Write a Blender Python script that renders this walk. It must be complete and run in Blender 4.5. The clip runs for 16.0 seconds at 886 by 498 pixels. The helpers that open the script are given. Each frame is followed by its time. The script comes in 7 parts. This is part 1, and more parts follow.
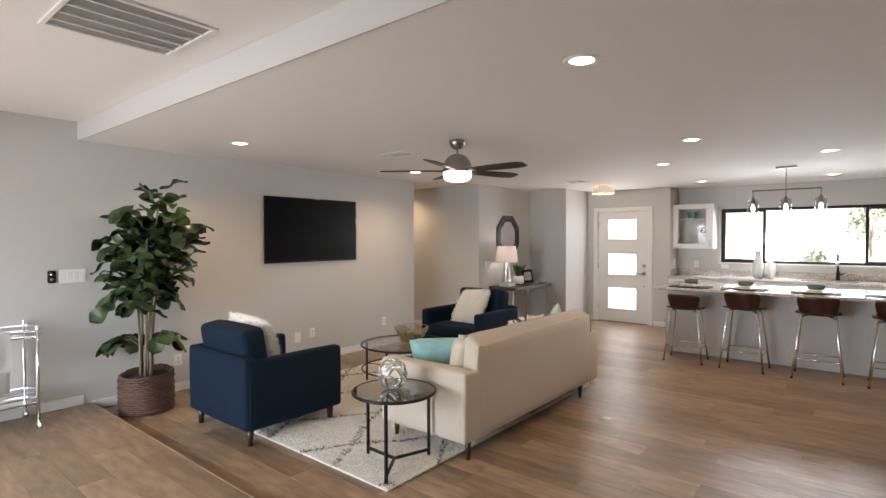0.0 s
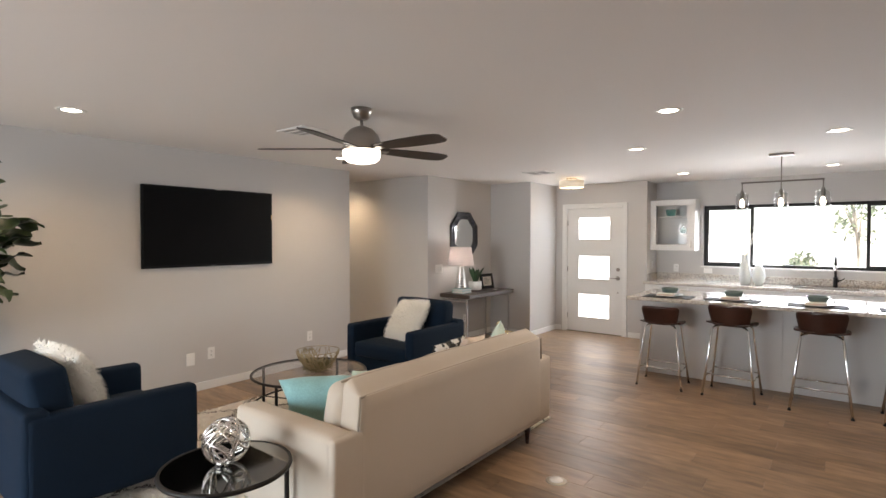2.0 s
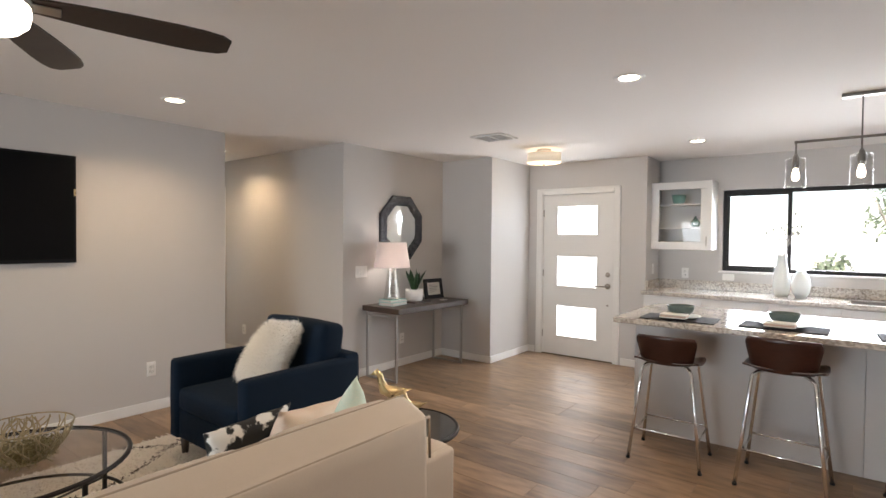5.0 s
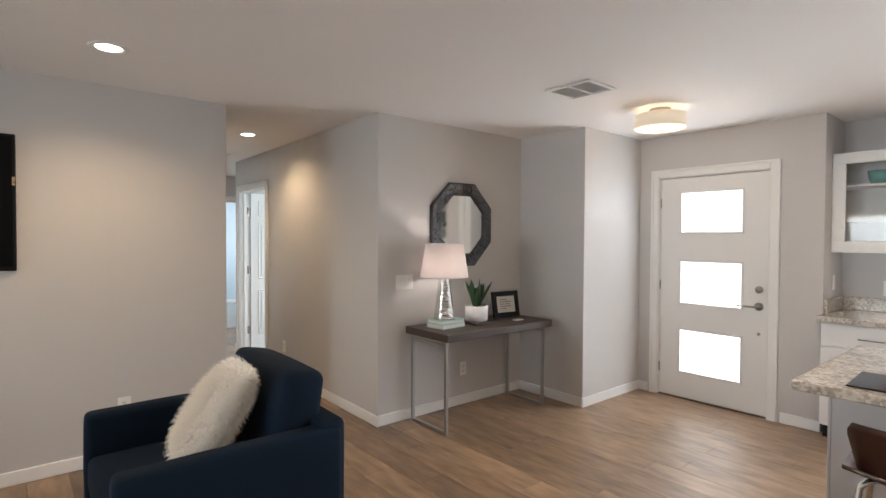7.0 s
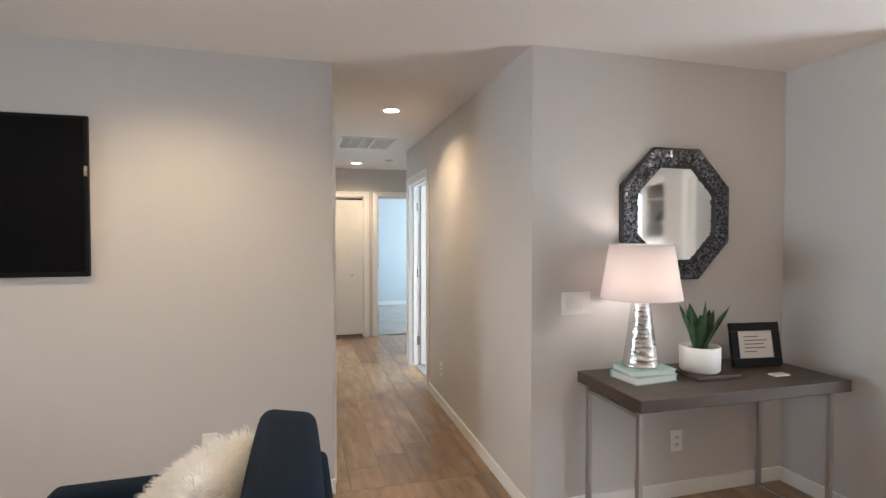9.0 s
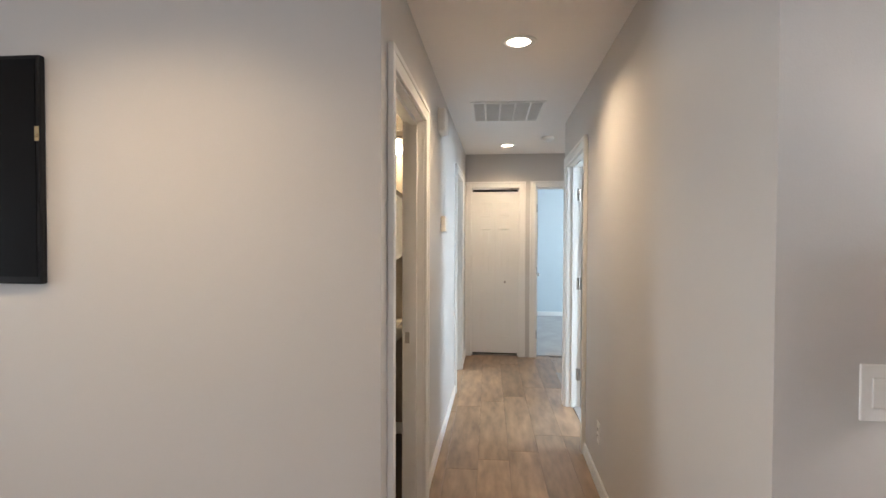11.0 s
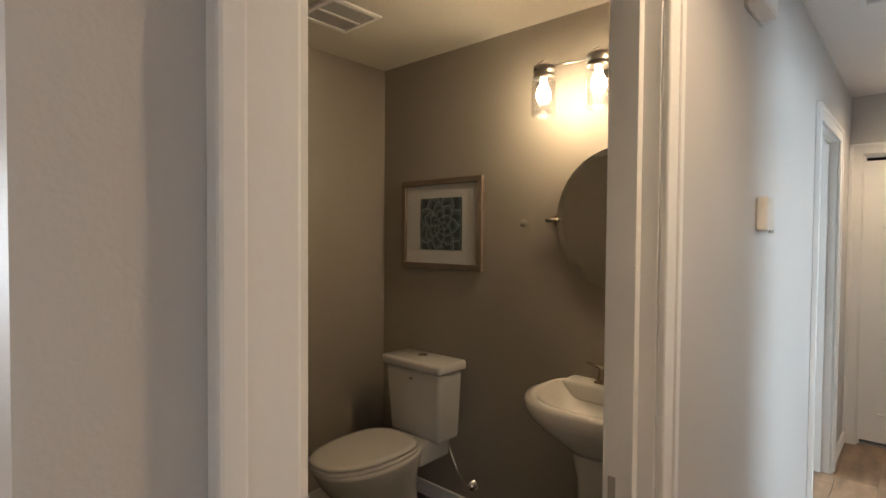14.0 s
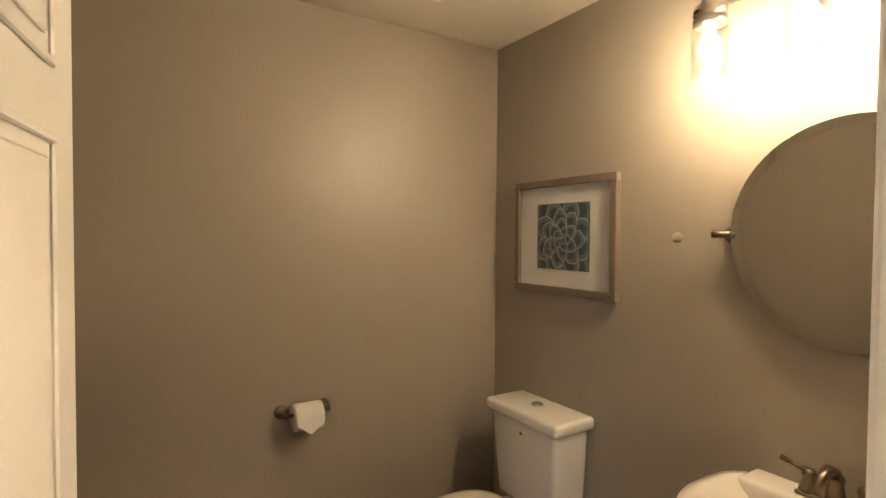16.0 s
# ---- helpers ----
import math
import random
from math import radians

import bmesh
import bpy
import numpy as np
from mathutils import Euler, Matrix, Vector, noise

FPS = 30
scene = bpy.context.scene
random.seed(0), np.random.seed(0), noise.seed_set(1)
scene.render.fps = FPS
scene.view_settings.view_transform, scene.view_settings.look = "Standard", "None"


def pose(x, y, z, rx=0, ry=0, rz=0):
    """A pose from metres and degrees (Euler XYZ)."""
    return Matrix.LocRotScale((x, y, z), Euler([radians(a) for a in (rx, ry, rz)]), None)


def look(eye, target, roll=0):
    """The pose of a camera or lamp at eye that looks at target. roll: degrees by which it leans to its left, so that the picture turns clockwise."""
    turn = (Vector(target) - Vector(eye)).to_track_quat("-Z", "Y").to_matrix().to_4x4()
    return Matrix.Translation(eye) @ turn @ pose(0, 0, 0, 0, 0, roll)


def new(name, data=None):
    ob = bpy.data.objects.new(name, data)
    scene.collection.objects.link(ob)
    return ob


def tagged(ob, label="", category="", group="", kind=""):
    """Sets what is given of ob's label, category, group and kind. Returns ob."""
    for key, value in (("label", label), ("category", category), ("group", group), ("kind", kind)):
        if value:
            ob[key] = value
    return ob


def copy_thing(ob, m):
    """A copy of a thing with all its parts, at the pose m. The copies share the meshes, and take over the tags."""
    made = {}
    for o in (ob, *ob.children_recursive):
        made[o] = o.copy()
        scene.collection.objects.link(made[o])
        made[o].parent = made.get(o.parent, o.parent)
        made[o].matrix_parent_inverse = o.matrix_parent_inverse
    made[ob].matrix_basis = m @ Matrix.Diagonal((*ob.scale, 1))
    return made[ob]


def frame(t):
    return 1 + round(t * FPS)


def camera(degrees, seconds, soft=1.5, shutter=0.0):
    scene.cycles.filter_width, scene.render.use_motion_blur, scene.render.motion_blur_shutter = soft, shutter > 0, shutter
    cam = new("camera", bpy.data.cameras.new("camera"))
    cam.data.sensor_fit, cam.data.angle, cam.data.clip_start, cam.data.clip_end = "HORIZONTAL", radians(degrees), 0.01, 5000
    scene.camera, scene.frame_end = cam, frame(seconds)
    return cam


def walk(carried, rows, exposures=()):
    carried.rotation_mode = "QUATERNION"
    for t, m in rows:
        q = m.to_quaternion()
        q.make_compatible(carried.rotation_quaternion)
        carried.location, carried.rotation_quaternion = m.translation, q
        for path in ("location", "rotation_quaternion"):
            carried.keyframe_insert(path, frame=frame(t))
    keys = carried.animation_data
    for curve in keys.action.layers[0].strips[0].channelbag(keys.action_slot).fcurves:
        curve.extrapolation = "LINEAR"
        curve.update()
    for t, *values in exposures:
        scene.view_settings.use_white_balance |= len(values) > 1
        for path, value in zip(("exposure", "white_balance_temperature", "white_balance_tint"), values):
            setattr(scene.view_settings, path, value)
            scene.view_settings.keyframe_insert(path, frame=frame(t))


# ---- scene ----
cam = camera(81.2, 16.0)
PATH = [
    (0, (0.427, 0.357, 1.562), (-0.846, 1.9, 1.52), -0.1),
    (0.5, (0.409, 0.619, 1.575), (-0.853, 2.17, 1.53), -0.1),
    (1, (0.313, 0.931, 1.577), (-0.937, 2.492, 1.529), -0.0),
    (1.5, (0.24, 1.282, 1.569), (-1.001, 2.85, 1.521), 0.1),
    (2, (0.148, 1.605, 1.571), (-1.078, 3.185, 1.525), 0.1),
    (2.5, (0.008, 1.931, 1.584), (-1.202, 3.523, 1.536), 0.2),
    (3, (-0.067, 2.241, 1.527), (-1.268, 3.84, 1.482), 0.3),
    (3.5, (-0.123, 2.56, 1.497), (-1.322, 4.16, 1.455), 0.4),
    (3.7, (-0.173, 2.697, 1.485), (-1.375, 4.295, 1.444), 0.5),
    (5.8, (-0.673, 4.251, 1.473), (-1.963, 5.779, 1.434), 0.3),
    (6, (-0.748, 4.371, 1.473), (-2.094, 5.85, 1.433), 0.3),
    (6.5, (-0.93, 4.697, 1.48), (-2.376, 6.078, 1.436), 0.3),
    (7, (-1.087, 5.042, 1.472), (-2.621, 6.324, 1.43), 0.3),
    (7.5, (-1.29, 5.349, 1.461), (-2.945, 6.472, 1.416), 0.2),
    (8, (-1.541, 5.631, 1.464), (-3.278, 6.62, 1.419), 0.2),
    (8.5, (-1.766, 5.887, 1.477), (-3.62, 6.636, 1.427), 0.1),
    (9, (-2.052, 6.069, 1.469), (-3.978, 6.607, 1.419), 0.0),
    (9.5, (-2.334, 6.251, 1.463), (-4.301, 6.613, 1.412), 0.1),
    (10, (-2.634, 6.397, 1.446), (-4.63, 6.513, 1.396), 0.0),
    (10.2, (-2.774, 6.443, 1.436), (-4.773, 6.476, 1.387), -0.0),
    (12.3, (-4.166, 6.78, 1.434), (-6.085, 6.218, 1.396), 0.2),
    (12.5, (-4.283, 6.783, 1.437), (-6.167, 6.113, 1.399), 0.1),
    (13, (-4.548, 6.718, 1.434), (-6.33, 5.811, 1.391), 0.2),
    (13.5, (-4.766, 6.678, 1.445), (-6.435, 5.576, 1.402), 0.3),
    (14, (-4.975, 6.653, 1.454), (-6.461, 5.315, 1.401), 0.4),
    (14.5, (-5.149, 6.561, 1.464), (-6.454, 5.047, 1.404), 0.3),
    (15, (-5.322, 6.499, 1.473), (-6.508, 4.89, 1.408), 0.2),
    (15.5, (-5.425, 6.43, 1.482), (-6.501, 4.745, 1.421), 0.2),
    (16, (-5.473, 6.354, 1.518), (-6.526, 4.655, 1.464), 0.4),
]
EXPOSURES = [(0, 1.56, 6600, 11.5), (3.5, 1.63, 6550, 11.5), (6.0, 1.65, 6450, 11), (7.5, 1.54, 6400, 11), (8.2, 1.57, 6350, 10.5), (9.0, 1.88, 6250, 10.5), (10.0, 1.88, 6200, 10.5), (12.5, 1.65, 6200, 11), (13.5, 1.48, 6200, 11), (14.0, 1.56, 6350, 11), (14.5, 1.78, 6450, 11), (15.0, 2.06, 6650, 11), (15.5, 2.46, 6700, 11), (16.0, 2.76, 6700, 11)]
walk(cam, [(t, look(eye, target, roll)) for t, eye, target, roll in PATH], EXPOSURES)

# ---- plan, in metres: x grows towards the yard, y towards the street, floor of the living room at 0 ----
CEIL, UPPER, STEP, STEP_Y, DROP_Y = 2.44, 2.605, 0.07, 1.93, 1.865
TV_X, HALL_Y, HALL_Y2, NOOK_X, JUT_X, JUT_Y = -5.03, 6.25, 7.225, -4.48, -3.745, 8.86
DOOR_Y, KITCHEN_Y, KITCHEN_X = 9.785, 10.30, -2.245
END_X, BATH_X, BATH_Y = -9.60, -7.045, 4.315
EAST_X, SOUTH_Y = 3.0, -1.6
# the hallway lies a degree out of square with the living room
HALL_TURN = Matrix.Translation((-4.8, 6.74, 0)) @ Matrix.Rotation(radians(-1.0), 4, "Z") @ Matrix.Translation((4.8, -6.74, 0))


def askew(ob):
    """Turns a thing of the hallway with the hallway."""
    ob.matrix_world = HALL_TURN @ ob.matrix_world
    return ob


def sized(m, x, y, z):
    return m @ Matrix.Diagonal((x, y, z, 1))



# ---- world, sun and large lights ----
world = bpy.data.worlds.new("sky")
world.use_nodes = True
scene.world = world
sky = world.node_tree.nodes.new("ShaderNodeTexSky")
sky.sky_type, sky.sun_disc = "NISHITA", False
sky.sun_elevation, sky.sun_rotation = radians(50), radians(155)
world.node_tree.links.new(sky.outputs[0], world.node_tree.nodes["Background"].inputs[0])
world.node_tree.nodes["Background"].inputs[1].default_value = 0.15


def lamp(name, kind, where, energy, colour, **more):
    data = bpy.data.lights.new(name, kind)
    data.energy, data.color = energy, colour
    if kind == "AREA":
        data.shape, data.size, data.size_y = "RECTANGLE", more["size"][0], more["size"][1]
        data.spread = more.get("spread", radians(180))
    if kind == "SPOT":
        data.spot_size, data.spot_blend, data.shadow_soft_size = radians(more["cone"]), more["blend"], more["soft"]
    if kind == "POINT":
        data.shadow_soft_size = more["soft"]
    if kind == "SUN":
        data.angle = radians(0.5)
    ob = new(name, data)
    ob.matrix_world = where
    return ob


COOL = (0.80, 0.93, 1.0)
DAY, WARM, BULB = (1.0, 0.97, 0.95), (1.0, 0.73, 0.45), (1.0, 0.71, 0.40)
sun_way = Vector((math.sin(radians(155)) * math.cos(radians(50)), math.cos(radians(155)) * math.cos(radians(50)), math.sin(radians(50))))
lamp("sun", "SUN", look(sun_way * 30, (0, 0, 0)), 5.0, (1.0, 0.95, 0.88))
# daylight through the kitchen window, the front door, the garden door behind the walk, and the bedroom windows
lamp("kitchen_window_light", "AREA", look((-0.28, 10.42, 1.6), (-0.28, 7.0, 0.2)), 28, (0.90, 0.95, 1.0), size=(2.4, 0.85), spread=radians(115))
lamp("front_door_light", "AREA", look((-3.085, 9.885, 1.1), (-3.085, 5.0, 0.6)), 18, (0.84, 0.93, 1.0), size=(0.55, 1.5))
lamp("garden_door_light", "AREA", look((-2.9, -1.55, 1.2), (-2.9, 3.0, -1.15)), 47, (0.82, 0.92, 1.0), size=(3.2, 1.9), spread=radians(130))
lamp("side_bedroom_light", "AREA", look((-6.6, 9.7, 1.5), (-7.4, 7.0, 0.8)), 34, COOL, size=(1.2, 1.1))
lamp("back_bedroom_light", "AREA", look((-8.4, 4.1, 1.5), (-8.3, 6.5, 0.9)), 22, COOL, size=(1.2, 1.1))
lamp("end_bedroom_light", "AREA", look((-11.4, 9.7, 1.5), (-11.4, 6.0, 1.0)), 22, COOL, size=(1.6, 1.2))


# ---- materials ----
def material(name, colour, rough=0.6, metal=0.0, vary=0.08, grain=30.0, patch=1.5, bump=0.05, stretch=(1, 1, 1), sheen=0.0, coat=0.0, spec=0.5, second=None, by_piece=0.0, world_space=False):
    """A surface with two scales of uneven colour (grain and patches), uneven gloss and fine relief."""
    m = bpy.data.materials.new(name)
    m.use_nodes = True
    t = m.node_tree
    n, link = t.nodes, t.links.new
    bsdf = n["Principled BSDF"]
    if world_space:
        coord, out = n.new("ShaderNodeNewGeometry"), "Position"
    else:
        coord, out = n.new("ShaderNodeTexCoord"), "Object"
    scale = n.new("ShaderNodeVectorMath")
    scale.operation = "MULTIPLY"
    scale.inputs[1].default_value = stretch
    link(coord.outputs[out], scale.inputs[0])
    spot = scale.outputs[0]
    info = n.new("ShaderNodeObjectInfo")
    if by_piece:
        shift = n.new("ShaderNodeVectorMath")
        shift.operation = "MULTIPLY_ADD"
        link(info.outputs["Random"], shift.inputs[0])
        shift.inputs[1].default_value = (37.0, 19.0, 11.0)
        link(spot, shift.inputs[2])
        spot = shift.outputs[0]
    fine, coarse = n.new("ShaderNodeTexNoise"), n.new("ShaderNodeTexNoise")
    for tex, size, detail in ((fine, grain, 6), (coarse, patch, 3)):
        tex.inputs["Scale"].default_value, tex.inputs["Detail"].default_value = size, detail
        link(spot, tex.inputs["Vector"])
    ramp = n.new("ShaderNodeValToRGB")
    other = second or [c * (1 - 2.2 * vary) for c in colour]
    ramp.color_ramp.elements[0].color = (*other, 1)
    ramp.color_ramp.elements[1].color = (*colour, 1)
    ramp.color_ramp.elements[0].position, ramp.color_ramp.elements[1].position = 0.32, 0.68
    mix = n.new("ShaderNodeMath")
    mix.operation = "MULTIPLY_ADD"
    link(fine.outputs[0], mix.inputs[0])
    mix.inputs[1].default_value = 0.55
    half = n.new("ShaderNodeMath")
    half.operation = "MULTIPLY"
    half.inputs[1].default_value = 0.45
    link(coarse.outputs[0], half.inputs[0])
    link(half.outputs[0], mix.inputs[2])
    link(mix.outputs[0], ramp.inputs[0])
    colour_out = ramp.outputs[0]
    if by_piece:
        hsv = n.new("ShaderNodeHueSaturation")
        level = n.new("ShaderNodeMapRange")
        level.inputs[3].default_value, level.inputs[4].default_value = 1 - by_piece, 1 + by_piece
        link(info.outputs["Random"], level.inputs[0])
        link(level.outputs[0], hsv.inputs["Value"])
        link(colour_out, hsv.inputs["Color"])
        colour_out = hsv.outputs[0]
    link(colour_out, bsdf.inputs["Base Color"])
    gloss = n.new("ShaderNodeMapRange")
    gloss.inputs[3].default_value, gloss.inputs[4].default_value = max(0.02, rough - 0.08), min(1, rough + 0.08)
    link(coarse.outputs[0], gloss.inputs[0])
    link(gloss.outputs[0], bsdf.inputs["Roughness"])
    bsdf.inputs["Metallic"].default_value = metal
    if bump:
        relief = n.new("ShaderNodeBump")
        relief.inputs["Strength"].default_value, relief.inputs["Distance"].default_value = bump, 0.01
        link(fine.outputs[0], relief.inputs["Height"])
        link(relief.outputs[0], bsdf.inputs["Normal"])
    bsdf.inputs["Specular IOR Level"].default_value = spec
    if sheen:
        bsdf.inputs["Sheen Weight"].default_value = sheen
    if coat:
        bsdf.inputs["Coat Weight"].default_value = coat
        bsdf.inputs["Coat Roughness"].default_value = 0.15
    return m


def glow(name, colour, strength):
    m = bpy.data.materials.new(name)
    m.use_nodes = True
    b = m.node_tree.nodes["Principled BSDF"]
    b.inputs["Base Color"].default_value = (*[min(1, c) for c in colour], 1)
    b.inputs["Emission Color"].default_value = (*colour, 1)
    b.inputs["Emission Strength"].default_value = strength
    return m


def glass(name, colour=(1, 1, 1), rough=0.0, ior=1.45):
    m = bpy.data.materials.new(name)
    m.use_nodes = True
    b = m.node_tree.nodes["Principled BSDF"]
    b.inputs["Base Color"].default_value = (*colour, 1)
    b.inputs["Transmission Weight"].default_value = 1.0
    b.inputs["Roughness"].default_value, b.inputs["IOR"].default_value = rough, ior
    return m


def see_through(name, share=0.85, gloss=0.03):
    """A thin pane: clear, with the gloss of glass on top."""
    m = bpy.data.materials.new(name)
    m.use_nodes = True
    n, link = m.node_tree.nodes, m.node_tree.links.new
    clear, shine, mix = n.new("ShaderNodeBsdfTransparent"), n.new("ShaderNodeBsdfGlossy"), n.new("ShaderNodeMixShader")
    shine.inputs["Roughness"].default_value = 0.03
    facing, power, level = n.new("ShaderNodeLayerWeight"), n.new("ShaderNodeMath"), n.new("ShaderNodeMath")
    power.operation, level.operation = "POWER", "MULTIPLY_ADD"
    power.inputs[1].default_value, level.inputs[1].default_value, level.inputs[2].default_value = 4.0, 0.6, gloss
    link(facing.outputs["Facing"], power.inputs[0])
    link(power.outputs[0], level.inputs[0])
    link(level.outputs[0], mix.inputs[0])
    link(clear.outputs[0], mix.inputs[1])
    link(shine.outputs[0], mix.inputs[2])
    link(mix.outputs[0], n["Material Output"].inputs[0])
    clear.inputs[0].default_value = (share, share, share, 1)
    return m


WALL = material("greige wall paint", (0.565, 0.545, 0.53), 0.48, vary=0.012, grain=220, patch=0.6, bump=0.06)
PALE_BLUE = material("pale blue bedroom paint", (0.55, 0.62, 0.66), 0.55, vary=0.012, grain=220, patch=0.6, bump=0.06)
WALL_DARK = material("taupe bathroom paint", (0.31, 0.272, 0.226), 0.42, vary=0.015, grain=220, patch=0.6, bump=0.06)
CEILING = material("white ceiling paint", (0.84, 0.81, 0.79), 0.8, vary=0.012, grain=260, patch=0.5, bump=0.08)
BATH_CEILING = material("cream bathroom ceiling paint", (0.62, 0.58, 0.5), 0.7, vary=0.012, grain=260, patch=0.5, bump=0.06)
TRIM = material("white trim paint", (0.80, 0.79, 0.77), 0.38, vary=0.01, grain=90, patch=2, bump=0.02)
DOOR_WHITE = material("white door paint", (0.78, 0.77, 0.75), 0.36, vary=0.01, grain=70, patch=2, bump=0.02)
PLANK = material("wood plank floor", (0.375, 0.25, 0.155), 0.34, vary=0.2, grain=5.0, patch=2.2, bump=0.07, stretch=(1.0, 4.0, 1.0), second=(0.14, 0.092, 0.06), by_piece=0.26, world_space=True)
GROUT = material("floor joint", (0.13, 0.09, 0.065), 0.8, vary=0.1, grain=60, patch=2)
CARPET = material("grey carpet", (0.42, 0.41, 0.40), 0.95, vary=0.15, grain=300, patch=4, bump=0.4)
NAVY = material("navy upholstery", (0.0046, 0.0142, 0.0305), 0.9, vary=0.12, grain=320, patch=3, bump=0.25, spec=0.2)
CREAM = material("cream upholstery", (0.57, 0.49, 0.40), 0.85, vary=0.05, grain=420, patch=3, bump=0.2, sheen=0.1)
WELT = material("cream piping", (0.36, 0.30, 0.235), 0.85, vary=0.06, grain=420, patch=3, bump=0.2)
DARK_WOOD = material("espresso wood", (0.035, 0.02, 0.014), 0.4, vary=0.2, grain=14, patch=3, stretch=(1, 1, 0.15))
TABLE_WOOD = material("dark grey-brown wood", (0.075, 0.05, 0.038), 0.45, vary=0.25, grain=20, patch=3, stretch=(6, 0.6, 6), second=(0.045, 0.032, 0.026))
STOOL_WOOD = material("mahogany veneer", (0.043, 0.012, 0.007), 0.33, vary=0.25, grain=22, patch=2, stretch=(0.6, 5, 5), coat=0.3)
CHROME = material("chrome", (0.82, 0.82, 0.82), 0.12, 1.0, vary=0.01, grain=40, patch=3, bump=0)
NICKEL = material("brushed nickel", (0.42, 0.39, 0.36), 0.3, 1.0, vary=0.05, grain=160, patch=3, bump=0.02, stretch=(1, 1, 8))
BRONZE = material("aged bronze", (0.20, 0.16, 0.12), 0.35, 1.0, vary=0.1, grain=60, patch=4, bump=0.02)
GOLD = material("pale gold leaf", (0.72, 0.58, 0.34), 0.28, 1.0, vary=0.1, grain=70, patch=6, bump=0.1)
SILVER = material("hammered silver", (0.72, 0.70, 0.67), 0.2, 1.0, vary=0.04, grain=60, patch=6, bump=0.25)
BLACK_METAL = material("black metal", (0.02, 0.018, 0.017), 0.42, 0.6, vary=0.1, grain=90, patch=4, bump=0.02)
BLACK_PLASTIC = material("black plastic", (0.006, 0.006, 0.007), 0.35, vary=0.05, grain=200, patch=3, bump=0.01, spec=0.25)
SCREEN = material("dark screen", (0.004, 0.004, 0.0045), 0.3, vary=0.03, grain=200, patch=1, bump=0, spec=0.12)
MIRROR = material("mirror", (0.9, 0.91, 0.9), 0.02, 1.0, vary=0.0, grain=5, patch=2, bump=0)
SMOKED = material("dark mirrored glass", (0.30, 0.29, 0.27), 0.02, 1.0, vary=0.0, grain=5, patch=2, bump=0)
PORCELAIN = material("white porcelain", (0.68, 0.655, 0.61), 0.12, vary=0.008, grain=10, patch=2, bump=0, coat=0.5)
CERAMIC = material("white ceramic", (0.80, 0.79, 0.77), 0.3, vary=0.01, grain=40, patch=4, bump=0.01)
PLASTIC = material("white plastic", (0.84, 0.83, 0.81), 0.35, vary=0.01, grain=60, patch=4, bump=0.01)
CABINET = material("white cabinet paint", (0.78, 0.77, 0.75), 0.35, vary=0.01, grain=70, patch=2, bump=0.01)
ISLAND = material("pale grey island paint", (0.60, 0.585, 0.58), 0.45, vary=0.012, grain=70, patch=2, bump=0.02)
TEAL = material("aqua velvet", (0.30, 0.56, 0.56), 0.8, vary=0.14, grain=120, patch=9, bump=0.1, sheen=0.3)
MINT = material("pale mint cotton", (0.42, 0.60, 0.52), 0.85, vary=0.1, grain=200, patch=5, bump=0.1, second=(0.62, 0.66, 0.56))
ZEBRA = material("black and white cotton", (0.8, 0.78, 0.74), 0.85, vary=0.3, grain=14, patch=9, bump=0.1, second=(0.02, 0.02, 0.02))
FUR = material("white faux fur", (0.95, 0.92, 0.86), 0.9, vary=0.03, grain=60, patch=8, bump=0.3, sheen=0.3)
LEAF = material("fig leaf", (0.052, 0.078, 0.026), 0.36, vary=0.3, grain=18, patch=6, bump=0.15, by_piece=0.65, second=(0.014, 0.03, 0.012))
SNAKE_LEAF = material("snake plant leaf", (0.045, 0.10, 0.04), 0.4, vary=0.35, grain=30, patch=8, bump=0.1, stretch=(1, 1, 3), second=(0.015, 0.05, 0.02))
BARK = material("pale bark", (0.27, 0.21, 0.15), 0.8, vary=0.2, grain=30, patch=6, bump=0.4, stretch=(4, 4, 0.6))
WICKER = material("brown wicker", (0.13, 0.06, 0.04), 0.6, vary=0.4, grain=40, patch=7, bump=0.4, second=(0.05, 0.022, 0.016))
SOIL = material("potting soil", (0.04, 0.028, 0.02), 0.95, vary=0.3, grain=60, patch=8, bump=0.6)
RUG_PALE = material("shaggy cream wool", (0.88, 0.82, 0.74), 0.95, vary=0.07, grain=110, patch=5, bump=0.9, sheen=0.2)
RUG_DARK = material("shaggy brown wool", (0.13, 0.10, 0.09), 0.95, vary=0.3, grain=110, patch=7, bump=0.9)
BOOK_MINT = material("mint book cloth", (0.36, 0.58, 0.54), 0.7, vary=0.05, grain=200, patch=4, bump=0.05)
PAPER = material("paper", (0.75, 0.73, 0.68), 0.85, vary=0.04, grain=120, patch=5, bump=0.05)
STONE_BOWL = material("grey-green stoneware", (0.10, 0.145, 0.135), 0.35, vary=0.15, grain=50, patch=8, bump=0.03)
NAPKIN = material("charcoal linen", (0.018, 0.018, 0.02), 0.9, vary=0.2, grain=300, patch=8, bump=0.2)
TOWEL = material("white linen", (0.72, 0.70, 0.67), 0.9, vary=0.04, grain=260, patch=8, bump=0.2)
TWIG = material("pale twigs", (0.30, 0.25, 0.12), 0.8, vary=0.3, grain=80, patch=9, bump=0.3)
VENT_DARK = material("dark louvre", (0.13, 0.125, 0.12), 0.6, vary=0.05, grain=60, patch=3)
GRAVEL = material("pale gravel", (0.45, 0.42, 0.37), 0.95, vary=0.2, grain=40, patch=0.4, bump=0.5)
# yard bark, wall and foliage are lightened to stand for blown-out daylight
YARD_BARK = material("glare-paled yard bark", (0.42, 0.36, 0.28), 0.9, vary=0.15, grain=30, patch=6, bump=0.3)
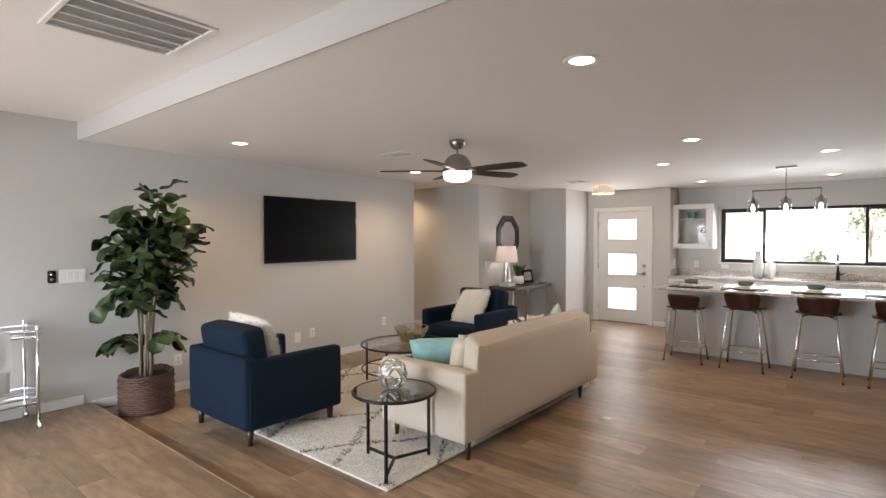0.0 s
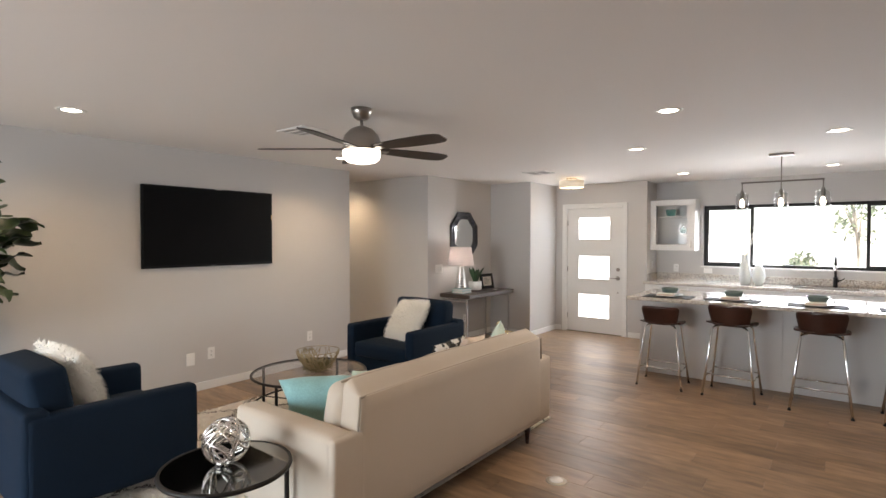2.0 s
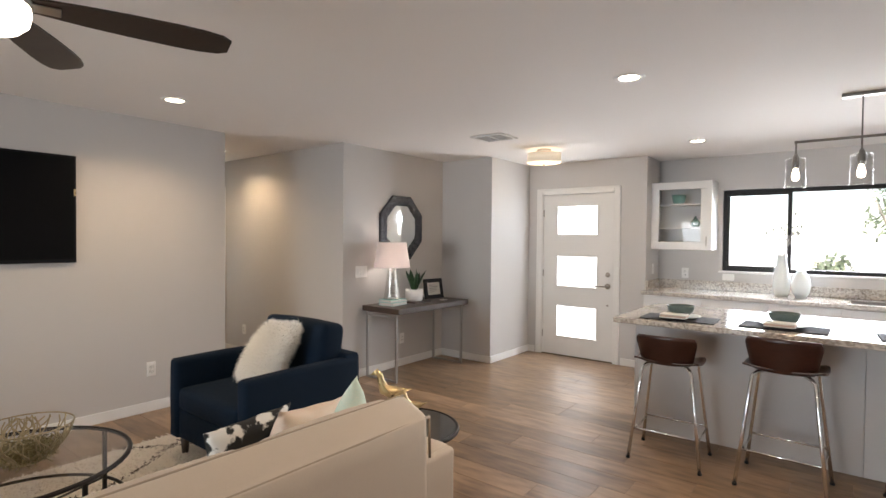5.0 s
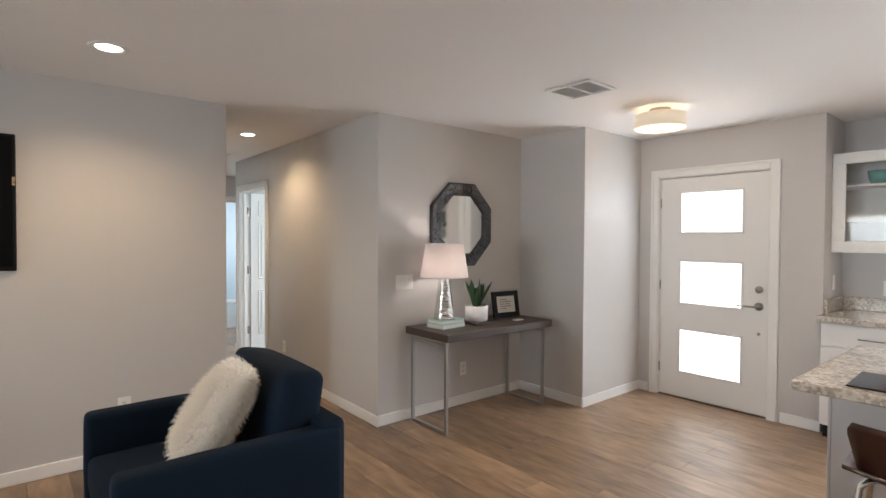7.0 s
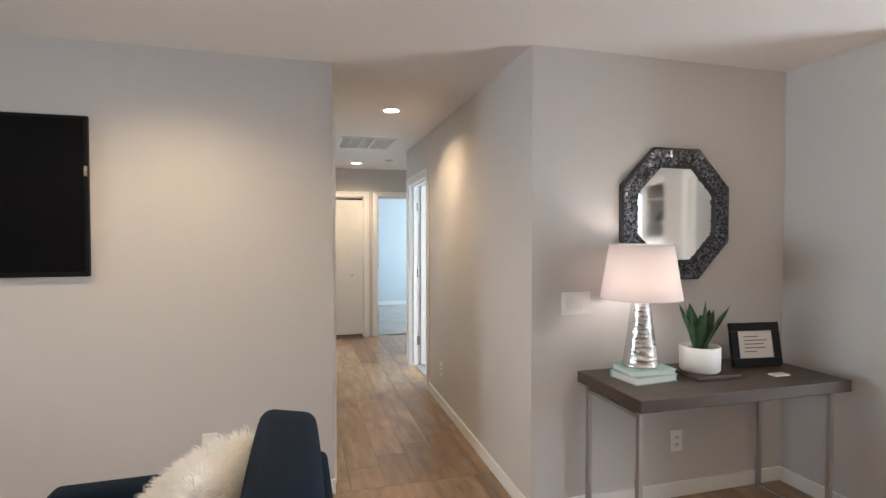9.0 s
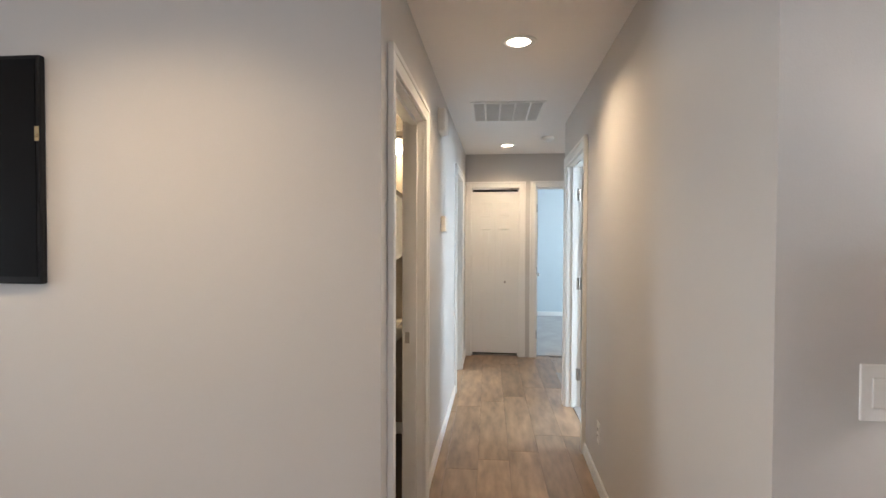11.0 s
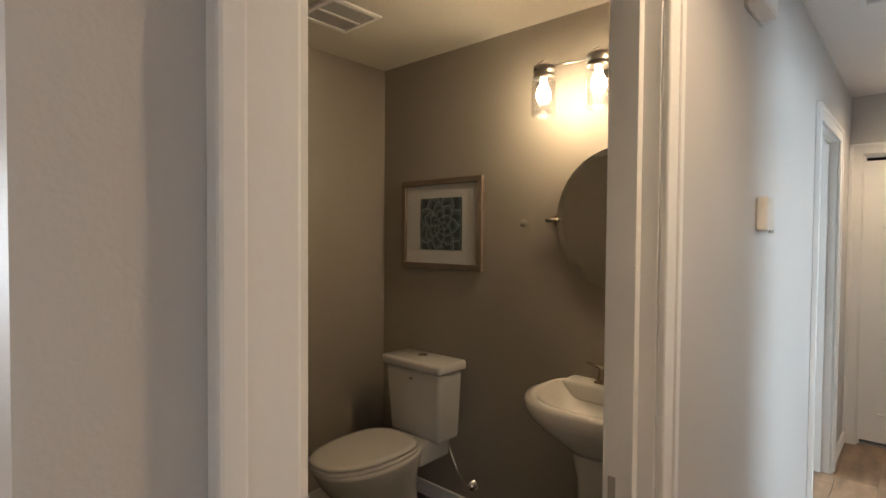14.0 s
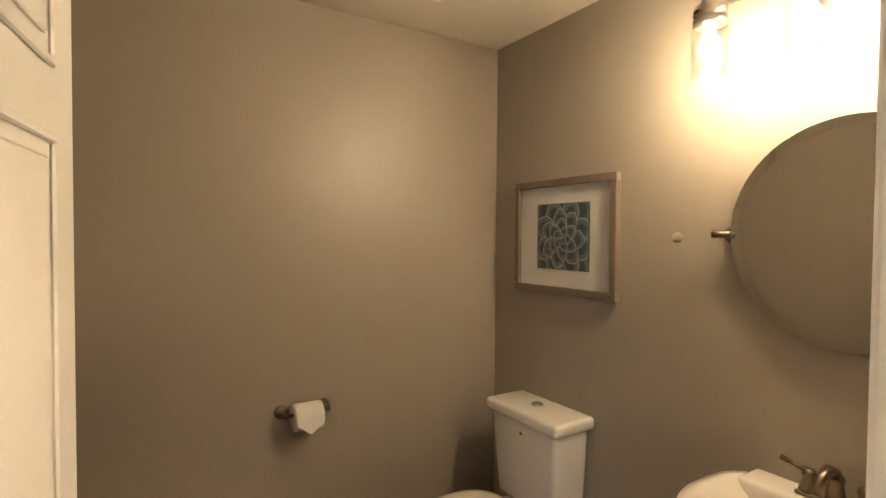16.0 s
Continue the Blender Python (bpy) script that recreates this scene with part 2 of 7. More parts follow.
YARD_WALL = material("pale block wall", (0.78, 0.74, 0.68), 0.9, vary=0.06, grain=30, patch=0.8, bump=0.3)
BUSH = material("glare-paled yard foliage", (0.22, 0.26, 0.15), 0.7, vary=0.4, grain=10, patch=3, bump=0.3)
VASE = material("milky glass", (0.74, 0.79, 0.80), 0.2, vary=0.02, grain=20, patch=4, bump=0)
PANE = see_through("window pane", 0.95)
TABLE_GLASS = see_through("table glass", 0.90)
CLEAR = see_through("clear shade glass", 0.93)
CAN_GLOW = glow("downlight", (1.0, 0.86, 0.68), 5)
FAN_GLOW = glow("frosted fan bowl", (1.0, 0.90, 0.76), 1.6)
BULB_GLOW = glow("filament bulb", (1.0, 0.82, 0.55), 30)
PENDANT_GLOW = glow("pendant bulb", (1.0, 0.84, 0.62), 5)
DRUM_GLOW = glow("lit linen drum", (1.0, 0.86, 0.66), 0.09)
DRUM_DIFFUSER = glow("lit drum diffuser", (1.0, 0.92, 0.78), 0.45)


def granite():
    m = material("speckled granite", (0.72, 0.67, 0.60), 0.12, vary=0.3, grain=34, patch=9, bump=0.0, coat=0.3, stretch=(1.0, 2.2, 2.2), second=(0.27, 0.23, 0.195))
    t = m.node_tree
    n, link = t.nodes, t.links.new
    coord, cells, step, mix = n.new("ShaderNodeTexCoord"), n.new("ShaderNodeTexVoronoi"), n.new("ShaderNodeValToRGB"), n.new("ShaderNodeMix")
    cells.inputs["Scale"].default_value = 75
    link(coord.outputs["Object"], cells.inputs["Vector"])
    link(cells.outputs["Color"], step.inputs[0])
    step.color_ramp.elements[0].position, step.color_ramp.elements[1].position = 0.34, 0.52
    step.color_ramp.elements[0].color, step.color_ramp.elements[1].color = (0.10, 0.075, 0.065, 1), (0.74, 0.70, 0.64, 1)
    base = n["Principled BSDF"].inputs["Base Color"]
    first = base.links[0].from_socket
    mix.data_type = "RGBA"
    mix.inputs[0].default_value = 0.3
    link(first, mix.inputs[6])
    link(step.outputs[0], mix.inputs[7])
    link(mix.outputs[2], base)
    return m


GRANITE = granite()


# ---- building blocks ----
def mesh_ob(name, bm, mat, parent=None, smooth=False):
    me = bpy.data.meshes.new(name)
    bm.normal_update()
    bm.to_mesh(me)
    bm.free()
    me.materials.append(mat)
    if smooth:
        for p in me.polygons:
            p.use_smooth = True
    ob = new(name, me)
    ob.parent = parent
    return ob


def put_box(bm, x0, x1, y0, y1, z0, z1, bevel=0.0, segments=2, turn=None):
    made = bmesh.ops.create_cube(bm, size=1)["verts"]
    for v in made:
        v.co = Vector(((x0 + x1) / 2 + v.co.x * (x1 - x0), (y0 + y1) / 2 + v.co.y * (y1 - y0), (z0 + z1) / 2 + v.co.z * (z1 - z0)))
    if bevel:
        edges = list({e for v in made for e in v.link_edges})
        out = bmesh.ops.bevel(bm, geom=edges, offset=bevel, segments=segments, profile=0.5, affect="EDGES")
        made = list({v for f in out["faces"] for v in f.verts} | {v for v in made if v.is_valid})
    if turn is not None:
        bmesh.ops.transform(bm, matrix=turn, verts=made)
    return made


def box(name, mat, x0, x1, y0, y1, z0, z1, bevel=0.0, parent=None, segments=2, smooth=None, turn=None):
    bm = bmesh.new()
    put_box(bm, x0, x1, y0, y1, z0, z1, bevel, segments, turn)
    return mesh_ob(name, bm, mat, parent, bevel > 0.012 if smooth is None else smooth)


def put_tube(bm, points, r, sides=8, closed=False, ends=True):
    """Sweeps a round section along points; r is one radius or one a point."""
    pts = [Vector(p) for p in points]
    k = len(pts)
    radii = r if isinstance(r, (list, tuple)) else [r] * k
    rings, up = [], None
    for i, p in enumerate(pts):
        a = pts[(i - 1) % k] if closed or i else pts[0]
        b = pts[(i + 1) % k] if closed or i < k - 1 else pts[-1]
        way = (b - a).normalized()
        if up is None:
            up = way.orthogonal().normalized()
        up = (up - way * up.dot(way))
        up = up.normalized() if up.length > 1e-6 else way.orthogonal().normalized()
        side = way.cross(up)
        rings.append([bm.verts.new(p + radii[i] * (math.cos(2 * math.pi * j / sides) * up + math.sin(2 * math.pi * j / sides) * side)) for j in range(sides)])
    for i in range(k if closed else k - 1):
        a, b = rings[i], rings[(i + 1) % k]
        for j in range(sides):
            bm.faces.new((a[j], a[(j + 1) % sides], b[(j + 1) % sides], b[j]))
    if ends and not closed:
        bm.faces.new(rings[0][::-1])
        bm.faces.new(rings[-1])


def tube(name, mat, points, r, parent=None, sides=8, closed=False):
    bm = bmesh.new()
    put_tube(bm, points, r, sides, closed)
    return mesh_ob(name, bm, mat, parent, True)


def put_lathe(bm, profile, centre=(0, 0, 0), sides=32, squash=(1, 1)):
    cx, cy, cz = centre
    rings = []
    for r, z in profile:
        if r < 1e-5:
            rings.append([bm.verts.new((cx, cy, cz + z))])
        else:
            rings.append([bm.verts.new((cx + r * squash[0] * math.cos(2 * math.pi * j / sides), cy + r * squash[1] * math.sin(2 * math.pi * j / sides), cz + z)) for j in range(sides)])
    for a, b in zip(rings, rings[1:]):
        for j in range(sides):
            u, v = a[j % len(a)], a[(j + 1) % len(a)]
            w, x = b[(j + 1) % len(b)], b[j % len(b)]
            corners = []
            for c in (u, v, w, x):
                if c not in corners:
                    corners.append(c)
            if len(corners) > 2:
                bm.faces.new(corners)


def lathe(name, mat, profile, centre=(0, 0, 0), parent=None, sides=32, squash=(1, 1), smooth=True):
    bm = bmesh.new()
    put_lathe(bm, profile, centre, sides, squash)
    bmesh.ops.recalc_face_normals(bm, faces=bm.faces)
    return mesh_ob(name, bm, mat, parent, smooth)


def ring_points(r, z, centre=(0, 0), count=40):
    return [(centre[0] + r * math.cos(2 * math.pi * i / count), centre[1] + r * math.sin(2 * math.pi * i / count), z) for i in range(count)]


def base(name, m, label, category, group=""):
    ob = new(name)
    ob.empty_display_size = 0.1
    ob.matrix_world = m
    return tagged(ob, label, category, group)


def put_pillow(bm, w, h, d, m, puff=2.6, corner=0.19, n=14):
    """A stuffed square pillow, w by h, d thick, pinched at the seam with pulled-out corners."""
    def spot(u, v, s):
        edge = (1 - abs(u) ** puff) * (1 - abs(v) ** puff)
        pull = 1 - corner * (1 - abs(u * v)) * max(abs(u), abs(v)) ** 4
        return Vector((u * w / 2 * pull, s * d / 2 * max(edge, 0) ** 0.5, v * h / 2 * pull))
    grid = {}
    for s in (-1, 1):
        for i in range(n + 1):
            for j in range(n + 1):
                rim = i in (0, n) or j in (0, n)
                key = (i, j, 0 if rim else s)
                if key not in grid:
                    grid[key] = bm.verts.new(m @ spot(2 * i / n - 1, 2 * j / n - 1, s))
        for i in range(n):
            for j in range(n):
                quad = []
                for a, b in ((i, j), (i + 1, j), (i + 1, j + 1), (i, j + 1)):
                    rim = a in (0, n) or b in (0, n)
                    quad.append(grid[(a, b, 0 if rim else s)])
                bm.faces.new(quad if s < 0 else quad[::-1])


def pillow(name, mat, w, h, d, m, label, group=""):
    bm = bmesh.new()
    put_pillow(bm, w, h, d, Matrix())
    ob = mesh_ob(name, bm, mat, None, True)
    ob.matrix_world = m
    return tagged(ob, label, "pillow", group)


def wall(name, mat, along, a0, a1, c0, c1, z0, z1, holes=(), label="", category="wall"):
    """A wall along x or y from a0 to a1, from c0 to c1 across, with rectangular openings (from, to, bottom, top) right through it."""
    cuts_a = sorted({a0, a1, *[h[0] for h in holes], *[h[1] for h in holes]})
    cuts_z = sorted({z0, z1, *[h[2] for h in holes], *[h[3] for h in holes]})
    solid = {}
    for i in range(len(cuts_a) - 1):
        for j in range(len(cuts_z) - 1):
            ma, mz = (cuts_a[i] + cuts_a[i + 1]) / 2, (cuts_z[j] + cuts_z[j + 1]) / 2
            solid[i, j] = not any(h[0] < ma < h[1] and h[2] < mz < h[3] for h in holes)
    bm = bmesh.new()

    def face(*spots):
        bm.faces.new([bm.verts.new((a, c, z) if along == "x" else (c, a, z)) for a, c, z in spots])
    for (i, j), full in solid.items():
        if not full:
            continue
        a, b, lo, hi = cuts_a[i], cuts_a[i + 1], cuts_z[j], cuts_z[j + 1]
        face((a, c0, lo), (b, c0, lo), (b, c0, hi), (a, c0, hi))
        face((a, c1, lo), (a, c1, hi), (b, c1, hi), (b, c1, lo))
        if not solid.get((i - 1, j)):
            face((a, c0, lo), (a, c0, hi), (a, c1, hi), (a, c1, lo))
        if not solid.get((i + 1, j)):
            face((b, c0, lo), (b, c1, lo), (b, c1, hi), (b, c0, hi))
        if not solid.get((i, j - 1)):
            face((a, c0, lo), (a, c1, lo), (b, c1, lo), (b, c0, lo))
        if not solid.get((i, j + 1)):
            face((a, c0, hi), (b, c0, hi), (b, c1, hi), (a, c1, hi))
    bmesh.ops.remove_doubles(bm, verts=bm.verts, dist=1e-5)
    bmesh.ops.recalc_face_normals(bm, faces=bm.faces)
    return tagged(mesh_ob(name, bm, mat), label, category, kind="structure")


# ---- large structure ----
def build_walls():
    living = "smooth greige painted living room wall"
    half = 0.06
    wall("wall_west", WALL, "y", SOUTH_Y, HALL_Y + 0.008, TV_X - half, TV_X, -0.1, 2.75, label=living)
    wall("wall_south", WALL, "x", TV_X - 0.12, EAST_X + 0.15, SOUTH_Y - 0.15, SOUTH_Y, -0.1, 2.75, [(-4.7, -1.1, 0.1, 2.2)], living)
    wall("wall_east", WALL, "y", SOUTH_Y, KITCHEN_Y, EAST_X, EAST_X + 0.15, -0.1, 2.75, label=living)
    wall("wall_kitchen", WALL, "x", KITCHEN_X - 0.10, EAST_X + 0.15, KITCHEN_Y, KITCHEN_Y + 0.15, -0.1, 2.6, [(-1.555, 1.0, 1.138, 2.055)], "greige kitchen wall around a wide window")
    wall("wall_front", WALL, "x", JUT_X - 0.9, KITCHEN_X, DOOR_Y, DOOR_Y + 0.15, -0.1, 2.6, [(-3.56, -2.60, -0.1, 2.06)], "greige entry wall around the front door")
    wall("wall_kitchen_return", WALL, "y", DOOR_Y + 0.15, KITCHEN_Y, KITCHEN_X - 0.10, KITCHEN_X, -0.1, 2.6, label="short greige wall return beside the wall cabinet")
    wall("wall_entry_jut", WALL, "y", JUT_Y, DOOR_Y, NOOK_X - 0.2, JUT_X, -0.1, 2.6, label="greige wall that juts out beside the front door")
    wall("wall_nook", WALL, "y", HALL_Y2 - 0.0055, JUT_Y, NOOK_X - 0.12, NOOK_X, -0.1, 2.6, label="greige wall behind the console table")
    # hallway
    askew(wall("wall_hall_left", WALL, "x", END_X, TV_X - half + 0.02, HALL_Y - half, HALL_Y, -0.1, 2.6, [(-8.92, -8.10, -0.1, 2.05), (-6.062, -5.20, -0.1, 2.065)], "greige hallway wall with doorways"))
    askew(wall("wall_hall_right", WALL, "x", -7.97, NOOK_X - 0.11, HALL_Y2, HALL_Y2 + 0.12, -0.1, 2.6, [(-7.80, -6.87, -0.1, 2.05)], "greige hallway wall with a doorway"))
    askew(wall("wall_hall_end", WALL, "y", HALL_Y - 0.1, 8.1, END_X - 0.12, END_X, -0.1, 2.6, [(6.31, 6.91, -0.1, 2.045), (7.085, 7.87, -0.1, 2.05)], "greige wall at the hallway's end"))
    askew(wall("wall_hall_recess", WALL, "x", END_X, -7.85, 7.98, 8.10, -0.1, 2.6, label="greige wall of the hallway recess"))
    askew(wall("wall_hall_recess_side", WALL, "y", HALL_Y2 + 0.12, 7.98, -7.97, -7.85, -0.1, 2.6, label="greige wall of the hallway recess"))
    # bathroom, in its own darker paint
    dark = "dark taupe painted bathroom wall"
    wall("wall_bath_west", WALL_DARK, "y", BATH_Y - 0.1, HALL_Y - 0.02, BATH_X - 0.12, BATH_X, -0.1, 2.6, label=dark)
    wall("wall_bath_south", WALL_DARK, "x", BATH_X, TV_X - half, BATH_Y - 0.1, BATH_Y, -0.1, 2.6, label=dark)
    wall("wall_bath_east", WALL_DARK, "y", BATH_Y, HALL_Y - 0.09, TV_X - 0.12, TV_X - half, -0.1, 2.6, label=dark)
    askew(wall("wall_bath_north", WALL_DARK, "x", BATH_X, TV_X - half, HALL_Y - 0.106, HALL_Y - half, -0.1, 2.6, [(-6.062, -5.20, -0.1, 2.065)], dark))
    # the bedrooms beyond
    pale = "pale blue-grey bedroom wall"
    wall("wall_bedroom_back", PALE_BLUE, "y", 5.9, 9.9, -13.05, -12.93, -0.1, 2.6, label=pale)
    wall("wall_bedroom_side", PALE_BLUE, "x", -12.93, END_X - 0.03, 6.0, 6.12, -0.1, 2.6, label=pale)
    wall("wall_bedroom_street", PALE_BLUE, "x", -12.93, NOOK_X - 0.2, 9.75, 9.9, -0.1, 2.6, [(-12.2, -10.6, 0.9, 2.1), (-7.2, -6.0, 0.95, 2.05)], pale)
    wall("wall_bedroom_between", PALE_BLUE, "y", 8.10, 9.75, -9.0, -8.88, -0.1, 2.6, label=pale)
    wall("wall_garden", PALE_BLUE, "x", -9.72, BATH_X - 0.12, 3.85, 4.0, -0.1, 2.6, [(-9.0, -7.8, 0.95, 2.05)], pale)
    wall("wall_garden_side", PALE_BLUE, "y", 4.0, HALL_Y + 0.04, -9.72, END_X, -0.1, 2.6, label=pale)


def build_ceilings():
    bm = bmesh.new()
    put_box(bm, -13.1, EAST_X + 0.2, DROP_Y, KITCHEN_Y + 0.2, CEIL, CEIL + 0.3)
    tagged(mesh_ob("ceiling", bm, CEILING), "white painted ceiling with recessed lights", "ceiling", kind="structure")
    bm = bmesh.new()
    put_box(bm, -6.0, EAST_X + 0.2, SOUTH_Y - 0.2, DROP_Y - 0.002, UPPER, UPPER + 0.2)
    tagged(mesh_ob("ceiling_raised", bm, CEILING), "raised white painted ceiling", "ceiling", kind="structure")
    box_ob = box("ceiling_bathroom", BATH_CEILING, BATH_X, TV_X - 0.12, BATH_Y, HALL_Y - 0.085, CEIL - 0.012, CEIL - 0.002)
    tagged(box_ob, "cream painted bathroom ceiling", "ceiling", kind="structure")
    # thin painted board on the drop between the two ceilings
    tagged(box("trim_ceiling_drop", WALL, TV_X, EAST_X, DROP_Y - 0.014, DROP_Y - 0.003, CEIL - 0.004, UPPER - 0.002), "painted face of the ceiling drop", "trim", kind="structure")


def build_baseboards():
    bm = bmesh.new()
    h, d = 0.085, 0.014

    def run_x(x0, x1, y, side, z=0.0):
        put_box(bm, x0, x1, min(y, y + side * d), max(y, y + side * d), z, z + h, 0.004, 1)

    def run_y(y0, y1, x, side, z=0.0):
        put_box(bm, min(x, x + side * d), max(x, x + side * d), y0, y1, z, z + h, 0.004, 1)
    run_y(STEP_Y, HALL_Y, TV_X, 1)
    run_y(SOUTH_Y, STEP_Y - 0.06, TV_X, 1, STEP)
    run_x(TV_X - 0.02, TV_X + d, HALL_Y, 1)
    run_y(HALL_Y2, JUT_Y, NOOK_X, 1)
    run_x(NOOK_X, JUT_X, JUT_Y, -1)
    run_y(JUT_Y - d, DOOR_Y, JUT_X, 1)
    run_x(JUT_X, -3.642, DOOR_Y, -1)
    run_x(-2.518, KITCHEN_X, DOOR_Y, -1)
    run_y(BATH_Y, HALL_Y - 0.12, BATH_X, 1)
    run_x(BATH_X, TV_X - 0.12, BATH_Y, 1)
    run_y(6.12, 9.75, -12.93, 1)
    tagged(mesh_ob("baseboard", bm, TRIM), "white painted baseboard along the walls", "baseboard", kind="structure")
    bm = bmesh.new()
    run_x(-6.79, NOOK_X + d, HALL_Y2, -1)
    run_x(-7.97, -7.88, HALL_Y2, -1)
    run_x(-8.02, -6.155, HALL_Y, 1)
    run_x(END_X, -9.0, HALL_Y, 1)
    run_y(HALL_Y, 6.24, END_X, 1)
    run_x(END_X, -7.97, 7.98, -1)
    askew(tagged(mesh_ob("baseboard_hall", bm, TRIM), "white painted baseboard along the hallway", "baseboard", kind="structure"))


build_walls()
build_ceilings()
build_baseboards()


def plank_mesh(name, length, width, lift=0.0):
    """One floor plank with a fine chamfer round its top."""
    bm = bmesh.new()
    c, thick = 0.0012, 0.012
    a, b = length / 2 - 0.0006, width / 2 - 0.0006
    low = [bm.verts.new((x, y, -thick)) for x, y in ((-a, -b), (a, -b), (a, b), (-a, b))]
    mid = [bm.verts.new((x, y, -c * 0.6)) for x, y in ((-a, -b), (a, -b), (a, b), (-a, b))]
    top = [bm.verts.new((x, y, 0)) for x, y in ((-a + c, -b + c), (a - c, -b + c), (a - c, b - c), (-a + c, b - c))]
    for lo, hi in ((low, mid), (mid, top)):
        for i in range(4):
            bm.faces.new((lo[i], lo[(i + 1) % 4], hi[(i + 1) % 4], hi[i]))
    bm.faces.new(top)
    me = bpy.data.meshes.new(name)
    bm.to_mesh(me)
    bm.free()
    me.materials.append(PLANK)
    return me


def build_floor():
    """Sub-floors now; the planks themselves are laid at the end of the file."""
    floor = tagged(box("floor", GROUT, -9.72, EAST_X, STEP_Y, KITCHEN_Y, -0.10, -0.011), "brown wood plank floor", "floor", kind="structure")
    raised = tagged(box("floor_raised", GROUT, TV_X, EAST_X, SOUTH_Y, STEP_Y - 0.004, -0.10, STEP - 0.011), "raised brown wood plank floor, one low step up", "floor", kind="structure")
    nose = box("trim_step", PLANK, TV_X + 0.002, EAST_X, STEP_Y - 0.003, STEP_Y + 0.012, 0.0, STEP + 0.001, 0.004)
    tagged(nose, "wood nosing of the low step", "trim", kind="structure")
    tagged(box("floor_bathroom", material("dark bathroom tile", (0.06, 0.045, 0.036), 0.3, vary=0.2, grain=8, patch=2), BATH_X, TV_X - 0.12, BATH_Y, HALL_Y - 0.04, -0.02, 0.003), "dark brown tiled bathroom floor", "floor", kind="structure")
    tagged(box("floor_bedroom", CARPET, -12.93, END_X - 0.06, 6.12, 9.75, -0.08, 0.008), "grey bedroom carpet", "floor", kind="structure")
    tagged(box("floor_side_bedroom", CARPET, -8.88, NOOK_X - 0.12, HALL_Y2 + 0.11, 9.75, -0.09, 0.006), "grey bedroom carpet", "floor", kind="structure")
    tagged(box("floor_back_bedroom", CARPET, -9.6, BATH_X - 0.12, 4.0, HALL_Y, -0.09, 0.006), "grey bedroom carpet", "floor", kind="structure")
    return floor, raised


FLOOR, RAISED = build_floor()


def build_outside():
    bm = bmesh.new()
    bmesh.ops.create_grid(bm, x_segments=40, y_segments=40, size=400)
    ground = mesh_ob("ground", bm, GRAVEL)
    ground.location = (0, 0, -0.15)
    tagged(ground, "pale sunlit gravel ground", "ground", kind="structure")
    wall("wall_yard", YARD_WALL, "x", -16, 16, 24.0, 24.2, -0.15, 1.7, label="pale sunlit block wall across the street")

    def leafy(name, where, r, h, count, label):
        b = base(name, pose(*where), label, "tree" if h > 2 else "bush")
        bm = bmesh.new()
        rng = random.Random(int(r * 100 + h * 10))
        trunk = bmesh.new()
        put_tube(trunk, [(0, 0, 0), (0.05, 0.02, h * 0.3), (0.02, 0.08, h * 0.55)], [0.07, 0.055, 0.035], 8)
        for i in range(7):
            a = rng.uniform(0, 6.28)
            put_tube(trunk, [(0.03, 0.04, h * rng.uniform(0.3, 0.5)), (r * 0.4 * math.cos(a), r * 0.4 * math.sin(a), h * 0.68), (r * 0.75 * math.cos(a), r * 0.75 * math.sin(a), h * rng.uniform(0.75, 0.95))], [0.03, 0.02, 0.008], 6)
        mesh_ob("trunk", trunk, YARD_BARK, b, True)
        for i in range(count):
            a, u, q = rng.uniform(0, 6.28), rng.uniform(-1, 1), rng.random() ** 0.4
            c = Vector((r * q * math.cos(a) * math.sqrt(1 - u * u), r * q * math.sin(a) * math.sqrt(1 - u * u), h * 0.72 + u * q * h * 0.3 * rng.uniform(0.6, 1.2)))
            if noise.noise(c * 2.2 + Vector(where)) < -0.12:
                continue
            d = Vector((rng.gauss(0, 1), rng.gauss(0, 1), rng.gauss(0, 1))).normalized()
            e = d.orthogonal().normalized() * 0.035
            d = d * 0.09
            vs = [bm.verts.new(c + o) for o in (-d, e, d, -e)]
            bm.faces.new(vs)
        tagged(mesh_ob("foliage", bm, BUSH, b), kind="stuff")
        return b
    leafy("tree", (0.45, 20.0, -0.15), 0.62, 3.4, 300, "green leafy yard tree in sun")
    leafy("bush", (-0.6, 15.5, -0.15), 0.34, 1.4, 300, "round green shrub outside the kitchen window")


build_outside()


# ---- doors and windows ----
def casing(bm, along, a0, a1, top, c, side, w=0.075, d=0.018):
    """Flat door casing round an opening, on the wall face c, standing out to one side, with a raised outer band."""
    for lo, hi, z0, z1 in ((a0 - w, a0, 0, top + w), (a1, a1 + w, 0, top + w), (a0, a1, top, top + w)):
        x = (min(c, c + side * d), max(c, c + side * d))
        if along == "x":
            put_box(bm, lo, hi, *x, z0, z1, 0.005, 2)
        else:
            put_box(bm, *x, lo, hi, z0, z1, 0.005, 2)
    band = 0.022
    for lo, hi, z0, z1 in ((a0 - w - 0.002, a0 - w + band, 0.001, top + w + 0.002), (a1 + w - band, a1 + w + 0.002, 0.001, top + w + 0.002), (a0 - w + band, a1 + w - band, top + w - band, top + w + 0.002)):
        x = (min(c, c + side * (d + 0.006)), max(c, c + side * (d + 0.006)))
        if along == "x":
            put_box(bm, lo, hi, *x, z0, z1, 0.004, 2)
        else:
            put_box(bm, *x, lo, hi, z0, z1, 0.004, 2)


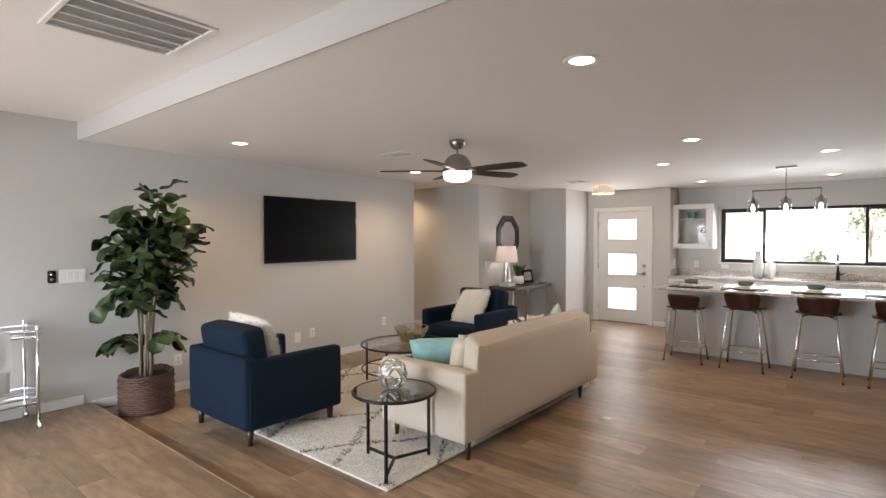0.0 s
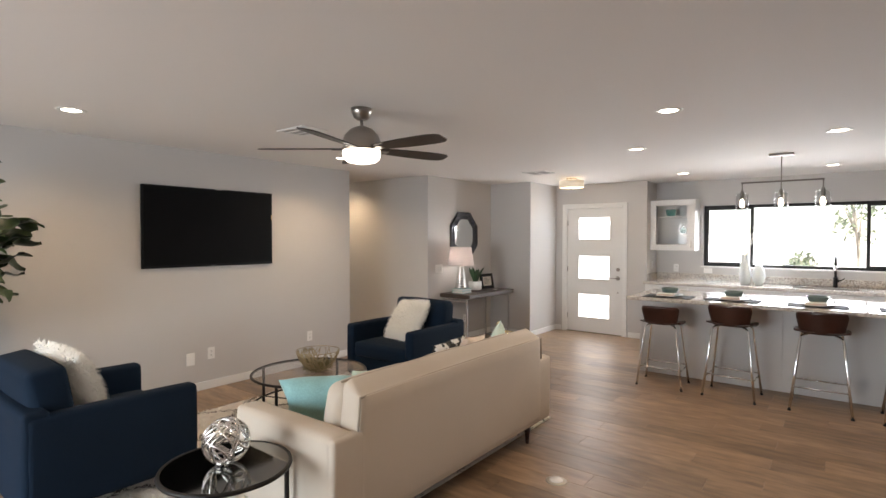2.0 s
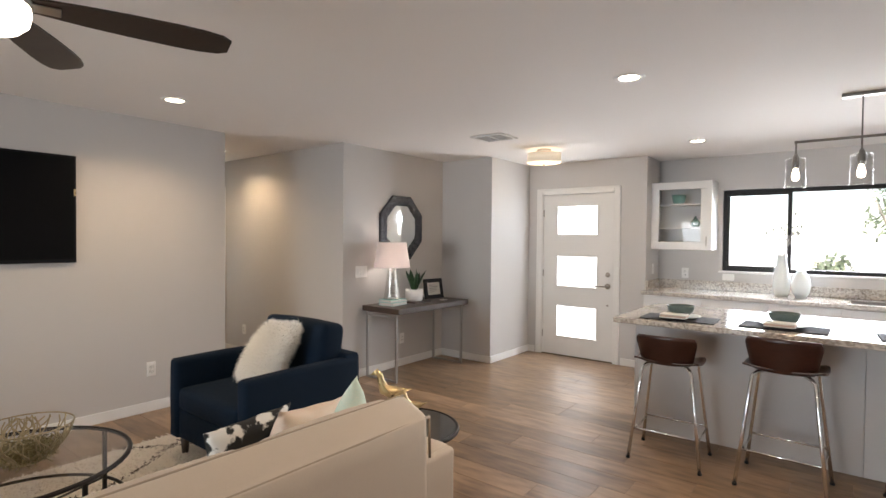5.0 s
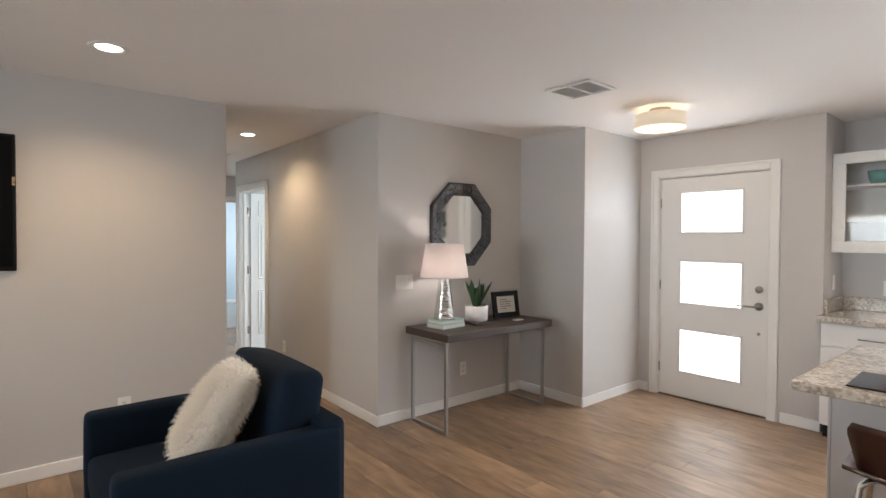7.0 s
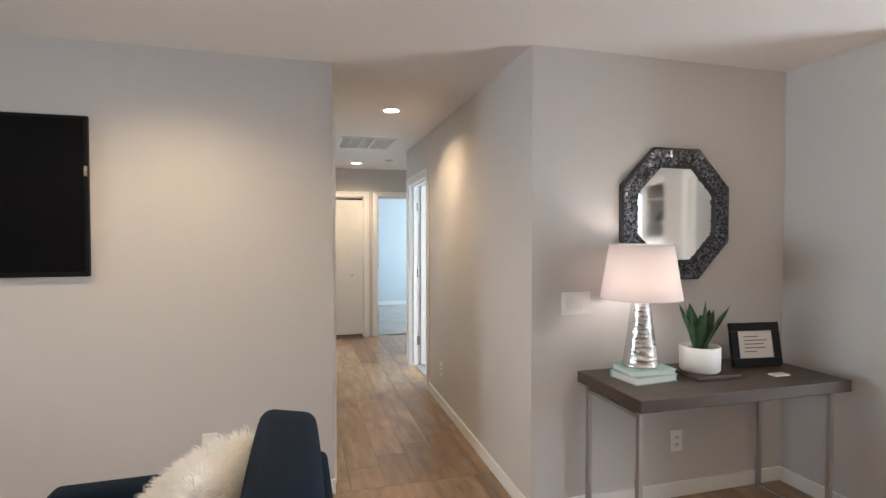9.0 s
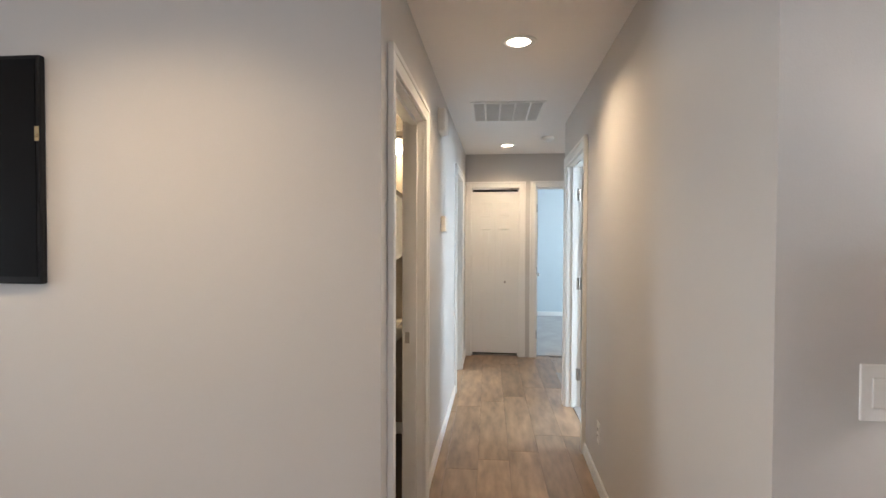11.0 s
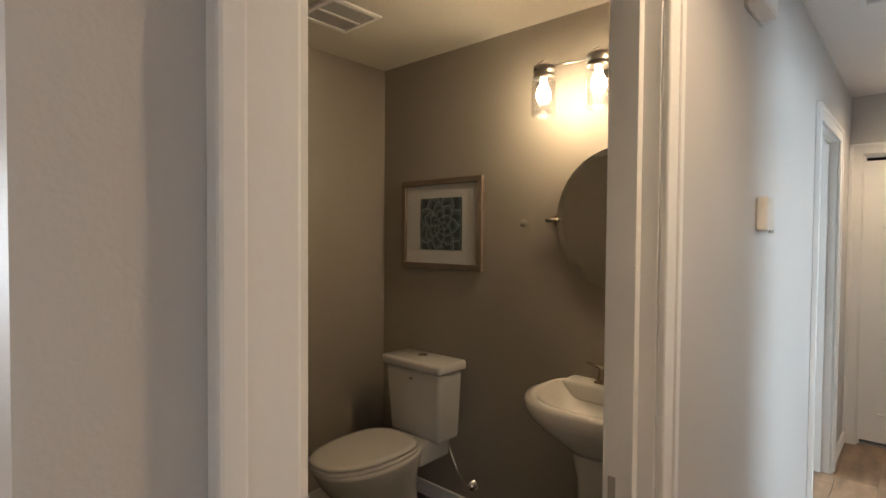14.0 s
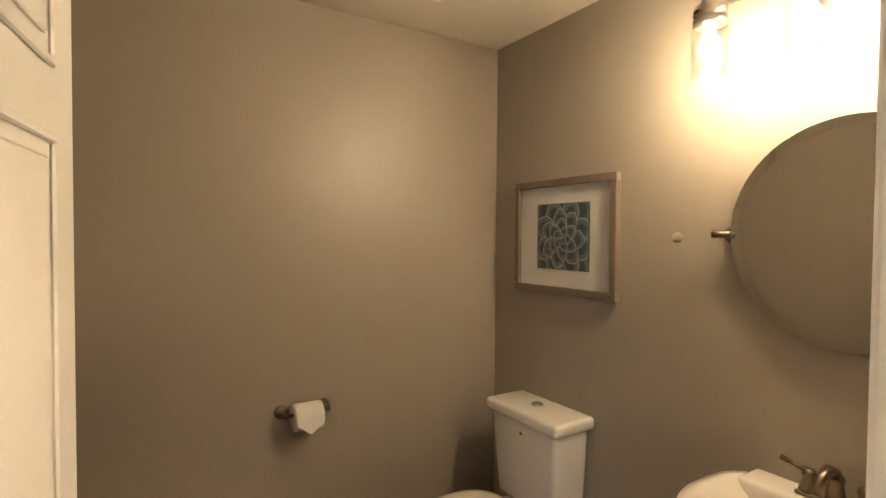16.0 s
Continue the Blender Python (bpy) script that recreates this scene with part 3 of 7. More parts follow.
def lining(bm, along, a0, a1, top, c0, c1, t=0.016, stop=0.012, hinge_stop=0.012):
    for lo, hi, z0, z1 in ((a0, a0 + t, 0, top), (a1 - t, a1, 0, top), (a0 + t, a1 - t, top - t, top)):
        if along == "x":
            put_box(bm, lo, hi, c0, c1, z0, z1)
        else:
            put_box(bm, c0, c1, lo, hi, z0, z1)
    # door stop
    mid = (c0 + c1) / 2
    for lo, hi, z0, z1 in ((a0 + t, a0 + t + stop, 0, top - t), (a1 - t - hinge_stop, a1 - t, 0, top - t), (a0 + t + stop, a1 - t - hinge_stop, top - t - stop, top - t)):
        if along == "x":
            put_box(bm, lo, hi, mid - 0.018, mid + 0.018, z0, z1)
        else:
            put_box(bm, mid - 0.018, mid + 0.018, lo, hi, z0, z1)


def door_frames():
    for name, along, a0, a1, top, c0, c1, side, label in (
        ("trim_door_bathroom", "x", -6.062, -5.20, 2.065, HALL_Y - 0.106, HALL_Y, 1, "white moulded bathroom door casing"),
        ("trim_door_back_bedroom", "x", -8.92, -8.10, 2.05, HALL_Y - 0.12, HALL_Y, 1, "white door casing in the hallway"),
        ("trim_door_side_bedroom", "x", -7.80, -6.87, 2.05, HALL_Y2, HALL_Y2 + 0.12, -1, "white door casing in the hallway"),
        ("trim_door_end_bedroom", "y", 7.085, 7.87, 2.05, END_X - 0.12, END_X, 1, "white door casing at the hallway's end"),
        ("trim_door_closet", "y", 6.31, 6.91, 2.045, END_X - 0.12, END_X, 1, "white closet door casing"),
        ("trim_door_front", "x", -3.56, -2.60, 2.06, DOOR_Y, DOOR_Y + 0.14, -1, "white front door casing"),
    ):
        bm = bmesh.new()
        casing(bm, along, a0 + 0.011, a1 - 0.011, top - 0.011, c0 if side < 0 else c1, side, 0.072)
        lining(bm, along, a0, a1, top, c0, c1, 0.016, *((0.024, 0.033) if name == "trim_door_bathroom" else (0.012, 0.012)))
        if name == "trim_door_bathroom":
            casing(bm, along, a0 + 0.011, a1 - 0.011, top - 0.011, c0, -1, 0.072, 0.010)
        frame_ob = tagged(mesh_ob(name, bm, TRIM), label, "door frame", kind="structure")
        if name != "trim_door_front":
            askew(frame_ob)


door_frames()


def hinge(parent, x, y, z, mat=NICKEL, along="x"):
    bm = bmesh.new()
    put_tube(bm, [(x, y, z - 0.045), (x, y, z + 0.045)], 0.007, 8)
    if along == "x":
        put_box(bm, x - 0.016, x + 0.016, y - 0.003, y + 0.003, z - 0.045, z + 0.045)
    else:
        put_box(bm, x - 0.003, x + 0.003, y - 0.016, y + 0.016, z - 0.045, z + 0.045)
    return mesh_ob("hinge", bm, mat, parent)


def panel_door(name, m, width, height, label, panels=((0.11, 0.47, 0.19, 0.80),), knob=True):
    """A six-panel door leaf, hinged at its base's origin, running along +x with its faces towards y."""
    b = base(name, m, label, "door")
    t = 0.035
    bm = bmesh.new()
    put_box(bm, 0, width, -t / 2, t / 2, 0, height, 0.002, 1)
    mesh_ob("leaf", bm, DOOR_WHITE, b)
    cols = ((0.13 * width, 0.46 * width), (0.54 * width, 0.87 * width))
    rows = ((0.10, 0.39), (0.46, 0.815), (0.86, 0.955))
    for c0, c1 in cols:
        for r0, r1 in rows:
            bm = bmesh.new()
            for s in (-1, 1):
                y = s * t / 2
                z0, z1 = r0 * height, r1 * height
                # sunk moulding round a raised field
                for x0, x1, a, c in ((c0, c1, z0, z0 + 0.014), (c0, c1, z1 - 0.014, z1), (c0, c0 + 0.014, z0 + 0.014, z1 - 0.014), (c1 - 0.014, c1, z0 + 0.014, z1 - 0.014)):
                    put_box(bm, x0, x1, min(y, y + s * 0.007), max(y, y + s * 0.007), a, c, 0.003, 1)
                put_box(bm, c0 + 0.035, c1 - 0.035, min(y, y + s * 0.006), max(y, y + s * 0.006), z0 + 0.035, z1 - 0.035, 0.005, 1)
            mesh_ob("panel", bm, DOOR_WHITE, b)
    if knob:
        for s in (-1, 1):
            lathe("knob", NICKEL, [(0.0, 0.062), (0.02, 0.058), (0.026, 0.045), (0.02, 0.03), (0.01, 0.024), (0.01, 0.008), (0.026, 0.006), (0.026, 0.0), (0, 0)], parent=b, sides=20).matrix_basis = pose(width - 0.06, s * t / 2, 0.93, -90 * s, 0, 0)
    return b


def inner_doors():
    leaf = panel_door("door_bathroom", pose(-5.249, HALL_Y - 0.122, 0.008, 0, 0, -98.4), 0.80, 2.02, "open white six-panel bathroom door")
    for z in (0.25, 1.05, 1.82):
        hinge(leaf, 0.0, 0.02, z)
    askew(leaf)
    side = panel_door("door_side_bedroom", pose(-7.78, HALL_Y2 + 0.125, 0.008, 0, 0, 84), 0.72, 2.02, "open white six-panel bedroom door")
    for z in (0.28, 1.05, 1.80):
        bm = bmesh.new()
        put_box(bm, -7.785, -7.7825, HALL_Y2 + 0.075, HALL_Y2 + 0.118, z - 0.05, z + 0.05)
        put_tube(bm, [(-7.778, HALL_Y2 + 0.1, z - 0.05), (-7.778, HALL_Y2 + 0.1, z + 0.05)], 0.008, 8)
        ob = mesh_ob("hinge_leaf", bm, NICKEL, side)
        ob.matrix_parent_inverse = side.matrix_world.inverted()
    askew(side)
    end = panel_door("door_end_bedroom", pose(-9.73, 7.105, 0.012, 0, 0, 178), 0.72, 2.0, "open white bedroom door against the wall")
    for z in (0.27, 1.04, 1.79):
        bm = bmesh.new()
        put_box(bm, END_X - 0.085, END_X - 0.02, 7.101, 7.1045, z - 0.05, z + 0.05)
        put_tube(bm, [(END_X - 0.012, 7.106, z - 0.05), (END_X - 0.012, 7.106, z + 0.05)], 0.007, 8)
        ob = mesh_ob("hinge_leaf", bm, NICKEL, end)
        ob.matrix_parent_inverse = end.matrix_world.inverted()
    askew(end)
    # folding closet door: two narrow leaves in one plane, a dark slot above and below
    closet = base("closet_door", pose(END_X - 0.055, 6.61, 0.0), "closed white folding six-panel closet door", "door")
    t = 0.03
    for k in (-1, 1):
        y0, y1 = (-0.281, -0.0002) if k < 0 else (0.0002, 0.281)
        box("leaf", DOOR_WHITE, -t / 2, t / 2, y0, y1, 0.034, 1.992, 0.0, closet)
        for z0, z1 in ((0.22, 0.78), (0.98, 1.55), (1.69, 1.86)):
            bm = bmesh.new()
            a, c = (y0 + 0.107, y1 - 0.045) if k < 0 else (y0 + 0.045, y1 - 0.107)
            x = t / 2
            for u0, u1, v0, v1 in ((a, c, z0, z0 + 0.016), (a, c, z1 - 0.016, z1), (a, a + 0.014, z0 + 0.016, z1 - 0.016), (c - 0.014, c, z0 + 0.016, z1 - 0.016)):
                put_box(bm, x, x + (0.011 if u1 - u0 > 0.05 else 0.0025), u0, u1, v0, v1, 0.003, 1)
            put_box(bm, x, x + 0.006, a + 0.03, c - 0.03, z0 + 0.035, z1 - 0.035, 0.005, 1)
            mesh_ob("panel", bm, DOOR_WHITE, closet)
    lathe("knob", NICKEL, [(0, 0.03), (0.012, 0.028), (0.014, 0.02), (0.006, 0.012), (0.006, 0), (0, 0)], parent=closet, sides=16).matrix_basis = pose(t / 2, 0.12, 0.90, 0, 90, 0)
    askew(closet)
    # added black sheet, so the slots round the closet door look unlit
    askew(tagged(box("closet_back", BLACK_PLASTIC, END_X - 0.13, END_X - 0.12, 6.28, 6.94, 0, 2.06), "black sheet standing for the shade inside the closet", "closet", kind="structure"))


inner_doors()


def front_door():
    b = base("door_front", pose(-3.08, DOOR_Y + 0.04, 0.012), "closed white front door with three frosted glass panes", "door")
    w, h, t = 0.922, 2.025, 0.045
    panes = ((0.236, 0.628), (0.872, 1.258), (1.524, 1.888))
    bm = bmesh.new()
    x0, x1 = -0.268, 0.258
    put_box(bm, -w / 2, x0, -t / 2, t / 2, 0, h)
    put_box(bm, x1, w / 2, -t / 2, t / 2, 0, h)
    edges = [0.0] + [v for p in panes for v in p] + [h]
    for lo, hi in zip(edges[0::2], edges[1::2]):
        put_box(bm, x0, x1, -t / 2, t / 2, lo, hi)
    mesh_ob("leaf", bm, DOOR_WHITE, b)
    for lo, hi in panes:
        bm = bmesh.new()
        for a, c, u, v in ((x0 - 0.014, x1 + 0.014, lo - 0.014, lo + 0.006), (x0 - 0.014, x1 + 0.014, hi - 0.006, hi + 0.014), (x0 - 0.014, x0 + 0.006, lo + 0.006, hi - 0.006), (x1 - 0.006, x1 + 0.014, lo + 0.006, hi - 0.006)):
            put_box(bm, a, c, -t / 2 - 0.007, -t / 2, u, v, 0.003, 1)
        mesh_ob("pane_moulding", bm, DOOR_WHITE, b)
        # the daylight behind each pane is put in as the pane's own glow
        pane = box("pane", FROSTED_GLOW, x0, x1, -0.004, 0.004, lo, hi, parent=b)
        pane.visible_shadow = False
    # deadbolt and lever
    y = -t / 2
    for z in (1.045,):
        lathe("deadbolt", NICKEL, [(0, 0.02), (0.022, 0.018), (0.03, 0.006), (0.03, 0), (0, 0)], parent=b, sides=24).matrix_basis = pose(0.392, y, z, 90, 0, 0)
        box("deadbolt_turn", NICKEL, 0.379, 0.405, y - 0.03, y - 0.018, z - 0.006, z + 0.006, 0.003, b)
    lathe("lever_rose", NICKEL, [(0, 0.02), (0.012, 0.02), (0.014, 0.01), (0.034, 0.008), (0.034, 0), (0, 0)], parent=b, sides=24).matrix_basis = pose(0.392, y, 0.905, 90, 0, 0)
    tube("lever", NICKEL, [(0.392, y - 0.015, 0.905), (0.392, y - 0.05, 0.905), (0.365, y - 0.055, 0.904), (0.235, y - 0.05, 0.902)], [0.010, 0.010, 0.009, 0.007], b, 10)
    lathe("peephole", NICKEL, [(0, 0.006), (0.012, 0.005), (0.014, 0), (0, 0)], parent=b, sides=16).matrix_basis = pose(0.392, y, 0.675, 90, 0, 0)
    for z in (0.25, 1.03, 1.80):
        hinge(b, -w / 2 - 0.008, -t / 2 - 0.004, z)
    tagged(box("door_sill", BRONZE, -3.55, -2.61, DOOR_Y + 0.004, DOOR_Y + 0.15, 0.0, 0.011), "bronze threshold under the front door", "trim", kind="structure")


# emission stands for daylight coming through the frosted glass
FROSTED_GLOW = glow("frosted pane with daylight glow", (1.0, 0.98, 0.97), 0.75)
front_door()


def kitchen_window():
    b = tagged(new("window_kitchen"), "wide black-framed three-part kitchen window", "window", kind="structure")
    x0, x1, z0, z1, y = -1.555, 1.0, 1.138, 2.055, KITCHEN_Y + 0.085
    bars = ((x0, x1, z0, z0 + 0.04), (x0, x1, z1 - 0.045, z1), (x0, x0 + 0.04, z0 + 0.04, z1 - 0.045), (x1 - 0.04, x1, z0 + 0.04, z1 - 0.045), (-0.94, -0.90, z0 + 0.04, z1 - 0.045), (0.381, 0.421, z0 + 0.04, z1 - 0.045))
    bm = bmesh.new()
    for a, c, u, v in bars:
        put_box(bm, a, c, y - 0.03, y + 0.03, u, v, 0.003, 1)
    mesh_ob("frame", bm, BLACK_METAL, b)
    bm = bmesh.new()
    for a, c, u, v in ((x0 + 0.04, -0.94, z0 + 0.04, z0 + 0.062), (x0 + 0.04, -0.94, z1 - 0.067, z1 - 0.045), (x0 + 0.04, x0 + 0.062, z0 + 0.062, z1 - 0.067), (0.421, 0.96, z0 + 0.04, z0 + 0.062), (0.421, 0.96, z1 - 0.067, z1 - 0.045)):
        put_box(bm, a, c, y - 0.02, y + 0.02, u, v, 0.003, 1)
    mesh_ob("sash", bm, BLACK_METAL, b)
    for a, c in ((x0 + 0.04, -0.94), (-0.90, 0.381), (0.421, x1 - 0.04)):
        pane = box("pane", PANE, a, c, y - 0.003, y + 0.003, z0 + 0.04, z1 - 0.045, parent=b)
        pane.visible_shadow = False
    sill = box("sill", TRIM, x0 - 0.03, x1 + 0.03, KITCHEN_Y - 0.02, KITCHEN_Y + 0.045, z0 - 0.022, z0 - 0.001, 0.004, b)


kitchen_window()


def hidden_windows():
    """Plain windows and the garden door, behind and beside the walk, which let the daylight in."""
    for name, along, a0, a1, z0, z1, c in (("window_garden_door", "x", -4.7, -1.1, 0.1, 2.2, SOUTH_Y - 0.075), ("window_end_bedroom", "x", -12.2, -10.6, 0.9, 2.1, 9.83), ("window_side_bedroom", "x", -7.2, -6.0, 0.95, 2.05, 9.83), ("window_back_bedroom", "x", -9.0, -7.8, 0.95, 2.05, 3.92)):
        b = tagged(new(name), "plain window that lets daylight in", "window", kind="structure")
        bm = bmesh.new()
        mid = (a0 + a1) / 2
        for lo, hi, u, v in ((a0, a1, z0, z0 + 0.05), (a0, a1, z1 - 0.05, z1), (a0, a0 + 0.05, z0 + 0.05, z1 - 0.05), (a1 - 0.05, a1, z0 + 0.05, z1 - 0.05), (mid - 0.03, mid + 0.03, z0 + 0.05, z1 - 0.05)):
            if along == "x":
                put_box(bm, lo, hi, c - 0.03, c + 0.03, u, v)
            else:
                put_box(bm, c - 0.03, c + 0.03, lo, hi, u, v)
        mesh_ob("frame", bm, TRIM, b)
        for lo, hi in ((a0 + 0.05, mid - 0.03), (mid + 0.03, a1 - 0.05)):
            if along == "x":
                pane = box("pane", PANE, lo, hi, c - 0.003, c + 0.003, z0 + 0.05, z1 - 0.05, parent=b)
            else:
                pane = box("pane", PANE, c - 0.003, c + 0.003, lo, hi, z0 + 0.05, z1 - 0.05, parent=b)
            pane.visible_shadow = False


hidden_windows()


# ---- ceiling fittings ----
def downlights():
    first = None
    for x, y, watts in ((-0.68, 2.78, 13), (-4.06, 2.86, 18), (-4.235, 5.435, 17), (-0.815, 5.36, 12), (-1.48, 6.80, 10), (0.105, 6.87, 10), (-1.59, 9.15, 6), (0.03, 9.33, 8), (-6.028, 6.765, 16), (-9.015, 6.812, 15)):
        m = pose(x, y, CEIL)
        if first is None:
            first = base("downlight", m, "lit white recessed ceiling downlight", "ceiling light", "recessed ceiling lights")
            lathe("trim_ring", TRIM, [(0.058, 0.02), (0.060, -0.004), (0.078, -0.007), (0.09, -0.004), (0.092, 0.0)], parent=first, sides=32)
            lathe("lens", CAN_GLOW, [(0.0, -0.003), (0.059, -0.003), (0.059, 0.0), (0, 0)], parent=first, sides=32)
        else:
            copy_thing(first, m)
        lamp("downlight_beam", "SPOT", look((x, y, CEIL - 0.02), (x, y + 0.0001, 0)), watts, WARM, cone=150, blend=0.75, soft=0.05)


downlights()


def vent(name, x, y, wx, wy, z, bars, along, label, dark=VENT_DARK, fine=26):
    b = base(name, pose(x, y, z), label, "vent")
    bm = bmesh.new()
    w = 0.025
    for x0, x1, y0, y1 in ((-wx / 2, wx / 2, -wy / 2, -wy / 2 + w), (-wx / 2, wx / 2, wy / 2 - w, wy / 2), (-wx / 2, -wx / 2 + w, -wy / 2 + w, wy / 2 - w), (wx / 2 - w, wx / 2, -wy / 2 + w, wy / 2 - w)):
        put_box(bm, x0, x1, y0, y1, -0.012, 0.0, 0.003, 1)
    mesh_ob("frame", bm, TRIM, b)
    # flat sheet behind the bars; its tone stands for shade in the slots
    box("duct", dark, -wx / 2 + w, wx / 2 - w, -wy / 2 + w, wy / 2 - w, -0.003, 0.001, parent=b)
    bm = bmesh.new()
    for i in range(1, bars):
        if along == "x":
            c = -wy / 2 + wy * i / bars
            put_box(bm, -wx / 2 + w, wx / 2 - w, c - 0.006, c + 0.006, -0.011, -0.003)
        else:
            c = -wx / 2 + wx * i / bars
            put_box(bm, c - 0.006, c + 0.006, -wy / 2 + w, wy / 2 - w, -0.011, -0.003)
    mesh_ob("bars", bm, TRIM, b)
    if not fine:
        return b
    bm = bmesh.new()
    for i in range(1, fine):
        if along == "x":
            c = -wx / 2 + w + (wx - 2 * w) * i / fine
            put_box(bm, c - 0.0025, c + 0.0025, -wy / 2 + w, wy / 2 - w, -0.007, -0.003)
        else:
            c = -wy / 2 + w + (wy - 2 * w) * i / fine
            put_box(bm, -wx / 2 + w, wx / 2 - w, c - 0.0025, c + 0.0025, -0.007, -0.003)
    mesh_ob("fins", bm, dark, b)
    return b


# greys for grille backings and fins, with the slots' shade in the colour
SHADED_LOUVRE = material("shaded pale louvre", (0.55, 0.54, 0.53), 0.6, vary=0.05, grain=60, patch=3)
SHADED_LOUVRE_PALE = material("shaded white louvre", (0.74, 0.73, 0.72), 0.6, vary=0.05, grain=60, patch=3)
SHADED_LOUVRE_GREY = material("shaded grey louvre", (0.27, 0.265, 0.26), 0.6, vary=0.05, grain=60, patch=3)
vent("return_air_grille", -2.37, 1.35, 0.58, 0.60, UPPER, 5, "y", "large white return air grille in the raised ceiling", SHADED_LOUVRE_GREY, 0)
vent("ceiling_vent", -3.36, 4.25, 0.33, 0.26, CEIL, 3, "x", "white slotted ceiling air vent", SHADED_LOUVRE)
vent("ceiling_vent", -3.10, 7.875, 0.34, 0.30, CEIL, 2, "y", "white slotted ceiling air vent", SHADED_LOUVRE, 12)
vent("hall_grille", -7.49, 6.755, 0.62, 0.56, CEIL, 5, "x", "white return air grille in the hallway ceiling", SHADED_LOUVRE_PALE)
vent("bathroom_fan_grille", -6.385, 4.755, 0.27, 0.27, CEIL - 0.012, 2, "x", "cream bathroom exhaust fan grille", SHADED_LOUVRE)


def ceiling_fan():
    b = base("ceiling_fan", sized(pose(-2.45, 4.05, CEIL), 1, 1, 0.875), "brushed nickel ceiling fan with five dark blades, lit", "ceiling fan")
    lathe("canopy", NICKEL, [(0, 0), (0.072, 0), (0.07, -0.03), (0.052, -0.075), (0.03, -0.09), (0, -0.09)], parent=b)
    tube("rod", NICKEL, [(0, 0, -0.085), (0, 0, -0.15)], 0.011, b, 12)
    lathe("motor", NICKEL, [(0, -0.135), (0.03, -0.137), (0.075, -0.16), (0.112, -0.205), (0.122, -0.235), (0.128, -0.25), (0.128, -0.30), (0.132, -0.305), (0.132, -0.325), (0, -0.325)], parent=b, sides=40)
    lathe("bowl", FAN_GLOW, [(0.126, -0.322), (0.129, -0.35), (0.122, -0.385), (0.10, -0.41), (0.05, -0.424), (0, -0.427)], parent=b, sides=40)
    bm = bmesh.new()
    stations = [(0.11, 0.035), (0.18, 0.045), (0.26, 0.055), (0.38, 0.064), (0.52, 0.069), (0.60, 0.068), (0.665, 0.058), (0.695, 0.036)]
    top, low = [], []
    for r, w in stations:
        for s in (-1, 1):
            tilt = s * w * math.sin(radians(-13))
            top.append(bm.verts.new((r, s * w, tilt + 0.004)))
            low.append(bm.verts.new((r, s * w, tilt - 0.004)))
    k = len(stations)
    for i in range(k - 1):
        a, c = 2 * i, 2 * i + 2
        bm.faces.new((top[a], top[c], top[c + 1], top[a + 1]))
        bm.faces.new((low[a], low[a + 1], low[c + 1], low[c]))
        bm.faces.new((top[a], low[a], low[c], top[c]))
        bm.faces.new((top[a + 1], top[c + 1], low[c + 1], low[a + 1]))
    bm.faces.new((top[0], top[1], low[1], low[0]))
    bm.faces.new((top[-2], low[-2], low[-1], top[-1]))
    blade = mesh_ob("blade", bm, DARK_WOOD, b)
    for i in range(5):
        ob = blade if i == 0 else new("blade", blade.data)
        ob.parent = b
        ob.matrix_basis = pose(0, 0, -0.31, 0, 0, 1 + 72 * i)
        arm = box("blade_arm", NICKEL, 0.10, 0.20, -0.022, 0.022, -0.012, -0.005, 0.003, b)
        arm.matrix_basis = pose(0, 0, -0.31, 0, 0, 1 + 72 * i) @ pose(0, 0, 0, -13, 0, 0)


ceiling_fan()


def drum_light():
    b = base("drum_light", pose(-3.02, 8.755, CEIL), "flush drum ceiling light with a cream linen shade, lit", "ceiling light")
    lathe("canopy", NICKEL, [(0, 0), (0.075, 0), (0.075, -0.02), (0, -0.02)], parent=b)
    lathe("shade", DRUM_GLOW, [(0.175, -0.045), (0.178, -0.045), (0.178, -0.145), (0.175, -0.145), (0.175, -0.045)], parent=b, sides=48)
    lathe("diffuser", DRUM_DIFFUSER, [(0.0, -0.14), (0.174, -0.14), (0.174, -0.136), (0, -0.136)], parent=b, sides=40)
    lathe("finial", NICKEL, [(0, -0.145), (0.016, -0.152), (0.012, -0.168), (0, -0.172)], parent=b, sides=16)
    for i in range(3):
        a = radians(30 + 120 * i)
        tube("spoke", NICKEL, [(0.05 * math.cos(a), 0.05 * math.sin(a), -0.012), (0.177 * math.cos(a), 0.177 * math.sin(a), -0.048)], 0.004, b, 6)
    lamp("drum_bulb", "POINT", pose(-3.02, 8.755, CEIL - 0.22), 2, WARM, soft=0.12)


drum_light()


DARK_NICKEL = material("dark aged nickel", (0.24, 0.22, 0.20), 0.35, 0.9, vary=0.08, grain=60, patch=4, bump=0.02)


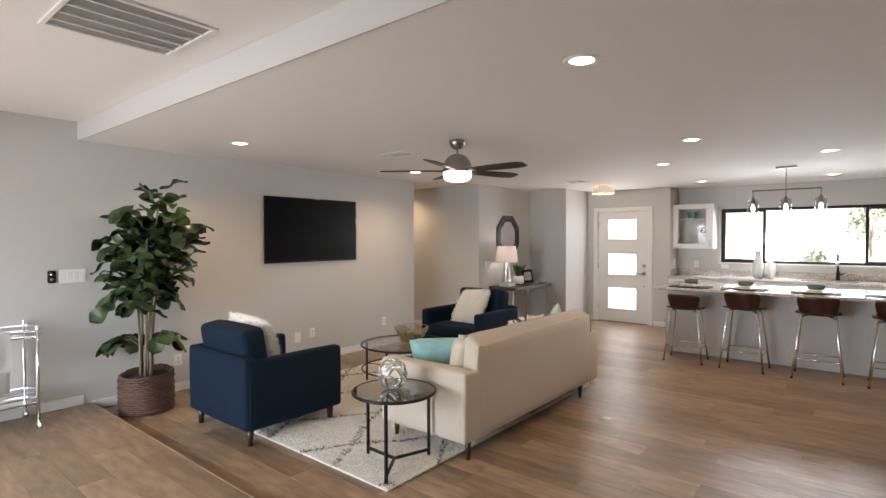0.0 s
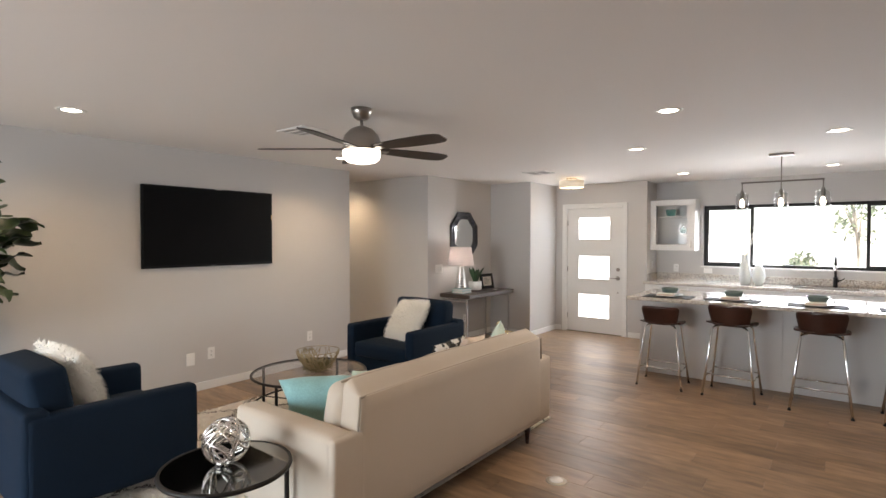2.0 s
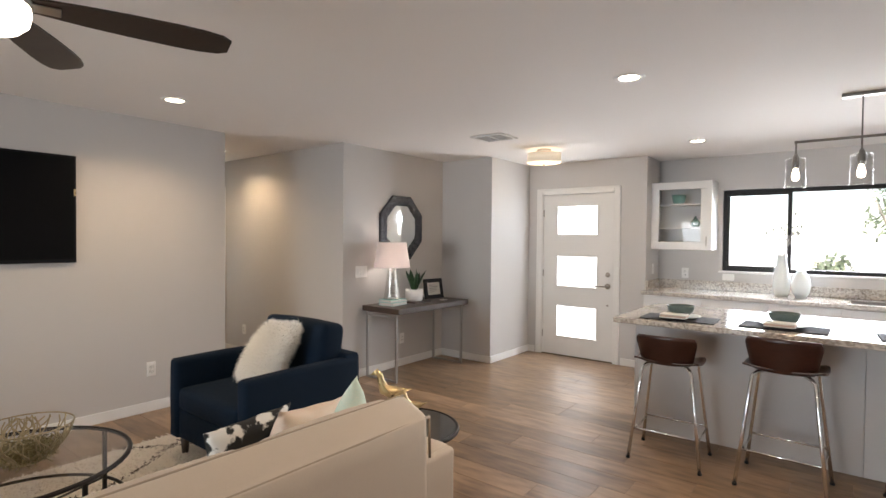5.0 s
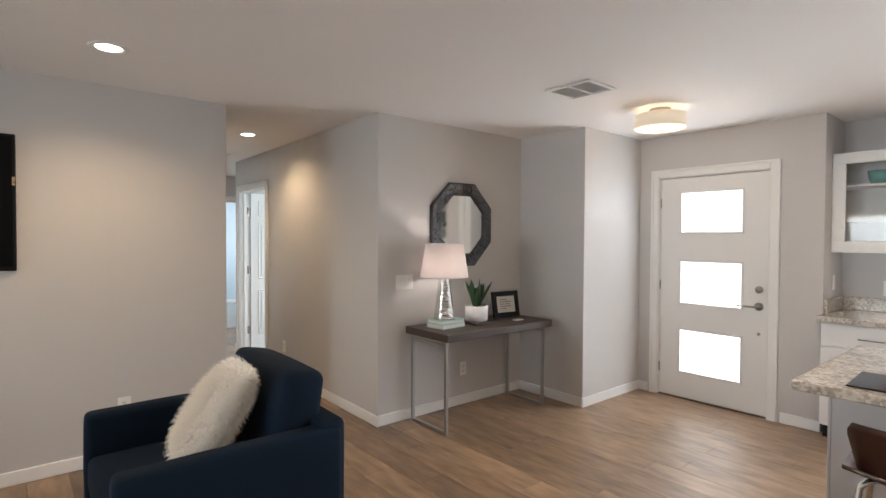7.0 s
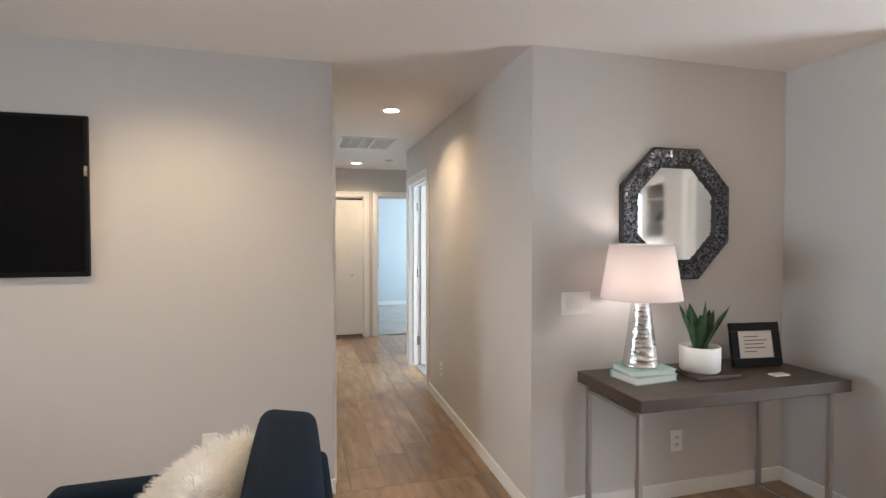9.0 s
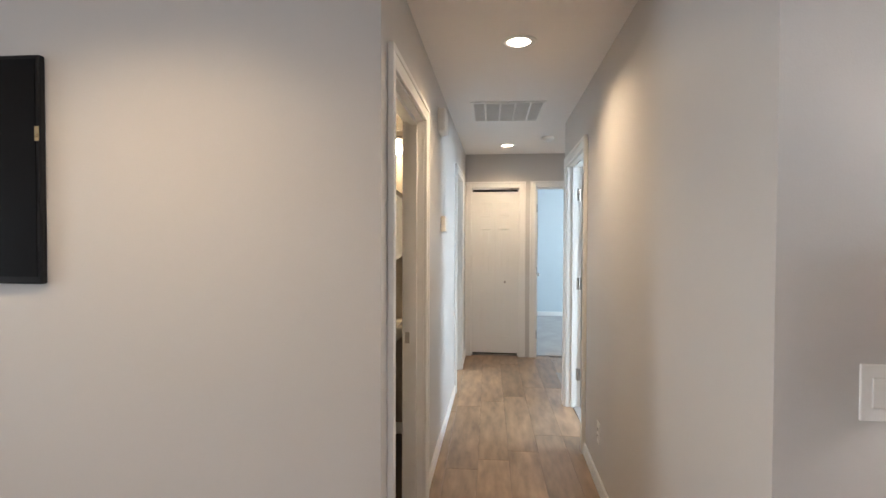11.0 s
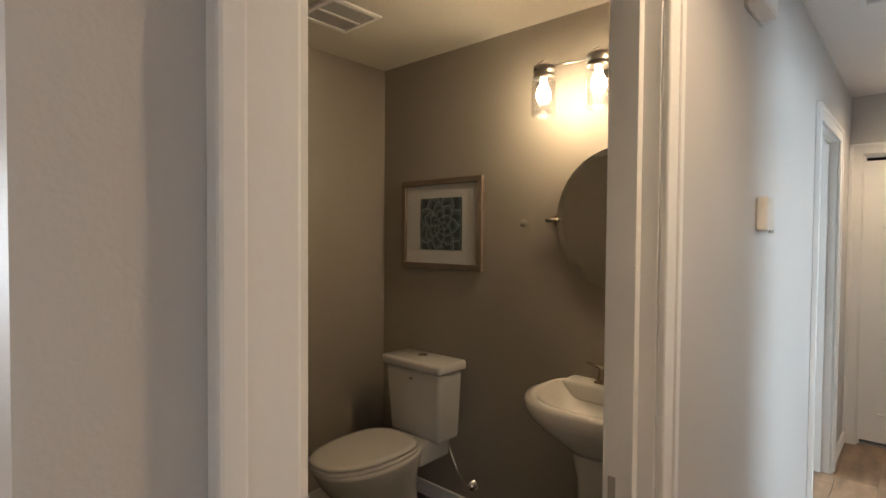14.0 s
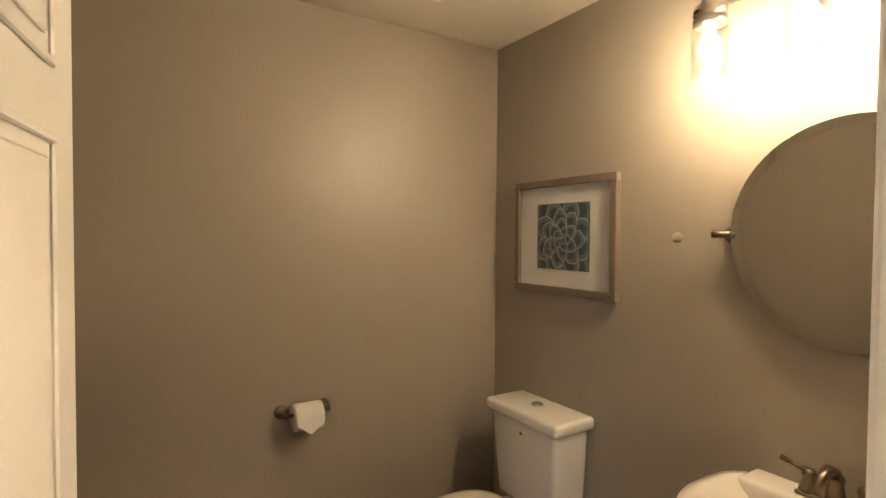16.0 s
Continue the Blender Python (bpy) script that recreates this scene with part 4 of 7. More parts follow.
def pendant():
    b = base("pendant_light", sized(pose(-0.375, 7.98, CEIL), 0.95, 0.95, 1.03), "dark bronze bar pendant with three clear glass shades, lit", "pendant light")
    box("canopy", DARK_NICKEL, -0.115, 0.115, -0.035, 0.035, -0.022, 0.0, 0.004, b)
    tube("rod", DARK_NICKEL, [(0, 0, -0.02), (0, 0, -0.275)], 0.005, b)
    tube("bar", DARK_NICKEL, [(-0.38, 0, -0.275), (0.38, 0, -0.275)], 0.009, b, 10)
    for x in (-0.37, 0.0, 0.37):
        tube("stem", DARK_NICKEL, [(x, 0, -0.275), (x, 0, -0.36)], 0.006, b)
        lathe("socket", DARK_NICKEL, [(0, -0.35), (0.012, -0.352), (0.02, -0.375), (0.024, -0.42), (0.024, -0.445), (0, -0.445)], centre=(x, 0, 0), parent=b, sides=20)
        lathe("bulb", PENDANT_GLOW, [(0, -0.445), (0.011, -0.45), (0.021, -0.48), (0.025, -0.502), (0.019, -0.524), (0, -0.534)], centre=(x, 0, 0), parent=b, sides=20)
        glass_ob = lathe("glass_shade", CLEAR, [(0.018, -0.375), (0.062, -0.385), (0.064, -0.40), (0.064, -0.575), (0.061, -0.575), (0.061, -0.40), (0.018, -0.379)], centre=(x, 0, 0), parent=b, sides=28)
        glass_ob.visible_shadow = False


pendant()


# ---- wall fittings ----
def plate(name, m, w, h, label, kind_of):
    """A wall plate lying in the base's xz plane, facing -y: an outlet, or a row of rocker switches."""
    b = base(name, m, label, "outlet" if kind_of == "outlet" else "light switch")
    box("cover", PLASTIC, -w / 2, w / 2, -0.006, 0, -h / 2, h / 2, 0.003, b)
    if kind_of == "outlet":
        for z in (-0.02, 0.02):
            box("socket", CERAMIC, -0.017, 0.017, -0.008, -0.005, z - 0.014, z + 0.014, 0.004, b)
            bm = bmesh.new()
            for x in (-0.006, 0.006):
                put_box(bm, x - 0.0012, x + 0.0012, -0.009, -0.0075, z - 0.002, z + 0.007)
            put_tube(bm, [(0, -0.009, z - 0.008), (0, -0.0075, z - 0.008)], 0.0025, 8)
            mesh_ob("slots", bm, BLACK_PLASTIC, b)
    elif kind_of == "blank":
        pass
    else:
        for i in range(kind_of):
            x = (i - (kind_of - 1) / 2) * 0.046
            box("rocker", CERAMIC, x - 0.016, x + 0.016, -0.010, -0.005, -0.032, 0.032, 0.002, b)
    return b


def plates():
    facing_x = lambda x, y, z: pose(x, y, z, 0, 0, 90)
    plate("outlet", facing_x(TV_X, 2.697, 0.321), 0.075, 0.115, "white wall outlet below the fig tree", "outlet")
    plate("outlet", facing_x(TV_X, 4.136, 0.335), 0.085, 0.125, "white blank wall plate under the television", "blank")
    plate("outlet", facing_x(TV_X, 4.351, 0.365), 0.075, 0.12, "white wall outlet under the television", "outlet")
    plate("outlet", facing_x(TV_X, 5.604, 0.355), 0.075, 0.12, "white wall outlet beside the armchair", "outlet")
    plate("light_switch", facing_x(TV_X, 1.798, 1.233), 0.21, 0.12, "white four-gang light switch", 4)
    plate("light_switch", facing_x(NOOK_X, 7.472, 1.115), 0.168, 0.12, "white three-gang light switch above the console", 3)
    plate("outlet", facing_x(NOOK_X, 8.113, 0.317), 0.075, 0.12, "white wall outlet below the console table", "outlet")
    plate("outlet", pose(-1.94, KITCHEN_Y, 1.095), 0.075, 0.12, "white wall outlet above the counter", "outlet")
    plate("outlet", pose(-1.485, KITCHEN_Y, 1.067), 0.12, 0.075, "white wall outlet above the counter", "blank")
    plate("outlet", HALL_TURN @ pose(-6.35, HALL_Y2, 0.32), 0.075, 0.12, "white wall outlet in the hallway", "outlet")
    plate("outlet", facing_x(-12.93, 7.45, 0.33), 0.075, 0.12, "white wall outlet in the far bedroom", "outlet")
    plate("light_switch", pose(KITCHEN_X, 10.06, 1.14, 0, 0, 90), 0.075, 0.12, "white light switch at the kitchen corner", 1)
    # small dark sensor beside the switches
    b = base("wall_sensor", facing_x(TV_X, 1.645, 1.232), "small black wall sensor with a silver rim", "sensor")
    box("body", BLACK_PLASTIC, -0.03, 0.03, -0.022, 0, -0.055, 0.055, 0.012, b)
    lathe("lens", CHROME, [(0, 0.006), (0.012, 0.005), (0.016, 0), (0, 0)], parent=b, sides=20).matrix_basis = pose(0, -0.021, 0.022, 90, 0, 0)
    lathe("button", NICKEL, [(0, 0.004), (0.012, 0.003), (0.014, 0), (0, 0)], parent=b, sides=20).matrix_basis = pose(0, -0.021, -0.022, 90, 0, 0)
    # thermostat and door chime on the hallway wall
    t = base("thermostat", HALL_TURN @ pose(-6.92, HALL_Y, 1.53, 0, 0, 180), "beige box thermostat on the hallway wall", "thermostat")
    box("body", PAPER, -0.05, 0.05, -0.035, 0, -0.055, 0.055, 0.008, t)
    box("lever", NICKEL, -0.03, 0.03, -0.037, -0.034, -0.062, -0.052, 0.002, t)
    c = base("door_chime", HALL_TURN @ pose(-6.78, HALL_Y, 2.205, 0, 0, 180), "white box door chime high on the hallway wall", "door chime")
    box("cover", PLASTIC, -0.095, 0.095, -0.05, 0, -0.075, 0.075, 0.012, c)
    box("backplate", TRIM, -0.10, 0.10, -0.012, 0, -0.08, 0.08, 0.003, c)
    s = base("smoke_detector", pose(-8.6, 7.2, CEIL), "white round smoke detector on the hallway ceiling", "smoke detector")
    lathe("body", PLASTIC, [(0, -0.035), (0.045, -0.033), (0.06, -0.018), (0.062, 0), (0, 0)], parent=s)


plates()


def television():
    b = base("television", pose(TV_X + 0.001, 4.373, 1.665, 0, 0, 90), "large black flat television mounted on the wall", "television")
    w, h = 1.388, 0.795
    box("mount", BLACK_PLASTIC, -0.3, 0.3, -0.006, 0, -0.2, 0.2, 0.0, b)
    box("body", BLACK_PLASTIC, -w / 2, w / 2, -0.03, -0.004, -h / 2, h / 2, 0.006, b)
    box("screen", SCREEN, -w / 2 + 0.016, w / 2 - 0.016, -0.0325, -0.0295, -h / 2 + 0.026, h / 2 - 0.016, parent=b)
    box("logo_bar", CHROME, -0.03, 0.03, -0.0315, -0.0295, -h / 2 + 0.008, -h / 2 + 0.014, parent=b)
    box("sensor", GOLD, w / 2 - 0.018, w / 2 - 0.004, -0.033, -0.0295, 0.10, 0.15, parent=b)
    box("sensor_top", CHROME, 0.02, 0.09, -0.032, -0.0295, h / 2 - 0.008, h / 2 - 0.002, parent=b)


television()


# ---- living room ----
def tapered_leg(parent, x, y, h, top=0.026, foot=0.015, mat=DARK_WOOD, lean=(0, 0)):
    bm = bmesh.new()
    put_tube(bm, [(x + lean[0], y + lean[1], 0), (x, y, h)], [foot, top], 12)
    return mesh_ob("leg", bm, mat, parent, True)


def soft_box(name, mat, x0, x1, y0, y1, z0, z1, r, parent, crown=0.0, turn=None):
    """An upholstered block: rounded edges, faces slightly crowned and uneven."""
    bm = bmesh.new()
    put_box(bm, x0, x1, y0, y1, z0, z1, r, 4)
    bmesh.ops.subdivide_edges(bm, edges=[e for e in bm.edges if e.calc_length() > 0.12], cuts=5, use_grid_fill=True)
    c = Vector(((x0 + x1) / 2, (y0 + y1) / 2, (z0 + z1) / 2))
    half = Vector(((x1 - x0) / 2, (y1 - y0) / 2, (z1 - z0) / 2))
    for v in bm.verts:
        u = Vector((v.co - c))
        n = Vector((u.x / half.x, u.y / half.y, u.z / half.z))
        fall = [max(0.0, 1 - abs(n[i]) ** 3) for i in range(3)]
        v.co.x += crown * n.x * fall[1] * fall[2]
        v.co.y += crown * n.y * fall[0] * fall[2]
        v.co.z += crown * n.z * fall[0] * fall[1]
        v.co += 0.0022 * noise.noise_vector(v.co * 7 + Vector((x0, y1, z0)))
    if turn is not None:
        bmesh.ops.transform(bm, matrix=turn, verts=bm.verts)
    bmesh.ops.recalc_face_normals(bm, faces=bm.faces)
    return mesh_ob(name, bm, mat, parent, True)


def armchair(m):
    b = base("armchair", m, "navy blue upholstered armchair with square arms on dark legs", "armchair", "navy armchairs")
    w, d = 0.465, 0.455
    soft_box("seat_frame", NAVY, -w + 0.09, w - 0.09, -d + 0.10, d - 0.02, 0.13, 0.315, 0.015, b, 0.002)
    for s in (-1, 1):
        soft_box("armrest", NAVY, min(s * w, s * (w - 0.105)), max(s * w, s * (w - 0.105)), -d + 0.02, d, 0.125, 0.63, 0.028, b, 0.004)
    soft_box("back_frame", NAVY, -w + 0.012, w - 0.012, -d, -d + 0.13, 0.125, 0.655, 0.028, b, 0.004)
    soft_box("seat_cushion", NAVY, -w + 0.108, w - 0.108, -d + 0.14, d - 0.005, 0.315, 0.455, 0.035, b, 0.012)
    soft_box("back_cushion", NAVY, -w + 0.118, w - 0.118, -d + 0.10, -d + 0.295, 0.45, 0.85, 0.042, b, 0.013, Matrix.Translation((0, -d + 0.2, 0.45)) @ Matrix.Rotation(radians(9), 4, "X") @ Matrix.Translation((0, d - 0.2, -0.45)))
    for x in (-w + 0.075, w - 0.075):
        for y in (-d + 0.075, d - 0.075):
            tapered_leg(b, x, y, 0.13, 0.031, 0.021)
    return b


CHAIR = armchair(sized(pose(-3.545, 2.785, 0), 1, 0.98, 1.02))
copy_thing(CHAIR, sized(pose(-3.545, 5.73, 0, 0, 0, 180), 1, 0.98, 1.02))


def fur_pillow(m, seed, size):
    b = base("fur_pillow", m, "fluffy white faux fur pillow on a navy armchair", "pillow", "white fur pillows")
    bm = bmesh.new()
    put_pillow(bm, size, size, 0.18, Matrix(), 2.4, 0.06, 16)
    bm.normal_update()
    roots = [(f.calc_center_median().copy(), f.normal.copy(), [v.co.copy() for v in f.verts]) for f in bm.faces]
    mesh_ob("cushion", bm, FUR, b, True)
    rng = random.Random(seed)
    fur = bmesh.new()
    for c, n, corners in roots:
        for _ in range(17):
            u, v = rng.random(), rng.random()
            p = corners[0].lerp(corners[1], u).lerp(corners[3].lerp(corners[2], u), v)
            way = (n + Vector((p.x, 0, p.z)) * 1.6 + 0.55 * Vector((rng.gauss(0, 1), rng.gauss(0, 1), rng.gauss(0, 1)))).normalized()
            length = rng.uniform(0.022, 0.058)
            side = way.orthogonal().normalized() * 0.0022
            droop = Vector((0, 0, -0.25 * length))
            a, e = fur.verts.new(p - side), fur.verts.new(p + side)
            k, l = fur.verts.new(p + way * length * 0.55 + side * 0.8), fur.verts.new(p + way * length * 0.55 - side * 0.8)
            t = fur.verts.new(p + way * length + droop)
            fur.faces.new((a, e, k, l))
            fur.faces.new((l, k, t))
    tagged(mesh_ob("fur", fur, FUR, b, True), kind="stuff")
    return b


fur_pillow(pose(-3.53, 2.68, 0.695, 22, 8, 8), 3, 0.44)
fur_pillow(pose(-3.56, 5.75, 0.675, 34, 6, 168), 4, 0.465)


def sofa():
    b = base("sofa", sized(pose(-2.105, 4.27, 0, 0, 0, 90), 1.05, 1.0, 1.05), "cream upholstered three-seat sofa with piping on dark legs", "sofa")
    # built facing +y, its back towards -y; x runs along its length
    w, d = 1.065, 0.415
    soft_box("base_frame", CREAM, -w + 0.13, w - 0.13, -d + 0.12, d - 0.03, 0.135, 0.30, 0.015, b, 0.002)
    for s in (-1, 1):
        soft_box("armrest", CREAM, min(s * w, s * (w - 0.15)), max(s * w, s * (w - 0.15)), -d + 0.015, d, 0.13, 0.605, 0.035, b, 0.004)
    # back: leaning, thinner towards its rounded top
    bm = bmesh.new()
    put_box(bm, -w + 0.152, w - 0.152, -d - 0.005, -d + 0.20, 0.135, 0.815, 0.045, 4)
    bmesh.ops.subdivide_edges(bm, edges=[e for e in bm.edges if e.calc_length() > 0.12], cuts=6, use_grid_fill=True)
    for v in bm.verts:
        k = (v.co.z - 0.135) / 0.68
        if v.co.y > -d + 0.08:
            v.co.y -= 0.05 * k
        v.co.x *= 1 - 0.018 * max(0, k) ** 3
        if k > 0.9 and v.co.y < -d + 0.1:
            v.co.z -= 0.055 * min(1, (-d + 0.1 - v.co.y) / 0.09) * (k - 0.9) / 0.1
        v.co.z += 0.006 * (1 - (v.co.x / w) ** 2) * k
        v.co += 0.002 * noise.noise_vector(v.co * 5)
    mesh_ob("backrest", bm, CREAM, b, True)
    # lower part of the back between the arms' rear faces
    soft_box("back_panel", CREAM, -w + 0.004, w - 0.004, -d, -d + 0.06, 0.132, 0.597, 0.02, b, 0.001)
    e = w - 0.165
    for y, z in ((-d + 0.004, 0.752), (-d + 0.136, 0.806)):
        pts = [(e * t, y, z + 0.006 * (1 - t * t)) for t in np.linspace(-1, 1, 25)]
        tube("piping", WELT, pts, 0.006, b, 6)
    tube("piping", WELT, [(-w + 0.155, -d + 0.006, 0.60), (-e, -d + 0.004, 0.752)], 0.006, b, 6)
    tube("piping", WELT, [(w - 0.155, -d + 0.006, 0.60), (e, -d + 0.004, 0.752)], 0.006, b, 6)
    k = (w - 0.152) * 2 / 3
    for i in range(3):
        x0 = -w + 0.152 + k * i
        soft_box("seat_cushion", CREAM, x0 + 0.004, x0 + k - 0.004, -d + 0.20, d + 0.005, 0.30, 0.445, 0.035, b, 0.010)
        soft_box("back_cushion", CREAM, x0 + 0.006, x0 + k - 0.006, -d + 0.17, -d + 0.31, 0.44, 0.775, 0.05, b, 0.018, Matrix.Translation((0, -d + 0.2, 0.44)) @ Matrix.Rotation(radians(10), 4, "X") @ Matrix.Translation((0, d - 0.2, -0.44)))
    for x, y in ((-0.965, -d + 0.05), (0.78, -d + 0.05), (-0.965, d - 0.08), (0.93, d - 0.08)):
        tapered_leg(b, x, y, 0.14, 0.024, 0.014, MAHOGANY_LEG)
    return b


MAHOGANY_LEG = material("reddish dark wood", (0.05, 0.014, 0.010), 0.35, vary=0.2, grain=14, patch=3, stretch=(1, 1, 0.15))
sofa()
for node in ZEBRA.node_tree.nodes:
    if node.bl_idname == "ShaderNodeValToRGB":
        node.color_ramp.elements[0].position, node.color_ramp.elements[1].position = 0.49, 0.52
PEACH = material("cream and peach cotton", (0.74, 0.66, 0.56), 0.85, vary=0.1, grain=200, patch=6, bump=0.1, second=(0.72, 0.52, 0.40))
pillow("throw_pillow", TEAL, 0.48, 0.42, 0.21, pose(-2.31, 3.60, 0.575, 32, 0, 47), "aqua velvet throw pillow leaning in the sofa's corner", "sofa pillows")
pillow("throw_pillow", MINT, 0.40, 0.36, 0.13, pose(-2.19, 3.91, 0.59, 28, 6, 70), "pale mint throw pillow on the sofa", "sofa pillows")
pillow("throw_pillow", MINT, 0.36, 0.36, 0.13, pose(-2.03, 5.10, 0.67, 14, 43, 130), "pale mint cotton throw pillow leaning on the sofa's arm", "sofa pillows")
pillow("throw_pillow", PEACH, 0.38, 0.36, 0.13, pose(-2.25, 5.03, 0.61, 20, 6, 100), "cream and peach cotton throw pillow on the sofa", "sofa pillows")
pillow("throw_pillow", ZEBRA, 0.36, 0.34, 0.12, pose(-2.33, 4.84, 0.61, 20, -6, 84), "black and white patterned throw pillow", "sofa pillows")


def ring_table(name, x, y, r, h, legs, top_mat, label, shelf=False, turn=0):
    b = base(name, pose(x, y, 0, 0, 0, turn), label, "table")
    bm = bmesh.new()
    put_tube(bm, ring_points(r, h - 0.011, count=56), 0.011, 8, True)
    mesh_ob("rim", bm, BLACK_METAL, b, True)
    lathe("top", top_mat, [(0, h - 0.004), (r - 0.004, h - 0.004), (r - 0.004, h - 0.012), (0, h - 0.012)], parent=b, sides=56, smooth=False)
    for a in legs:
        cx, cy = (r - 0.004) * math.cos(radians(a)), (r - 0.004) * math.sin(radians(a))
        box("leg", BLACK_METAL, cx - 0.009, cx + 0.009, cy - 0.009, cy + 0.009, 0, h - 0.02, 0.002, b)
    if shelf:
        bm = bmesh.new()
        put_tube(bm, ring_points(r - 0.006, 0.20, count=48), 0.008, 8, True)
        mesh_ob("lower_rim", bm, BLACK_METAL, b, True)
        for a in (legs[0], legs[1]):
            c, s = math.cos(radians(a)), math.sin(radians(a))
            tube("cross_bar", BLACK_METAL, [((r - 0.01) * c, (r - 0.01) * s, 0.2), (-(r - 0.01) * c, -(r - 0.01) * s, 0.2)], 0.006, b, 6)
    else:
        for a in legs:
            c, s = math.cos(radians(a)), math.sin(radians(a))
            box("stretcher", BLACK_METAL, 0, r - 0.01, -0.009, 0.009, 0.05, 0.068, 0.002, b, turn=Matrix.Rotation(radians(a), 4, "Z"))
    return b


ring_table("side_table", -2.06, 2.845, 0.278, 0.535, (-56, 178, 72), SMOKED, "round black metal side table with a mirrored top")
ring_table("side_table", -2.19, 5.61, 0.278, 0.535, (-40, 80, 200), SMOKED, "round black metal side table with a mirrored top")
ring_table("coffee_table", -3.355, 4.31, 0.46, 0.46, (20, 110, 200, 290), TABLE_GLASS, "round black metal coffee table with a clear glass top", True)


def wire_ball(x, y, z, r):
    rng = random.Random(5)
    bm = bmesh.new()
    for i in range(11):
        axis = Vector((rng.gauss(0, 1), rng.gauss(0, 1), rng.gauss(0, 1))).normalized()
        u = axis.orthogonal().normalized()
        v = axis.cross(u)
        tilt, ph = rng.uniform(-0.5, 0.5), rng.uniform(0, 6)
        pts = []
        for k in range(30):
            a = 2 * math.pi * k / 30
            p = (u * math.cos(a) + v * math.sin(a) + axis * (tilt + 0.22 * math.sin(3 * a + ph))).normalized() * r
            pts.append(p)
        put_tube(bm, pts, 0.0062, 6, True)
    ob = mesh_ob("wire_ball", bm, SILVER, None, True)
    ob.location = (x, y, z + r + 0.004)
    tagged(ob, "silver wire ball ornament on the side table", "ornament")


wire_ball(-2.08, 2.855, 0.53, 0.10)


TWIG_METAL = material("antique gold wire", (0.46, 0.38, 0.24), 0.35, 0.9, vary=0.15, grain=60, patch=8, bump=0.05)


def wire_bowl():
    b = base("wire_bowl", pose(-3.31, 4.36, 0.457), "silver twig wire bowl filled with dry moss on glass", "bowl")
    rng = random.Random(9)
    bm = bmesh.new()
    for i in range(84):
        a, sweep = rng.uniform(0, 6.28), rng.uniform(-0.9, 0.9)
        top = rng.uniform(0.9, 1.0)
        pts = []
        for k in range(9):
            t = k / 8 * top
            r = 0.055 + 0.125 * math.sin(min(t, 1) * 1.35)
            ang = a + sweep * t + 0.12 * math.sin(7 * t + i)
            pts.append((r * math.cos(ang), r * math.sin(ang), 0.006 + 0.165 * t ** 1.3))
        put_tube(bm, pts, 0.0032, 5)
    put_tube(bm, ring_points(0.055, 0.006, count=24), 0.004, 6, True)
    put_tube(bm, ring_points(0.177, 0.168, count=48), 0.0035, 6, True)
    tagged(mesh_ob("wires", bm, TWIG_METAL, b, True), kind="stuff")
    bm = bmesh.new()
    for i in range(420):
        a, q = rng.uniform(0, 6.28), math.sqrt(rng.random()) * 0.11
        z = 0.012 + 0.06 * rng.random() + 0.12 * max(0, q - 0.06)
        p = Vector((q * math.cos(a), q * math.sin(a), z))
        d = Vector((rng.gauss(0, 1), rng.gauss(0, 1), rng.gauss(0, 0.5))).normalized() * 0.028
        put_tube(bm, [p - d, p + d * 0.2 + Vector((0, 0, 0.008)), p + d], 0.0024, 4, ends=False)
    tagged(mesh_ob("moss", bm, TWIG, b), kind="stuff")


wire_bowl()


def bird(x, y, s, turn, z=0.533):
    b = base("bird_figurine", pose(x, y, z, 0, 0, turn), "pale gold long-legged bird figurine on the side table", "figurine", "gold birds")
    h = 0.155 * s
    box("foot", TABLE_WOOD, -0.035 * s, 0.035 * s, -0.025 * s, 0.025 * s, 0, 0.012, 0.002, b)
    for k in (-1, 1):
        tube("leg", GOLD, [(0.0, 0.008 * k * s, 0.012), (0.002, 0.008 * k * s, h * 0.5), (-0.004, 0.01 * k * s, h)], 0.0034, b, 8)
    bm = bmesh.new()
    put_tube(bm, [(-0.088 * s, 0, h + 0.034 * s), (-0.064 * s, 0, h + 0.03 * s), (-0.03 * s, 0, h + 0.022 * s), (0.01 * s, 0, h + 0.022 * s), (0.04 * s, 0, h + 0.035 * s), (0.053 * s, 0, h + 0.07 * s), (0.06 * s, 0, h + 0.10 * s), (0.072 * s, 0, h + 0.114 * s), (0.098 * s, 0, h + 0.102 * s)],
             [0.002 * s, 0.006 * s, 0.022 * s, 0.030 * s, 0.026 * s, 0.016 * s, 0.014 * s, 0.015 * s, 0.002 * s], 14)
    mesh_ob("body", bm, GOLD, b, True)


bird(-2.175, 5.525, 1.08, -137)
bird(-2.075, 5.565, 0.76, -128)


